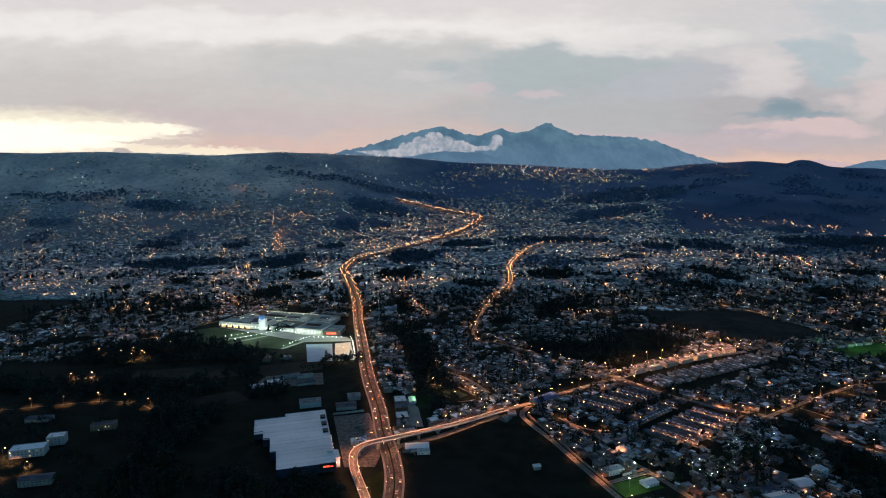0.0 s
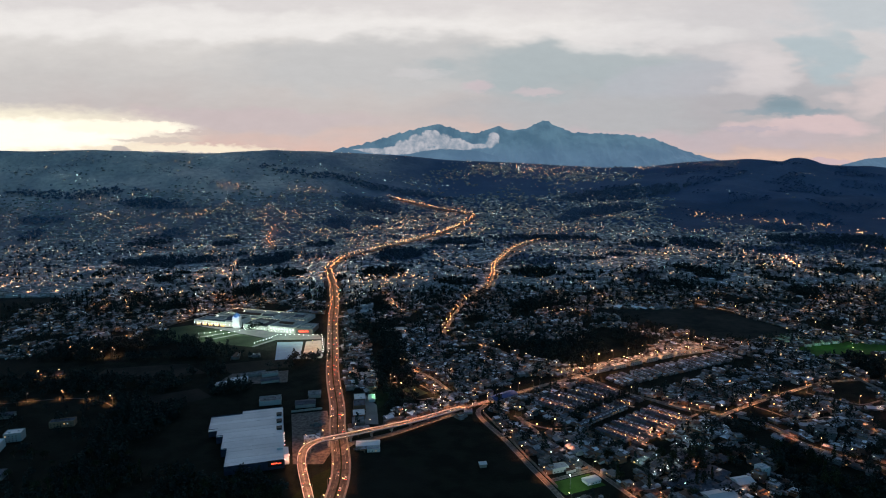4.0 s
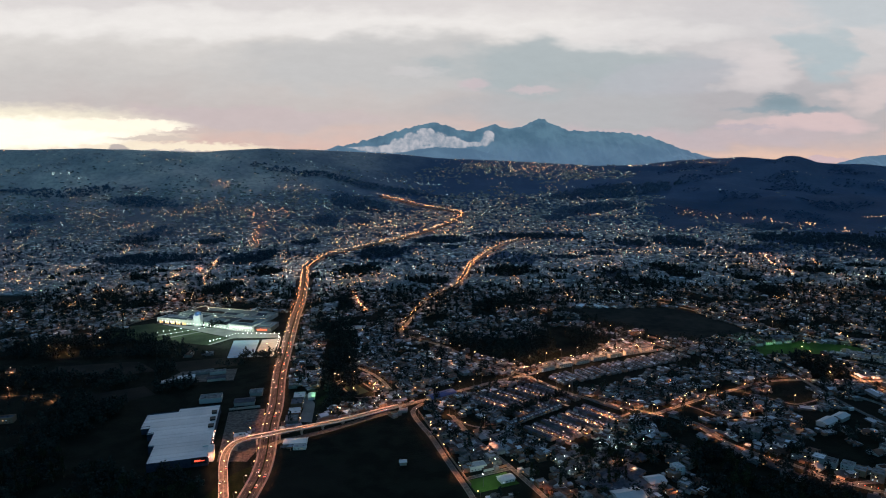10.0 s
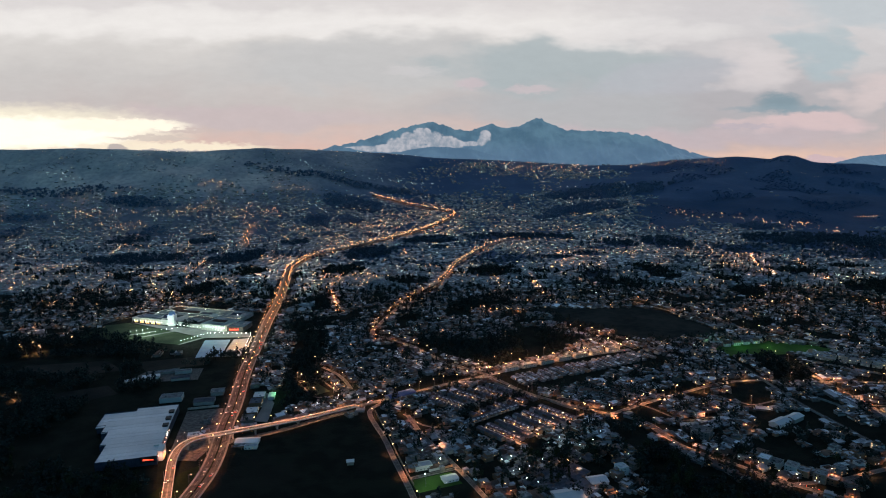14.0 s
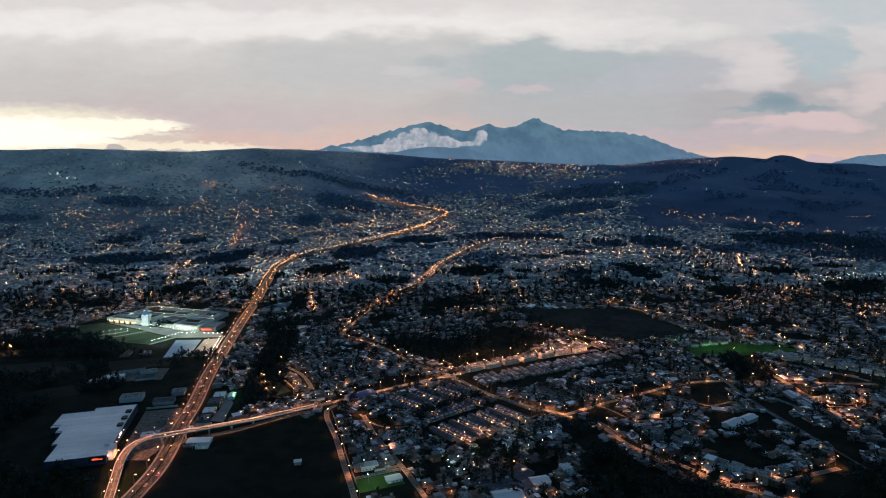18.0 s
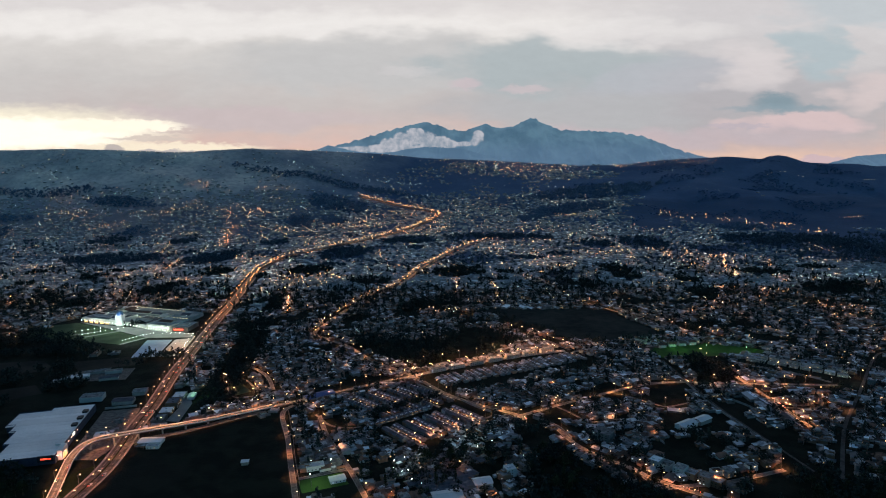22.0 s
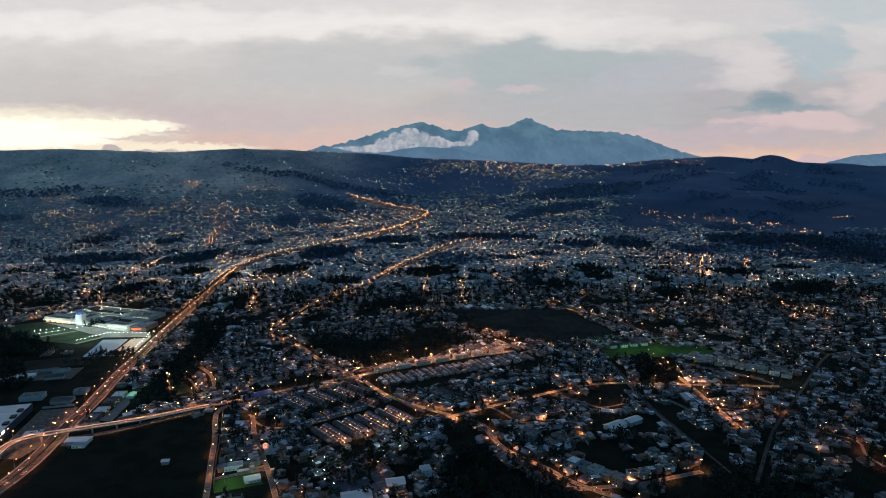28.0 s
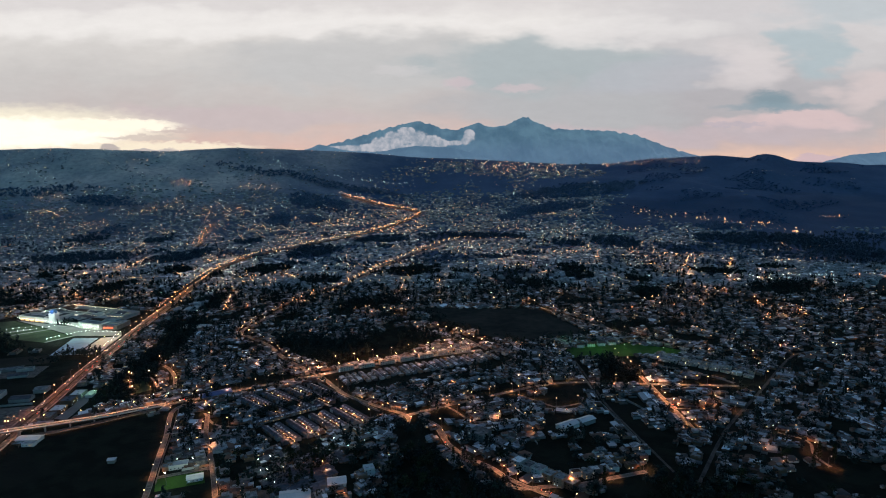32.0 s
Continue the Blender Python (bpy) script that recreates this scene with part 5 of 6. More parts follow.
def estate(corner, across, down, rows, group, pitch_gap, lamp=True):
    """Rows of terraced houses: rows run along down, and follow one another along across."""
    c, a, d = Vector((*corner, 0)), Vector((*across, 0)), Vector((*down, 0))
    n = int(d.length // 5.35)
    dn, an = d.normalized(), a.normalized()
    face = math.degrees(math.atan2(-an.y, -an.x)) + 90
    for r in range(rows):
        base = c + an * (r * pitch_gap + 5)
        turn = face + (180 if r % 2 == 0 else 0)
        for k in range(n):
            if rh.random() < 0.04:
                continue
            q = base + dn * (k * 5.3 + 2.7)
            row_house(q.x, q.y, turn, group)
        if r % 2 == 0 and r + 1 < rows:
            mid = base + an * (pitch_gap / 2)
            ln = [(mid + dn * t, dn) for t in np.linspace(0, d.length, 8)]
            thing("path_estate", ribbon(ln, 0, 3.4, 0.02).mesh("path_estate", M_PAVE), "narrow paved lane between terraced houses", "path", kind="structure")
            for t in range(0, int(d.length) - 4, 10):
                q = mid + dn * (t + 5)
                garden_lamp(q.x + rh.uniform(-1, 1), q.y + rh.uniform(-1, 1), True, lit=lamp, low=True)


estate((-62, 614), (50, 33), (52, -45), 7, "terraced houses of the upper estate", 12.2)
estate((-13, 545), (70, 56), (32, -34), 8, "terraced houses of the lower estate", 11.4)
# the strip: short rows at right angles to the lit street
s0, s1, dwn = Vector((18, 690)), Vector((198, 785)), Vector((29, -52)).normalized()
along = (s1 - s0).normalized()
for r in range(25):
    for k in range(7):
        if (k == 0 and r % 5 == 4) or rh.random() < 0.1:
            continue
        q = s0 + along * (r * 7.8 + 10) + dwn * (k * 4.4 + 11.5)
        row_house(q.x, q.y, math.degrees(math.atan2(along.y, along.x)) + (90 if r % 2 else -90), "terraced houses beside the orange-lit street", 0.06, rh.uniform(0.7, 0.84), PALE_ROOF)
for r in range(18):
    for k in range(2):
        q = s0 + along * (r * 10.6 + 16) - dwn * (19 + k * 5.2)
        row_house(q.x, q.y, math.degrees(math.atan2(along.y, along.x)) + (90 if r % 2 else -90), "terraced houses beside the orange-lit street", 0.06, 0.84, PALE_ROOF)

for r in range(7):
    q = s0 + along * (r * 25.5 + 22) - dwn * 9.5
    building("apartment_block", q.x, q.y, math.degrees(math.atan2(along.y, along.x)), 21, 7, 5.4, M_STRIPWALL, M_SLAB, "two-storey cream block lit orange along the estate street", "apartment block", win_row(21, 2, 0.1), group="cream blocks along the lit street")

# white flats in the east
FLAT_WALL = Shape().box(-7, -5.5, -0.3, 7, 5.5, 11).box(-7.2, -5.7, 11, 7.2, 5.7, 11.25).box(-2, -2, 11.25, 2, 2, 13.4).box(-6.8, -6.6, 2.8, -1, -5.5, 3.0).box(-6.8, -6.6, 5.6, -1, -5.5, 5.8).box(-6.8, -6.6, 8.4, -1, -5.5, 8.6).mesh("wall", M_STRIPWALL)
FLAT_ROOF = Shape().box(-6.8, -5.3, 11.25, 6.8, 5.3, 11.4).box(-2.2, -2.2, 13.4, 2.2, 2.2, 13.55).mesh("roof", M_SLAB)
for k in range(20):
    x, y = 398 + 9.6 * (k % 10) + 7 * (k // 10), 752 - 7.0 * (k % 10) + 11 * (k // 10)
    a = empty("apartment_block", pose(x + rh.uniform(-1.5, 1.5), y + rh.uniform(-2.5, 2.5), 0, 0, 0, -36) @ Matrix.Diagonal((rh.uniform(0.6, 0.76), 0.6, rh.uniform(0.22, 0.34), 1)), "white four-storey block of flats with balconies and flat roof", "apartment block", "white flats in a row")
    part("wall", FLAT_WALL, a)
    part("roof", FLAT_ROOF, a)
    for f in range(4):
        for px in (-4.5, 0.5, 4.5):
            part("window", PANES[2 if rh.random() < 0.12 else 1 if rh.random() < 0.1 else 0], a, m=pose(px, -5.53, 0.9 + 2.75 * f))
garden_lamp(482, 672, False)

for k in range(13):
    row_house(-22 + 4.2 * k, 557 + 3.4 * k, 39, "terraced houses of the lower estate")

# ---------------------------------------------------------------- the warehouse store and its parking
wh = empty("warehouse_store", pose(-277, 483, 0, 0, 0, 15.3), "large white store with a pale ribbed metal roof", "store")
WH = 7.0
OUT = [(0, 0), (0, 114), (-38, 114), (-38, 108), (-66, 108), (-66, 78), (-58, 78), (-58, 62), (-52, 62), (-52, 34), (-47, 34), (-47, 0)]
s = Shape()
for (x0, y0), (x1, y1) in zip(OUT, OUT[1:] + OUT[:1]):
    s.face(((x0, y0, -0.3), (x0, y0, WH + 0.6), (x1, y1, WH + 0.6), (x1, y1, -0.3)))
part("wall", s.mesh("wall", M_BLUEWALL), wh, "dark blue wall panels")
s = Shape()
s.face([(x, y, WH - 0.25) for x, y in reversed(OUT)])
part("roof", s.mesh("roof", M_METAL), wh)
for k in range(17):
    y0, y1 = k * 6.7 + 0.4, k * 6.7 + 6.9
    left = -47 if y0 < 30 else -52 if y0 < 58 else -58 if y0 < 74 else -66 if y0 < 100 else -38
    n = 0.1 + 0.05 * (k % 3)
    sh = Shape().box(left + 0.4, y0, WH - 0.2, -0.4, y1, WH + n)
    for j in range(int(-left // 6)):
        sh.box(left + 2 + j * 6, y0, WH + n, left + 2.25 + j * 6, y1, WH + n + 0.12)
    part("roof_panel", sh.mesh("roof_panel", M_METAL), wh)
part("entrance", Shape().box(-1, 6, -0.3, 3.5, 20, WH + 1.6).box(-6, 20, WH, 2, 21, WH + 1.5).mesh("entrance", M_WHITEWALL), wh, "projecting entrance block")
part("facade_panel", Shape().box(-13, -0.6, 2.6, -1, -0.05, WH + 0.9).mesh("facade_panel", M_DARK), wh, "dark sign panel")
part("sign", Shape().box(-10.5, -0.75, 4.6, -5.6, -0.65, 5.8).box(-5.2, -0.75, 4.6, -2.6, -0.65, 5.3).mesh("sign", M_SIGN), wh, "glowing red sign bars")
part("doorway", Shape().box(3.4, 8.5, 0, 3.6, 17, 5).mesh("doorway", M_LITWARM), wh, "warm lit glass doorway")
part("sign", Shape().box(0.05, 44, 4.5, 0.3, 50, 7).mesh("sign", M_SIGNW), wh, "warm lit sign bar")
for k in range(3):
    part("roof_hatch", Shape().box(-6, 60 + 16 * k, WH, -1.5, 66 + 16 * k, WH + 1.6).box(-6.2, 59.8 + 16 * k, WH + 1.6, -1.3, 66.2 + 16 * k, WH + 1.75).mesh("roof_hatch", M_DARK), wh, "dark rooftop plant box")


def slab(name, pts, m, label, category, up=0.08):
    s = Shape()
    top = [(x, y, height(x, y) + up) for x, y in pts]
    s.face(top)
    for a, b in zip(top, top[1:] + top[:1]):
        s.face((a, (a[0], a[1], a[2] - up - 0.3), (b[0], b[1], b[2] - up - 0.3), b))
    return thing(name, s.mesh(name, m), label, category, kind="structure")


FRONT = bpy.data.lights.new("shop_front_light", "POINT")
FRONT.energy, FRONT.color, FRONT.shadow_soft_size = 900, (1.0, 0.42, 0.3), 0.3
FRONT_LAMP = Shape().box(-0.3, -0.5, -0.15, 0.35, 0.5, 0.2).mesh("facade_lamp", glow("shop_front_glow", (1.0, 0.45, 0.35), 7.0))
for k, y in enumerate((4, 12, 24, 32, 40, 56)):
    part("facade_lamp", FRONT_LAMP, wh, "glowing facade lamp", m=pose(3.9 if y == 12 else 0.5, y, 5.2))
    if k % 2 == 0:
        o = new("lamp_light", FRONT)
        o.location = wh.matrix_basis @ Vector((3.2, y, 4.6))
slab("parking_lot", [(-272, 489), (-299, 592), (-265, 600), (-243, 520), (-247, 489)], M_STREET, "grey paved parking area beside the store", "parking lot")
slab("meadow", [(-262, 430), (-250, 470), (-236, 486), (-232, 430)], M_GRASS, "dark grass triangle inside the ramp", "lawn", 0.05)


# sheds and shops beside the avenue
building("kiosk", -268, 534, 15, 11, 9, 3.6, M_WHITEWALL, M_METAL, "small pale kiosk on the parking area", windows=win_row(11, 1, 0.4))
building("shed", -290, 614, 12, 22, 14, 5, M_CONC, M_ROWROOF, "grey shed with a low sheet roof behind the store", gable=1.6)
building("shed", -286, 640, 12, 14, 14, 5, M_CONC, M_SLAB, "grey workshop with a sheet metal roof beside the avenue", gable=1.8)
building("shed", -328, 622, 14, 24, 16, 6, M_WALL, M_SLAB, "flat-roofed annexe behind the store")
for k in range(4):
    building("shop", -229 - 2.4 * k, 566 + 20 * k, 100, 17, 13, (6, 5, 7, 5.5)[k], M_WALL, (M_SLAB, M_METAL, M_ROWROOF, M_METAL)[k], "roadside shop with a pale flat roof", windows=win_row(17, 2, 0.3), group="shops along the avenue")
slab("yard", [(-224, 568), (-210, 566), (-217, 612), (-232, 640), (-238, 636), (-226, 600)], M_PAVE, "paved yard behind the roadside shops", "yard")
building("shed", -224, 628, 100, 14, 7, 4, M_WHITEWALL, M_METAL, "pale shed lit green by a lamp", gable=1.0)
building("office", -214, 521, 4, 22, 11, 4.2, M_WHITEWALL, M_METAL, "long low white building with a metal roof beside the slip road", windows=win_row(22, 1, 0.3), gable=1.2)
building("office", -208, 512, 4, 12, 6, 3.2, M_WHITEWALL, M_SLAB, "low white annexe with a flat roof", windows=win_row(12, 1, 0.2))
building("barn", -88, 627, 38, 34, 14, 5, M_CONC, M_BLUEROOF, "long barn with a blue sheet metal roof beside the street", gable=2.2)
building("greenhouse", -228, 893, 0, 50, 10, 4.5, M_WHITEWALL, M_METAL, "long low building with a bright white strip along its eaves", windows=[(-22 + 2.2 * i, 2.6, 2) for i in range(20)])
building("house", 101, 467, 20, 9, 9, 8.6, M_WHITEWALL, M_SLAB, "tall white cube-shaped house among dark trees", "house", win_row(9, 3, 0.15))
building("workshop", 79, 452, 15, 15, 12, 4.5, M_WHITEWALL, M_METAL, "white building with a rounded pale roof", gable=2.4)
building("hall", 53, 430, 15, 24, 16, 5.0, M_CONC, M_METAL, "hall with a pale sheet metal roof", gable=2.2)
building("factory", 268, 556, 35, 22, 11, 5, M_WHITEWALL, M_METAL, "industrial hall with a pale metal roof", gable=2.0)
building("factory", 286, 566, 35, 18, 10, 5.5, M_CONC, M_METAL, "industrial hall with a grey metal roof", gable=1.8)
building("apartment_block", 188, 533, -35, 18, 15, 8.8, M_WALL, M_SLAB, "square flat-roofed apartment building", "apartment block", win_row(18, 3, 0.12))
for k in range(6):
    building("house", 219 + 7.5 * k, 482 - 6.6 * k + 3 * (k % 2), -42, 9.5, 11, (8.4, 6, 8.6, 5.8, 8.8, 6)[k], M_WALL, M_SLAB, "flat-roofed pale terraced house beside the lit street", "house", win_row(9.5, 3 if k % 2 == 0 else 2, 0.12), group="pale houses on the lower street")
for k in range(4):
    building("house", 318 + 14 * k, 797 + 4 * k, 10, 10, 8, 5.5, M_WHITEWALL, M_TILE, "white villa beside a green-lit lawn", "house", win_row(10, 2, 0.1), gable=2.0, group="white villas by the lawn")
for k in range(6):
    building("shop", 232 + 15 * k, 461 + 4.2 * k + (k % 2), 12, 9, 7, 4.6, M_WALL, (M_METAL, M_SLAB, M_TILE)[k % 3], "small roadside shop lit orange by the street lamps", windows=win_row(9, 1, 0.4), group="small shops on the lower street")
building("school", -549, 518, 15, 30, 14, 9, M_WALL, M_SLAB, "three-storey flat-roofed block in a dark park", windows=win_row(30, 3, 0.15))
building("school", -538, 540, 15, 16, 12, 10, M_WALL, M_METAL, "white block with a pale roof in a dark park", windows=win_row(16, 3, 0.1))
building("school", -510, 468, 12, 26, 11, 7, M_WALL, M_ROWROOF, "long grey two-storey block in a dark park", windows=win_row(26, 2, 0.0), gable=1.4)
building("farm_building", -382, 688, 20, 20, 10, 4, M_WHITEWALL, M_METAL, "pale farm building with a metal roof at the edge of fields", gable=2)
slab("work_yard", [(-408, 672), (-398, 712), (-335, 722), (-326, 682)], M_STREET, "grey paved work yard among dark trees", "yard")
building("farm_building", -372, 706, 24, 30, 9, 4, M_CONC, M_SLAB, "long open shed with a pale sheet roof in a work yard", gable=1.4)
building("farm_building", -346, 684, 20, 22, 9, 4, M_CONC, M_ROWROOF, "low workshop with a pale sheet roof in a work yard", gable=1.2)
building("farm_building", -398, 676, 30, 16, 7, 3.6, M_WHITEWALL, M_METAL, "small pale shed at the edge of a work yard", gable=1.0)
building("farm_building", -352, 705, 20, 20, 8, 4.4, M_CONC, M_SLAB, "low grey yard building at the edge of fields")
building("hut", -116, 483, 10, 6, 5, 4, M_CONC, M_METAL, "small hut in a dark field", gable=1.2)
building("school", -512, 570, 14, 24, 10, 7, M_WALL, M_ROWROOF, "grey two-storey block with a few lit windows in a dark park", windows=win_row(24, 2, 0.3))
building("school", -586, 590, 8, 26, 10, 5, M_CONC, M_ROWROOF, "low grey block with a dark roof in a dark park", windows=win_row(26, 1, 0.3), gable=1.5)
building("farm_building", -612, 712, 20, 24, 9, 4.5, M_WALL, M_TILE, "long low house lit orange at the edge of a wood", windows=win_row(24, 1, 0.3), gable=1.6)
for x, y in ((-555, 500), (-530, 484), (-548, 470), (-566, 510), (-600, 704), (-622, 700), (-589, 774), (-582, 788), (-600, 802), (-562, 826), (-575, 780), (-610, 790)):
    street_lamp(x, y, 40)
for x, y, in ((-184, 580), (-166, 592), (-148, 602), (-130, 613)):
    street_lamp(x, y, -120, lit=False, white=True)

# ---------------------------------------------------------------- the floodlit pitch
slab("pitch", [(-65, 456), (-33, 470), (-24, 452), (-57, 438)], M_LAWN, "small football pitch of bright green grass", "pitch", 0.06)
building("pavilion", -34, 457, 24, 13, 9, 3.4, M_WHITEWALL, M_METAL, "small pavilion with a pale roof beside the pitch", windows=win_row(13, 1, 0.2), gable=1.0)
building("house", -56, 476, 20, 16, 9, 4.5, M_WHITEWALL, M_SLAB, "low white house with a flat roof by the pitch", "house", win_row(16, 1, 0.2))
FLOOD = bpy.data.lights.new("floodlight", "POINT")
FLOOD.energy, FLOOD.color, FLOOD.shadow_soft_size = 2200, (0.8, 1.0, 0.75), 0.4
for x, y in ((-41, 471), (-52, 447)):
    a = empty("floodlight_mast", pose(x, y, 0, 0, 0, -70), "steel floodlight mast shining on the pitch", "floodlight")
    part("pole", Shape().tube((0, 0, 0), (0, 0, 11), 0.16, 0.1, 8).mesh("pole", M_STEEL), a)
    part("head", Shape().box(-0.9, -0.2, 10.8, 0.9, 0.2, 11.4).mesh("head", M_STEEL), a)
    part("glass", Shape().ball((0, -0.3, 10.7), 0.55, 5, 8).mesh("glass", M_BULBW, True), a, "glowing floodlight glass")
    o = new("lamp_light", FLOOD)
    o.location = (x + 2, y - 2, 9.6)
# lawn lit by green lamps in the east, and the meadow beyond
slab("lawn", [(292, 790), (340, 812), (377, 816), (425, 796), (450, 774), (405, 764), (340, 757), (302, 755)], M_LAWN, "lawn lit green by garden lamps", "lawn", 0.05)
GREEN = bpy.data.lights.new("green_light", "POINT")
GREEN.energy, GREEN.color, GREEN.shadow_soft_size = 1500, (0.35, 1.0, 0.3), 0.4
for x, y, z in ((300, 812, 7), (335, 790, 7), (372, 790, 7), (418, 780, 7), (-221, 630, 6)):
    a = empty("garden_lamp", pose(x, y, 0), "post lamp with a green-white globe", "lamp", "green lamps")
    part("post", POST, a)
    part("globe", GLOBE[1], a, "glowing globe")
    o = new("lamp_light", GREEN)
    o.location = (x, y, z)
slab("field", [(-560, 735), (-470, 752), (-430, 715), (-500, 690), (-560, 700)], M_FIELD, "pale dry field among dark trees", "field", 0.05)
slab("field", [(-470, 640), (-420, 665), (-395, 640), (-440, 605)], M_FIELD, "pale dry field among dark trees", "field", 0.05)
slab("field", [(-430, 745), (-350, 770), (-335, 735), (-400, 712)], M_FIELD, "pale dry field among dark trees", "field", 0.05)
slab("meadow", [(95, 1005), (285, 998), (340, 855), (240, 815), (125, 915)], M_MEADOW, "large dark grass meadow", "meadow", 0.05)

# white lamps of the walled estate
for x, y in ((87, 541), (74, 531), (61, 521), (50, 511), (62, 505), (53, 495), (58, 493), (64, 497), (76, 507), (89, 517), (99, 533), (28, 495), (16, 487), (8, 481), (9, 469), (16, 463), (21, 465), (30, 473), (41, 481), (25, 451), (33, 445)):
    garden_lamp(x, y, False, lit=(int(x) % 2 == 0), glass=GLOBE_ESTATE)

# lattice radio mast
mast = empty("radio_mast", pose(50, 640, 0), "thin grey steel lattice radio mast", "mast")
for cx, cy in ((-0.7, -0.7), (0.7, -0.7), (0.7, 0.7), (-0.7, 0.7)):
    part("leg", Shape().tube((cx, cy, 0), (cx * 0.3, cy * 0.3, 32), 0.09, 0.05, 5).mesh("leg", M_STEEL), mast)
for k in range(10):
    z, f, f2 = 3 * k + 1.0, 0.7 * (1 - 0.7 * (3 * k + 1) / 32), 0.7 * (1 - 0.7 * (3 * k + 4) / 32)
    s = Shape()
    c0 = [(-f, -f), (f, -f), (f, f), (-f, f)]
    c1 = [(-f2, -f2), (f2, -f2), (f2, f2), (-f2, f2)]
    for i in range(4):
        s.tube((*c0[i], z), (*c1[(i + 1) % 4], z + 3), 0.04, 0.04, 4)
    part("brace", s.mesh("brace", M_STEEL), mast)

# ---------------------------------------------------------------- the shopping mall
mall = empty("shopping_mall", Matrix.Diagonal((1, 1, 0.78, 1)), "sprawling cream shopping mall with arcades, a domed tower and floodlit facades", "shopping mall")


def block(pname, pts, h, wm, rm, label="", up=0.0):
    """A mall wing on the outline pts."""
    s = Shape()
    for (x0, y0), (x1, y1) in zip(pts, pts[1:] + pts[:1]):
        s.face(((x0, y0, up - 0.3), (x1, y1, up - 0.3), (x1, y1, h + 0.8), (x0, y0, h + 0.8)))
    w = part(pname, s.mesh(pname, wm), mall, label)
    r = Shape()
    r.face([(x, y, h) for x, y in pts])
    part("roof", r.mesh("roof", rm), w)
    return w


M_CREAM = surface("cream_render", (0.55, 0.54, 0.49), (0.68, 0.67, 0.62), 0.1, 1.2, 0.8)
M_MALLLAWN = surface("dim_lawn", (0.04, 0.062, 0.035), (0.065, 0.092, 0.05), 0.05, 0.7, 0.95, spec=0.03)
M_MALLROOF = surface("mall_roof_felt", (0.13, 0.15, 0.15), (0.3, 0.33, 0.32), 0.06, 0.8, 0.9, spread=0.5, spec=0.06)
M_DOME = surface("blue_dome", (0.10, 0.2, 0.36), (0.16, 0.28, 0.45), 0.3, 2, 0.4)
block("wing", [(-536, 942), (-482, 924), (-470, 955), (-524, 975)], 8, M_CREAM, M_MALLROOF, "long arcaded wing")
block("wing", [(-482, 924), (-466, 919), (-452, 952), (-470, 955)], 10, M_CREAM, M_MALLROOF)
block("wing", [(-452, 915), (-412, 898), (-395, 938), (-438, 955)], 7, M_CREAM, M_TILE)
block("wing", [(-408, 893), (-368, 880), (-356, 918), (-395, 932)], 11, M_CREAM, M_MALLROOF, "floodlit corner pavilion")
block("wing", [(-366, 884), (-340, 879), (-338, 912), (-356, 916)], 8, M_WALL, M_MALLROOF, "grey wing with a red sign")
block("wing", [(-520, 975), (-400, 940), (-385, 985), (-500, 1025)], 5.5, M_CREAM, M_MALLROOF, "low central hall round planted courts")
block("wing", [(-392, 945), (-362, 937), (-356, 973), (-385, 985)], 6.5, M_CONC, M_MALLROOF)
part("sign", Shape().box(-360, 877.2, 4, -346, 877.7, 6.5).mesh("sign", M_SIGN), mall, "glowing red sign bar")
EAVES = Shape().box(0, -0.7, 0, 3.6, -0.5, 0.7).mesh("eaves_light", glow("eaves_glow", (1.0, 0.85, 0.55), 1.2))
tower = part("tower", Shape().box(-467, 914, -0.3, -457, 924, 20).box(-467.6, 913.4, 20, -456.4, 924.6, 20.8).box(-466, 915, 20.8, -458, 923, 23).mesh("tower", M_WHITEWALL), mall, "square white tower")
part("dome", Shape().ball((-462, 919, 23), 5.0, 8, 14, 0, 1.1).tube((-462, 919, 28.2), (-462, 919, 31.5), 0.25, 0.05, 6).mesh("dome", M_DOME, True), tower, "blue dome")
for k in range(15):
    x, y = -533 + 3.45 * k, 940.2 - 1.15 * k
    part("arch", Shape().box(-1.0, -0.7, 0, 1.0, 0, 3.4).tube((0, -0.7, 3.4), (0, 0, 3.4), 1.0, 1.0, 10).mesh("arch", M_LITWARM if k % 3 else M_DARK), mall, m=pose(x, y, 0, 0, 0, -18.4))
for k in range(9):
    x, y = -405 + 4.3 * k, 891.4 - 1.4 * k
    part("pilaster", Shape().box(-0.5, -0.5, 0, 0.5, 0, 11.5).mesh("pilaster", M_WHITEWALL), mall, m=pose(x, y, 0, 0, 0, -18))
    part("window", Shape().box(-1.1, -0.15, 5.5, 1.1, 0, 9.5).mesh("window", M_LITWHITE), mall, m=pose(x + 2.0, y - 0.75, 0, 0, 0, -18))
for k in range(7):
    part("rooftop_unit", Shape().box(0, 0, 0, 4, 3, 1.8).box(0.5, 0.5, 1.8, 3.5, 2.5, 2.2).mesh("rooftop_unit", M_STEEL), mall, m=pose(-500 + 15 * k, 985 - 4 * k, 5.5, 0, 0, -18))
slab("lawn", [(-203, 668), (-189, 675), (-166, 645), (-178, 634)], M_MALLLAWN, "small green lit by lane lamps", "lawn", 0.05)
slab("mall_forecourt", [(-536, 936), (-330, 872), (-318, 852), (-384, 850), (-400, 858), (-470, 900)], M_PAVE, "paved forecourt and parking of the mall", "forecourt")
slab("lawn", [(-575, 915), (-538, 934), (-474, 900), (-402, 857), (-384, 849), (-408, 818), (-480, 838), (-570, 855)], M_MALLLAWN, "wide dim green lawn in front of the mall", "lawn")
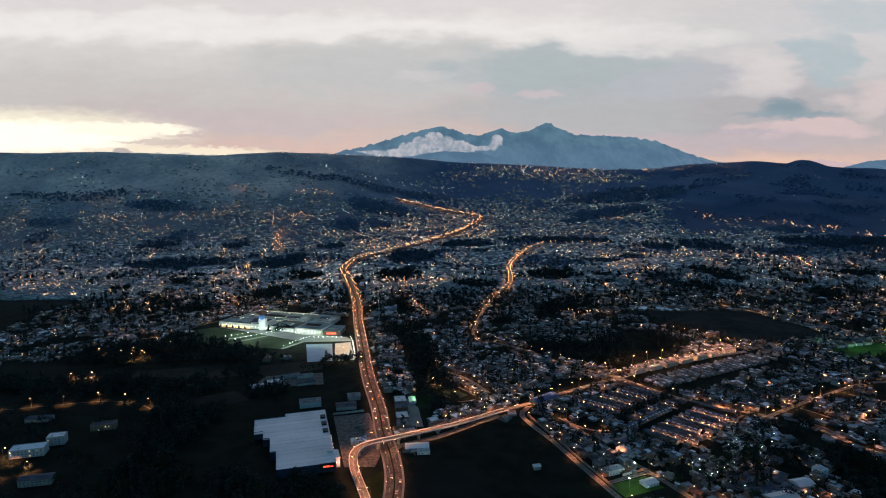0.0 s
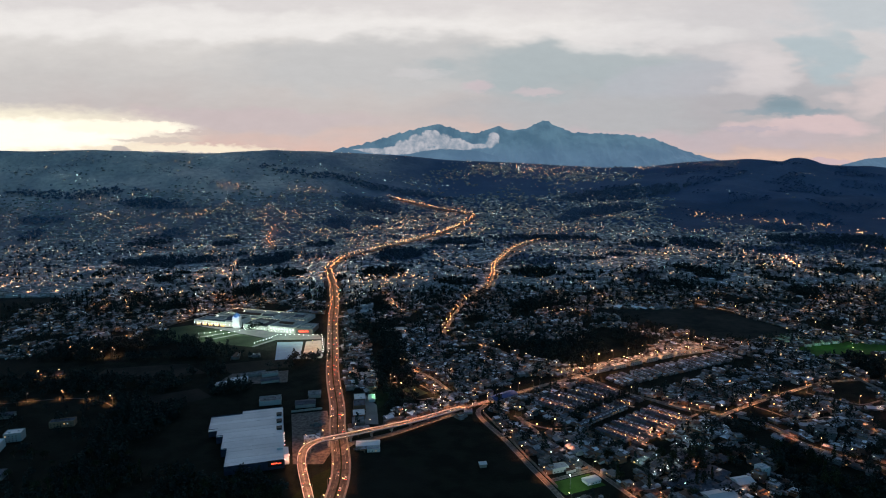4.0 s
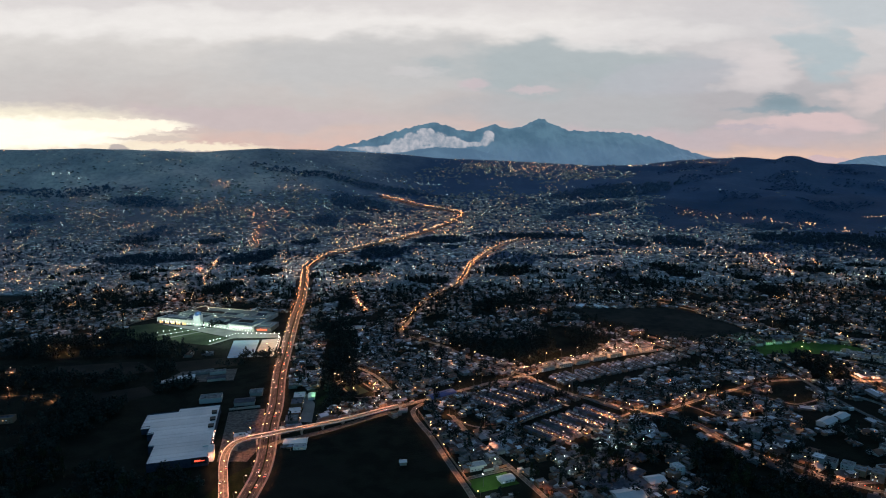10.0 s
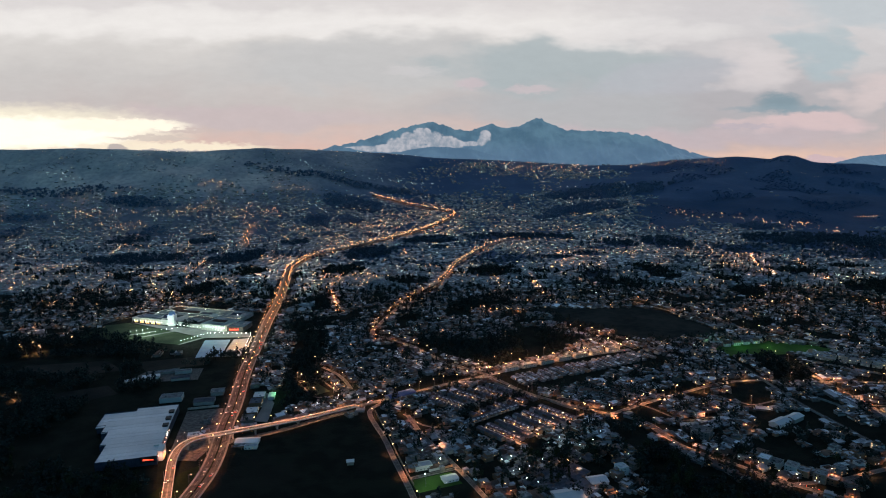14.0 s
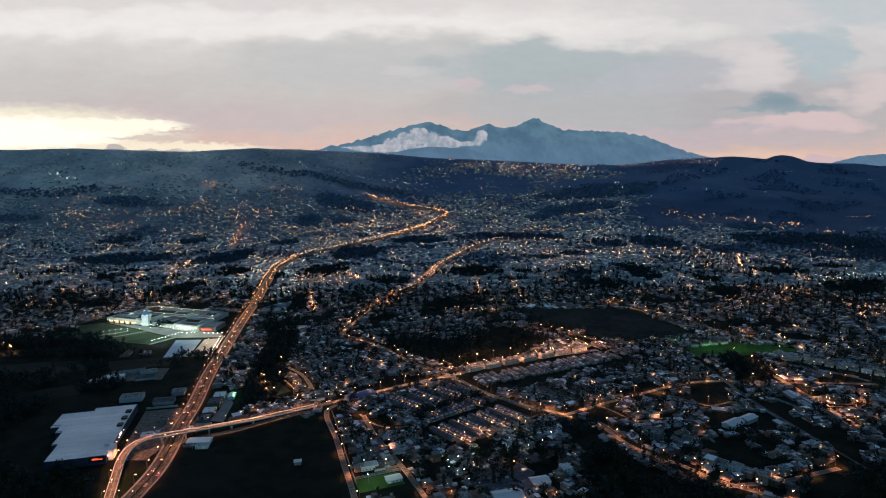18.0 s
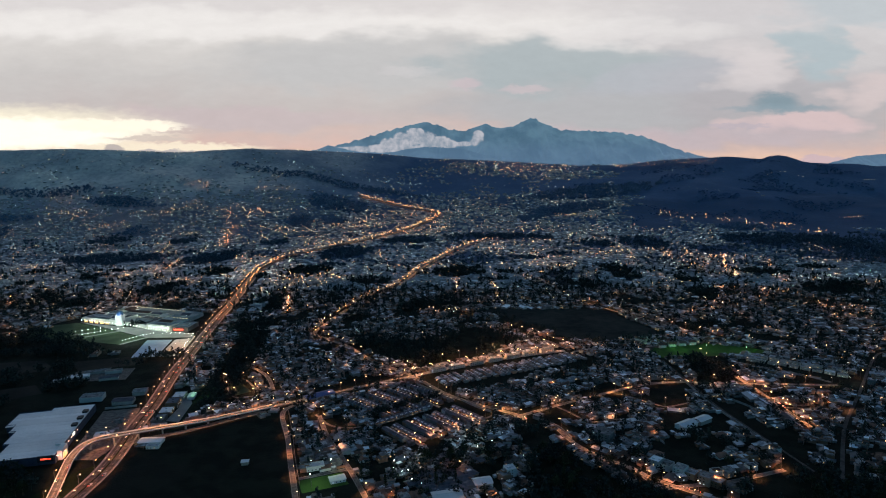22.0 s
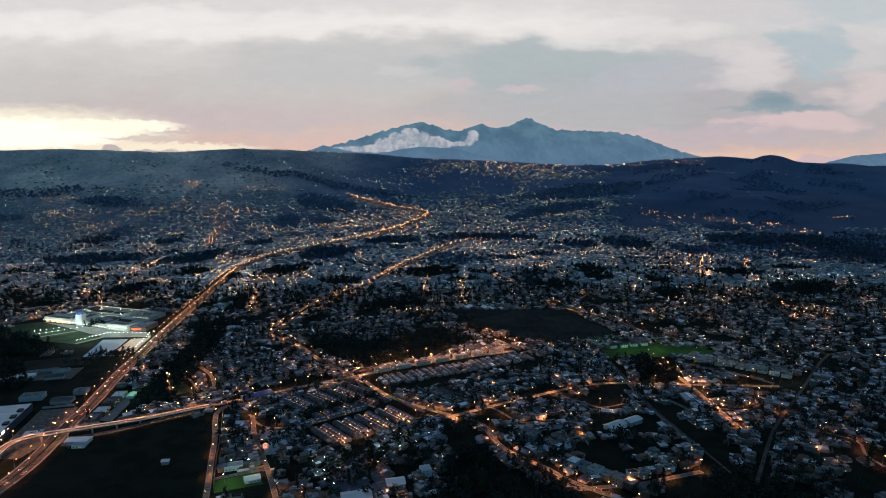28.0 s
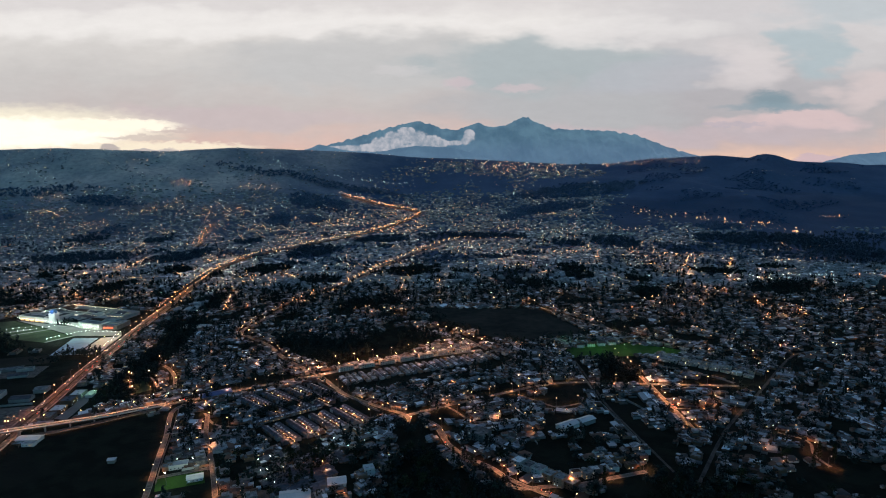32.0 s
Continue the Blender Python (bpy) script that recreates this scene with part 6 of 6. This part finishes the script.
for k, pts in enumerate(([(-502, 866), (-478, 882), (-470, 888)], [(-484, 851), (-462, 870), (-438, 891)], [(-408, 819), (-396, 838), (-383, 859)])):
    thing("path_mall", ribbon(path(pts, 5.0), 0, 4.5, 0.12).mesh("path_mall", M_PAVE), "paved walk lined with white lamps", "path", kind="structure")
court = slab("sports_court", [(-380, 838), (-345, 840), (-331, 767), (-362, 762)], M_BLUECOURT, "pale blue paved sports court with white lines", "court", 0.12)
lines = Shape()
for k in range(1, 6):
    x0, y0, x1, y1 = -380 + 3.0 * k, 838 - 12.6 * k, -345 + 2.4 * k, 840 - 12.2 * k
    ribbon([(Vector((x0, y0, 0)), Vector((1, 0, 0))), (Vector((x1, y1, 0)), Vector((1, 0, 0)))], 0, 0.5, 0.1, lines)
part("court_line", lines.mesh("court_line", M_LINE), court)
slab("market_yard", [(-341, 841), (-321, 847), (-303, 768), (-329, 766)], M_CONC, "paved yard glowing orange under lamps", "yard", 0.1)
s = Shape().box(-0.2, 0, 0, 0.2, 82, 2.4)
thing("yard_wall", s.mesh("yard_wall", M_WHITEWALL), "white boundary wall along the yard", "wall", kind="structure", m=pose(-302, 768, 0, 0, 0, 11))
LAMP_MALL = bpy.data.lights.new("mall_light", "POINT")
LAMP_MALL.energy, LAMP_MALL.color, LAMP_MALL.shadow_soft_size = 1000, (0.82, 1.0, 0.86), 0.3


LAMP_PATH = bpy.data.lights.new("path_light", "POINT")
LAMP_PATH.energy, LAMP_PATH.color, LAMP_PATH.shadow_soft_size = 4600, (0.75, 1.0, 0.82), 0.3


def row_of(p, q, n, lit_every=3, data=None):
    for i in range(n):
        f = i / (n - 1)
        x, y = p[0] + (q[0] - p[0]) * f, p[1] + (q[1] - p[1]) * f
        garden_lamp(x, y, False, lit=False, glass=GLOBE_MALL)
        if i % lit_every == 1:
            o = new("lamp_light", data or LAMP_MALL)
            o.location = (x, y, 6.5)


DOME_LIGHT = bpy.data.lights.new("dome_light", "POINT")
DOME_LIGHT.energy, DOME_LIGHT.color, DOME_LIGHT.shadow_soft_size = 1000, (0.12, 0.3, 1.0), 0.3
for x, y, z in ((-462, 908, 6), (-460, 911.5, 19.5), (-468, 913, 19.5)):
    o = new("lamp_light", LAMP_MALL if z < 10 else DOME_LIGHT)
    o.location = (x, y, z)
row_of((-500, 868), (-474, 885), 5, 2, LAMP_PATH)
row_of((-482, 853), (-441, 889), 8, 2, LAMP_PATH)
row_of((-406, 821), (-384, 857), 9, 2, LAMP_PATH)
row_of((-380, 858), (-322, 856), 10, 2, LAMP_PATH)
row_of((-532, 934), (-482, 917), 11, 2)
row_of((-478, 916), (-412, 890), 12, 2)
row_of((-405, 884), (-370, 872), 8, 2)
row_of((-319, 846), (-303, 770), 9, 3, LAMP_PATH)
YARD = bpy.data.lights.new("yard_light", "POINT")
YARD.energy, YARD.color, YARD.shadow_soft_size = 9000, (1.0, 0.42, 0.15), 0.4
for x, y in ((-330, 830), (-324, 806), (-318, 780)):
    garden_lamp(x, y, True, lit=False)
    o = new("lamp_light", YARD)
    o.location = (x, y, 8)

# lit eaves of the inner mall courts
for (x0, y0), (x1, y1), z in (((-520, 974), (-400, 939), 5.2), ((-392, 944), (-362, 936), 6.2), ((-438, 954), (-396, 937), 6.4), ((-499, 1024), (-386, 986), 5.2)):
    d = Vector((x1 - x0, y1 - y0, 0))
    for k in range(int(d.length // 6)):
        part("eaves_light", EAVES, mall, m=pose(x0 + d.x * k * 6 / d.length, y0 + d.y * k * 6 / d.length, z, 0, 0, math.degrees(math.atan2(d.y, d.x))))
# post lamps added on the roofs to brighten the mall
ROOF_FILL_POST = Shape().tube((0, 0, 0), (0, 0, 3.2), 0.08, 0.06, 6).mesh("roof_fill_lamp", M_STEEL)
ROOF_FILL_GLOBE = Shape().ball((0, 0, 3.5), 0.3, 5, 8).mesh("globe", M_BULBM, True)
LAMP_ROOF_FILL = bpy.data.lights.new("roof_fill_light", "POINT")
LAMP_ROOF_FILL.energy, LAMP_ROOF_FILL.color, LAMP_ROOF_FILL.shadow_soft_size = 3600, (0.85, 1.0, 0.8), 0.3
for x, y in ((-498, 985), (-478, 1000), (-455, 962), (-440, 990), (-415, 978), (-418, 953), (-505, 962), (-372, 948)):
    z = 6.5 if x > -390 else 8 if x < -500 else 5.5
    part("globe", ROOF_FILL_GLOBE, part("roof_fill_lamp", ROOF_FILL_POST, mall, m=pose(x, y, z)), "added glowing white globe that brightens the mall roofs")
    o = new("lamp_light", LAMP_ROOF_FILL)
    o.location = (x, y, 0.78 * (z + 4.6))
# roofs, lanterns and skylights on the mall
for k, (x, y, w, d, z, turn) in enumerate(((-505, 950, 34, 9, 8, -18), (-460, 980, 40, 12, 5.5, -17), (-425, 968, 26, 12, 5.5, -17), (-430, 925, 22, 16, 7, -22), (-382, 905, 24, 12, 11, -18), (-375, 958, 16, 16, 6.5, -15), (-352, 897, 14, 10, 8, -8), (-490, 995, 20, 22, 5.5, 72), (-475, 938, 10, 22, 10, -15), (-408, 955, 12, 20, 5.5, -17), (-515, 962, 14, 10, 8, -18))):
    s = Shape()
    s.box(-w / 2, -d / 2, 0, w / 2, d / 2, 1.6)
    s.face(((-w / 2 - 0.5, -d / 2 - 0.5, 1.6), (w / 2 + 0.5, -d / 2 - 0.5, 1.6), (w / 2 + 0.5, 0, 1.6 + d * 0.2), (-w / 2 - 0.5, 0, 1.6 + d * 0.2)), 1)
    s.face(((w / 2 + 0.5, d / 2 + 0.5, 1.6), (-w / 2 - 0.5, d / 2 + 0.5, 1.6), (-w / 2 - 0.5, 0, 1.6 + d * 0.2), (w / 2 + 0.5, 0, 1.6 + d * 0.2)), 1)
    part("roof_lantern", s.mesh("roof_lantern", [M_CREAM, (M_MALLROOF, M_TILE, M_ROWROOF)[k % 3]]), mall, m=pose(x, y, z, 0, 0, turn))
for k in range(8):
    part("balustrade", Shape().box(0, 0, 0, 13, 0.3, 0.9).mesh("balustrade", M_WHITEWALL), mall, m=pose(-534 + 12.9 * k, 941 - 4.4 * k, 8.8 if k < 4 else 7.8, 0, 0, -19))

# ---------------------------------------------------------------- trees
def tree_shapes(seed, h, spread, leaves, size, narrow=False):
    r = random.Random(seed)
    trunk = Shape().tube((0, 0, -0.3), (0.1, 0.05, h * 0.45), h * 0.028, h * 0.017, 7)
    crown = Shape()
    tips = []
    for i in range(6):
        a = i * 1.05 + r.uniform(-0.3, 0.3)
        z0 = h * r.uniform(0.28, 0.45)
        tip = Vector((math.cos(a) * spread * r.uniform(0.4, 0.75), math.sin(a) * spread * r.uniform(0.4, 0.75), h * r.uniform(0.5, 0.85)))
        trunk.tube((0.05, 0.02, z0), tip, h * 0.012, h * 0.004, 5)
        tips.append(tip)
    tips.append(Vector((0, 0, h * 0.9)))
    for i in range(leaves):
        c = r.choice(tips)
        p = Vector((r.gauss(0, 1), r.gauss(0, 1), r.gauss(0, 0.8))) * (spread * 0.27)
        p = c + p
        if narrow:
            p = Vector((r.gauss(0, 0.35) * spread, r.gauss(0, 0.35) * spread, r.uniform(0.15, 1) * h))
            k = 1.1 - p.z / h * 0.8
            p.x, p.y = p.x * k, p.y * k
        n = Vector((r.gauss(0, 1), r.gauss(0, 1), r.gauss(0.5, 1))).normalized()
        a = n.orthogonal().normalized() * size * r.uniform(0.6, 1.2)
        b = n.cross(a).normalized() * size * r.uniform(0.5, 1.0)
        crown.face((p - a, p - b * 0.8, p + a * 0.9, p + b))
    return trunk, crown


TREES = []
for seed, h, sp, lv, sz, narrow, label in ((1, 9, 3.6, 240, 0.55, False, "broad leafy tree with a dark uneven crown"), (2, 12, 4.4, 300, 0.6, False, "tall leafy tree with a dark spreading crown"),
                                           (3, 7, 3.0, 200, 0.5, False, "small leafy garden tree"), (4, 15, 3.2, 280, 0.6, True, "tall slender dark tree")):
    trunk, crown = tree_shapes(seed, h, sp, lv, sz, narrow)
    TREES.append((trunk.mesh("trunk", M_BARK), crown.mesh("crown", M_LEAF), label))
rt = random.Random(41)


def tree(x, y, which, k=1.0):
    _, _, label = TREES[which]
    a = empty("tree", pose(x, y, height(x, y), 0, 0, rt.uniform(0, 360)) @ Matrix.Scale(k, 4), label, "tree", "trees of the valley")
    part("trunk", TREES[which][0], a)
    part("crown", TREES[which][1], a)


far_trees = []
for seed, h, sp in ((5, 9, 4.4), (6, 12, 5.0), (7, 14, 3.6), (8, 8, 4.0)):
    trunk, crown = tree_shapes(seed, h, sp, 46, 1.25, seed == 7)
    bole = Shape().tube((0, 0, -1), (0, 0, h * 0.6), 0.3, 0.12, 4)
    crown.add(bole, Matrix())
    far_trees.append(crown)
light_trees = []
for seed, h, sp in ((15, 10, 4.8), (16, 13, 5.4), (17, 11, 4.4)):
    trunk, crown = tree_shapes(seed, h, sp, 20, 2.1)
    crown.add(Shape().tube((0, 0, -1), (0, 0, h * 0.6), 0.3, 0.12, 3), Matrix())
    light_trees.append(crown)
tree_mass, hill_mass, haze_mass = Shape(), Shape(), Shape()
sites = []
for z in WOODS:
    xs, ys_ = [p[0] for p in z], [p[1] for p in z]
    area = (max(xs) - min(xs)) * (max(ys_) - min(ys_))
    for i in range(int(area / 42)):
        x, y = rt.uniform(min(xs), max(xs)), rt.uniform(min(ys_), max(ys_))
        if inside(x, y, z) and clear_of_roads(x, y, -1) and noise.noise((x / 45, y / 45, 6)) > -0.25:
            if not inside(x, y, [(-345, 470), (-262, 476), (-295, 640), (-395, 640), (-390, 560)]):
                sites.append((x, y))
for x, y in gardens:
    if clear_of_roads(x, y, -1) and not any(inside(x, y, z) for z in OPEN + BLOCKS):
        sites.append((x, y))
for i in range(160):
    sites.append((rt.uniform(-640, -420), rt.uniform(425, 700)))
for i in range(40):
    k = rt.random()
    sites.append((-26 + 62 * k + rt.uniform(-3, 3), 575 + 49 * k + rt.uniform(-2, 2)))
for i in range(30):
    k = rt.random()
    sites.append((100 + 90 * k + rt.gauss(0, 14), 960 - 95 * k + rt.gauss(0, 10)))
for i in range(26):
    sites.append((rt.uniform(-345, -290), rt.uniform(755, 768)))
for i in range(16):
    sites.append((rt.uniform(-452, -418), 909 - 0.3 * i + rt.uniform(-2, 2)))
for i in range(34):
    k, j = rt.random(), rt.random()
    sites.append((5 + 78 * k + 26 * j, 478 + 50 * k - 36 * j))
FIELDS = [[(-412, 668), (-404, 718), (-330, 726), (-322, 678)], [(-560, 735), (-470, 752), (-430, 715), (-500, 690), (-560, 700)], [(-470, 640), (-420, 665), (-395, 640), (-440, 605)], [(-430, 745), (-350, 770), (-335, 735), (-400, 712)]]
sites = [(x, y) for x, y in sites if not any(inside(x, y, z) for z in FIELDS)]
sites.sort(key=lambda p: p[1])
for i, (x, y) in enumerate(sites):
    if i % 3 == 0 and i < 690:
        tree(x, y, rt.choice((0, 0, 1, 2, 2, 3)), rt.uniform(0.75, 1.2))
    else:
        tree_mass.add(rt.choice(far_trees), pose(x, y, height(x, y), 0, 0, rt.uniform(0, 360)) @ Matrix.Scale(rt.uniform(0.65, 1.15), 4))
for a, b, c, d in GROVES:
    for i in range(int(c * d / (30 if b < 1300 else 36 if b < 2180 else 20))):
        t, q = rt.uniform(0, 6.283), math.sqrt(rt.random())
        x, y = a + math.cos(t) * q * c * 1.25, b + math.sin(t) * q * d * 1.2
        if y > 900 and not grove(x, y):
            continue
        if clear_of_roads(x, y, 0) and not any(inside(x, y, z) for z in OPEN):
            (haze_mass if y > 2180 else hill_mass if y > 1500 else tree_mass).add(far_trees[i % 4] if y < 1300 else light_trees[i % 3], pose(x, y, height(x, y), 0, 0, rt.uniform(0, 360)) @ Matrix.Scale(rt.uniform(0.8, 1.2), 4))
n_tree, tries = 0, 0
while n_tree < 3600 and tries < 60000:
    tries += 1
    u = rt.uniform(-0.86, 0.80)
    y = 1000 + 2500 * rt.random()
    x = -35 + u * y
    if y > crest(u)[0] + 20:
        continue
    if rt.random() < town(x, y) * (0.98 if y < 2300 else 0.6) or not clear_of_roads(x, y, 2):
        continue
    if y < 1200 and any(inside(x, y, z) for z in OPEN):
        continue
    if y > 2050 or height(x, y) > 25:
        continue
    n_tree += 1
    (hill_mass if height(x, y) > 30 or y > 1500 else tree_mass).add(far_trees[n_tree % 4], pose(x, y, height(x, y), 0, 0, rt.uniform(0, 360)) @ Matrix.Scale(rt.uniform(0.8, 1.3) * (1.0 if y < 2000 else 1.25), 4))
for i in range(1500):
    u = -0.85 + 1.62 * i / 1500
    far, top = crest(u)
    y = far - 10 - abs(rt.gauss(0, 60))
    x = -35 + u * y
    haze_mass.add(far_trees[i % 4], pose(x, y, height(x, y), 0, 0, rt.uniform(0, 360)) @ Matrix.Scale(rt.uniform(0.25, 0.45), 4))

# scrub and forest on the slopes, in haze-tinted colours
east_mass, west_mass = Shape(), Shape()
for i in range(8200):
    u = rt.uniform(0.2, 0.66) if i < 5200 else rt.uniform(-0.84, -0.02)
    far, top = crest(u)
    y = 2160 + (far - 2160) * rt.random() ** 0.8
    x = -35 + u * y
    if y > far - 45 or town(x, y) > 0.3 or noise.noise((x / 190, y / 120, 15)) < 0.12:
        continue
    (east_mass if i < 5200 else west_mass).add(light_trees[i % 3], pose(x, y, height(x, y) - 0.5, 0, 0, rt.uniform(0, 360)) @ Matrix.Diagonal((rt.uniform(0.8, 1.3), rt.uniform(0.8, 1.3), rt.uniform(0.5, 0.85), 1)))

# ---------------------------------------------------------------- cars
car_body = Shape().box(-2.1, -0.85, 0.35, 2.1, 0.85, 0.85)
car_body.face(((-1.5, -0.75, 0.85), (-1.0, -0.65, 1.42), (0.5, -0.65, 1.42), (1.2, -0.75, 0.85)))
car_body.face(((1.2, 0.75, 0.85), (0.5, 0.65, 1.42), (-1.0, 0.65, 1.42), (-1.5, 0.75, 0.85)))
car_body.face(((-1.0, -0.65, 1.42), (-1.0, 0.65, 1.42), (0.5, 0.65, 1.42), (0.5, -0.65, 1.42)))
CAR_BODY = car_body.mesh("body", M_CAR)
cs = Shape()
cs.face(((1.2, -0.75, 0.85), (0.5, -0.65, 1.42), (0.5, 0.65, 1.42), (1.2, 0.75, 0.85)))
CAR_FRONT = cs.mesh("windscreen", M_GLASS)
cs = Shape()
cs.face(((-1.5, 0.75, 0.85), (-1.0, 0.65, 1.42), (-1.0, -0.65, 1.42), (-1.5, -0.75, 0.85)))
CAR_REAR = cs.mesh("rear_window", M_GLASS)
CAR_WHEEL = Shape().tube((0, -0.1, 0), (0, 0.1, 0), 0.32, 0.32, 10).mesh("wheel", M_TYRE)
CAR_LIGHT = Shape().ball((0, 0, 0), 0.2, 4, 6).mesh("headlight", M_HEAD)
CAR_TAIL = Shape().ball((0, 0, 0), 0.22, 4, 6).mesh("tail_light", M_TAIL)


def car(x, y, z, turn):
    a = empty("car", pose(x, y, z, 0, 0, turn), "car standing on the road with its lights on", "car", "cars on the roads")
    part("body", CAR_BODY, a)
    part("windscreen", CAR_FRONT, a)
    part("rear_window", CAR_REAR, a)
    for sx in (-1.3, 1.3):
        for sy in (-0.82, 0.82):
            part("wheel", CAR_WHEEL, a, m=pose(sx, sy, 0.32))
    for sy in (-0.6, 0.6):
        part("headlight", CAR_LIGHT, a, m=pose(2.1, sy, 0.68))
        part("tail_light", CAR_TAIL, a, m=pose(-2.1, sy, 0.7))


rk = random.Random(51)
for i in range(42):
    q, d = line_avenue[rk.randint(2, 70)]
    side = rk.choice((-1, 1))
    r = Vector((d.y, -d.x, 0))
    w = q + r * side * rk.choice((2.1, 4.7))
    car(w.x, w.y, lift(w.x, w.y) + 0.02, math.degrees(math.atan2(d.y, d.x)) + (0 if side > 0 else 180))
for line, zs in ((line_deck, 5), (R_TWO, 3), (R_E, 2), (R_F, 4), (R_G, 3), (R_J, 3), (R_STRIP, 3)):
    for i in range(zs):
        q, d = line[rk.randint(1, min(len(line) - 2, 60))]
        side = rk.choice((-1, 1))
        w = q + Vector((d.y, -d.x, 0)) * side * 2.2
        car(w.x, w.y, q.z + 0.02 if line is line_deck else lift(w.x, w.y) + 0.02, math.degrees(math.atan2(d.y, d.x)) + (0 if side > 0 else 180))

# long boundary walls
for k, pts in enumerate(([(60, 621), (75, 603), (94, 586)], [(12, 664), (30, 645), (52, 622)], [(299, 742), (306, 660), (310, 605), (326, 520)], [(356, 660), (367, 610), (372, 552)], [(-110, 590), (-90, 533), (-76, 490), (-60, 445)],
                         [(205, 626), (225, 600), (240, 580)], [(320, 640), (345, 600), (352, 560)], [(-300, 596), (-270, 604)], [(130, 575), (150, 556), (160, 530)], [(385, 735), (420, 706), (455, 678)], [(25, 500), (45, 480), (60, 462)])):
    wl = path(pts, 5.0)
    for q, d in wl:
        q.z = 2.1
    thing("wall_boundary", ribbon(wl, 0, 0.3, 0, thick=2.3, level=True).mesh("wall_boundary", M_CONC if k % 2 else M_WALL), "long rendered boundary wall beside a street", "wall", kind="structure")

# garden walls between the plots
plot_walls = Shape()
one_wall = Shape().box(-4.6, -0.1, -0.2, 4.6, 0.1, 2.0)
one_wall.box(4.5, -0.1, -0.2, 4.7, 7.5, 2.0)
for x, y in spots:
    if rk.random() < 0.6:
        plot_walls.add(one_wall, pose(x + rk.uniform(-1, 1), y - 4.6, height(x, y), 0, 0, along_road(x, y) + rk.choice((0, 90))))
thing("garden_walls", plot_walls.mesh("garden_walls", M_WALLS), "rendered boundary walls between the house plots", "walls", kind="stuff")

# lamps among the nearer houses
near_sparks = [Shape(), Shape()]
for x, y in spots:
    r = rk.random()
    if r < 0.12:
        near_sparks[0 if r < 0.05 else 1].ball((x + rk.uniform(-4, 4), y - rk.uniform(4, 5.5), height(x, y) + rk.uniform(2.6, 4.5)), rk.uniform(0.22, 0.4), 3, 6)
LAMP_HOUSE = bpy.data.lights.new("porch_light", "POINT")
LAMP_HOUSE.energy, LAMP_HOUSE.color, LAMP_HOUSE.shadow_soft_size = 750, (1.0, 0.40, 0.18), 0.3
k = 0
for x, y in spots:
    if rk.random() < 0.06 and y < 1080:
        px, py = x + 3, y - 5
        o = new("lamp_light", LAMP_HOUSE)
        o.location = (px, py, 4.2)
        near_sparks[0].ball((px, py, 4.6), 0.36, 3, 6)

# ---------------------------------------------------------------- masses
thing("far_street_lamps", far_lamps.mesh("far_street_lamps", M_FARR), "distant orange street lamps along the main roads", "street lamp", kind="stuff")
thing("town_lamps", far_orange.mesh("town_lamps", M_FARO), "countless small orange lights of a distant town", "town lights", kind="stuff")
thing("town_lamps", far_white.mesh("town_lamps", M_FARW), "countless small white lights of a distant town", "town lights", kind="stuff")
thing("town_lamps", far_pale.mesh("town_lamps", M_FARP), "rows of pale yellow lamps along roads on the hill rims", "town lights", kind="stuff")
thing("town_lamps", far_green.mesh("town_lamps", M_FARG), "scattered small greenish lights of a distant town", "town lights", kind="stuff")
thing("porch_lamps", near_sparks[0].mesh("porch_lamps", M_FARO), "small orange lamps at house doors and gates", "porch lamps", kind="stuff")
thing("porch_lamps", near_sparks[1].mesh("porch_lamps", M_FARW), "small white lamps at house doors and gates", "porch lamps", kind="stuff")
thing("suburb_yards", yard_mass.mesh("suburb_yards", M_YARD), "paved and planted yards round the suburban houses", "yards", kind="stuff")
thing("suburb_houses", house_mass.mesh("suburb_houses", [M_WALLS, M_ROOFS]), "crowded low suburban houses with grey and brown roofs", "houses", kind="stuff")
g = Nodes("some_windows_lit")
rnd = g.n("ShaderNodeNewGeometry").outputs["Random Per Island"]
g.p.inputs["Base Color"].default_value = (0.02, 0.025, 0.03, 1)
g.p.inputs["Roughness"].default_value = 0.1
g.p.inputs["Emission Color"].default_value = (1.0, 0.62, 0.3, 1)
g.put(g.p.inputs["Emission Strength"], g.math("MULTIPLY", g.math("GREATER_THAN", rnd, 0.8), 1.8))
g.m.cycles.emission_sampling = "NONE"
thing("suburb_windows", lit_mass.mesh("suburb_windows", g.m), "small windows of suburban houses, a few of them lit", "windows", kind="stuff")
thing("town_houses", far_mass.mesh("town_houses", [M_FARWALL, M_FARROOF]), "thousands of small houses of a distant town, haze put into their colours", "houses", kind="stuff")
thing("hill_woods", hill_mass.mesh("hill_woods", M_HILLWOOD), "woods towards the far hills, tinted blue-green for haze", "trees", kind="stuff")
thing("hazy_woods", haze_mass.mesh("hazy_woods", M_HAZEWOOD), "woods between the far hamlets, blue-green haze put into their colour", "trees", kind="stuff")
thing("eastern_forest", east_mass.mesh("eastern_forest", M_HILLEAST), "dark forest on the eastern hill, tinted blue for haze", "trees", kind="stuff")
thing("western_scrub", west_mass.mesh("western_scrub", M_HILLWEST), "scrub and scattered trees on the western slopes, paled as if by haze", "trees", kind="stuff")
thing("woods", tree_mass.mesh("woods", M_LEAVES), "dark woods and scattered trees of the valley and hills", "trees", kind="stuff")
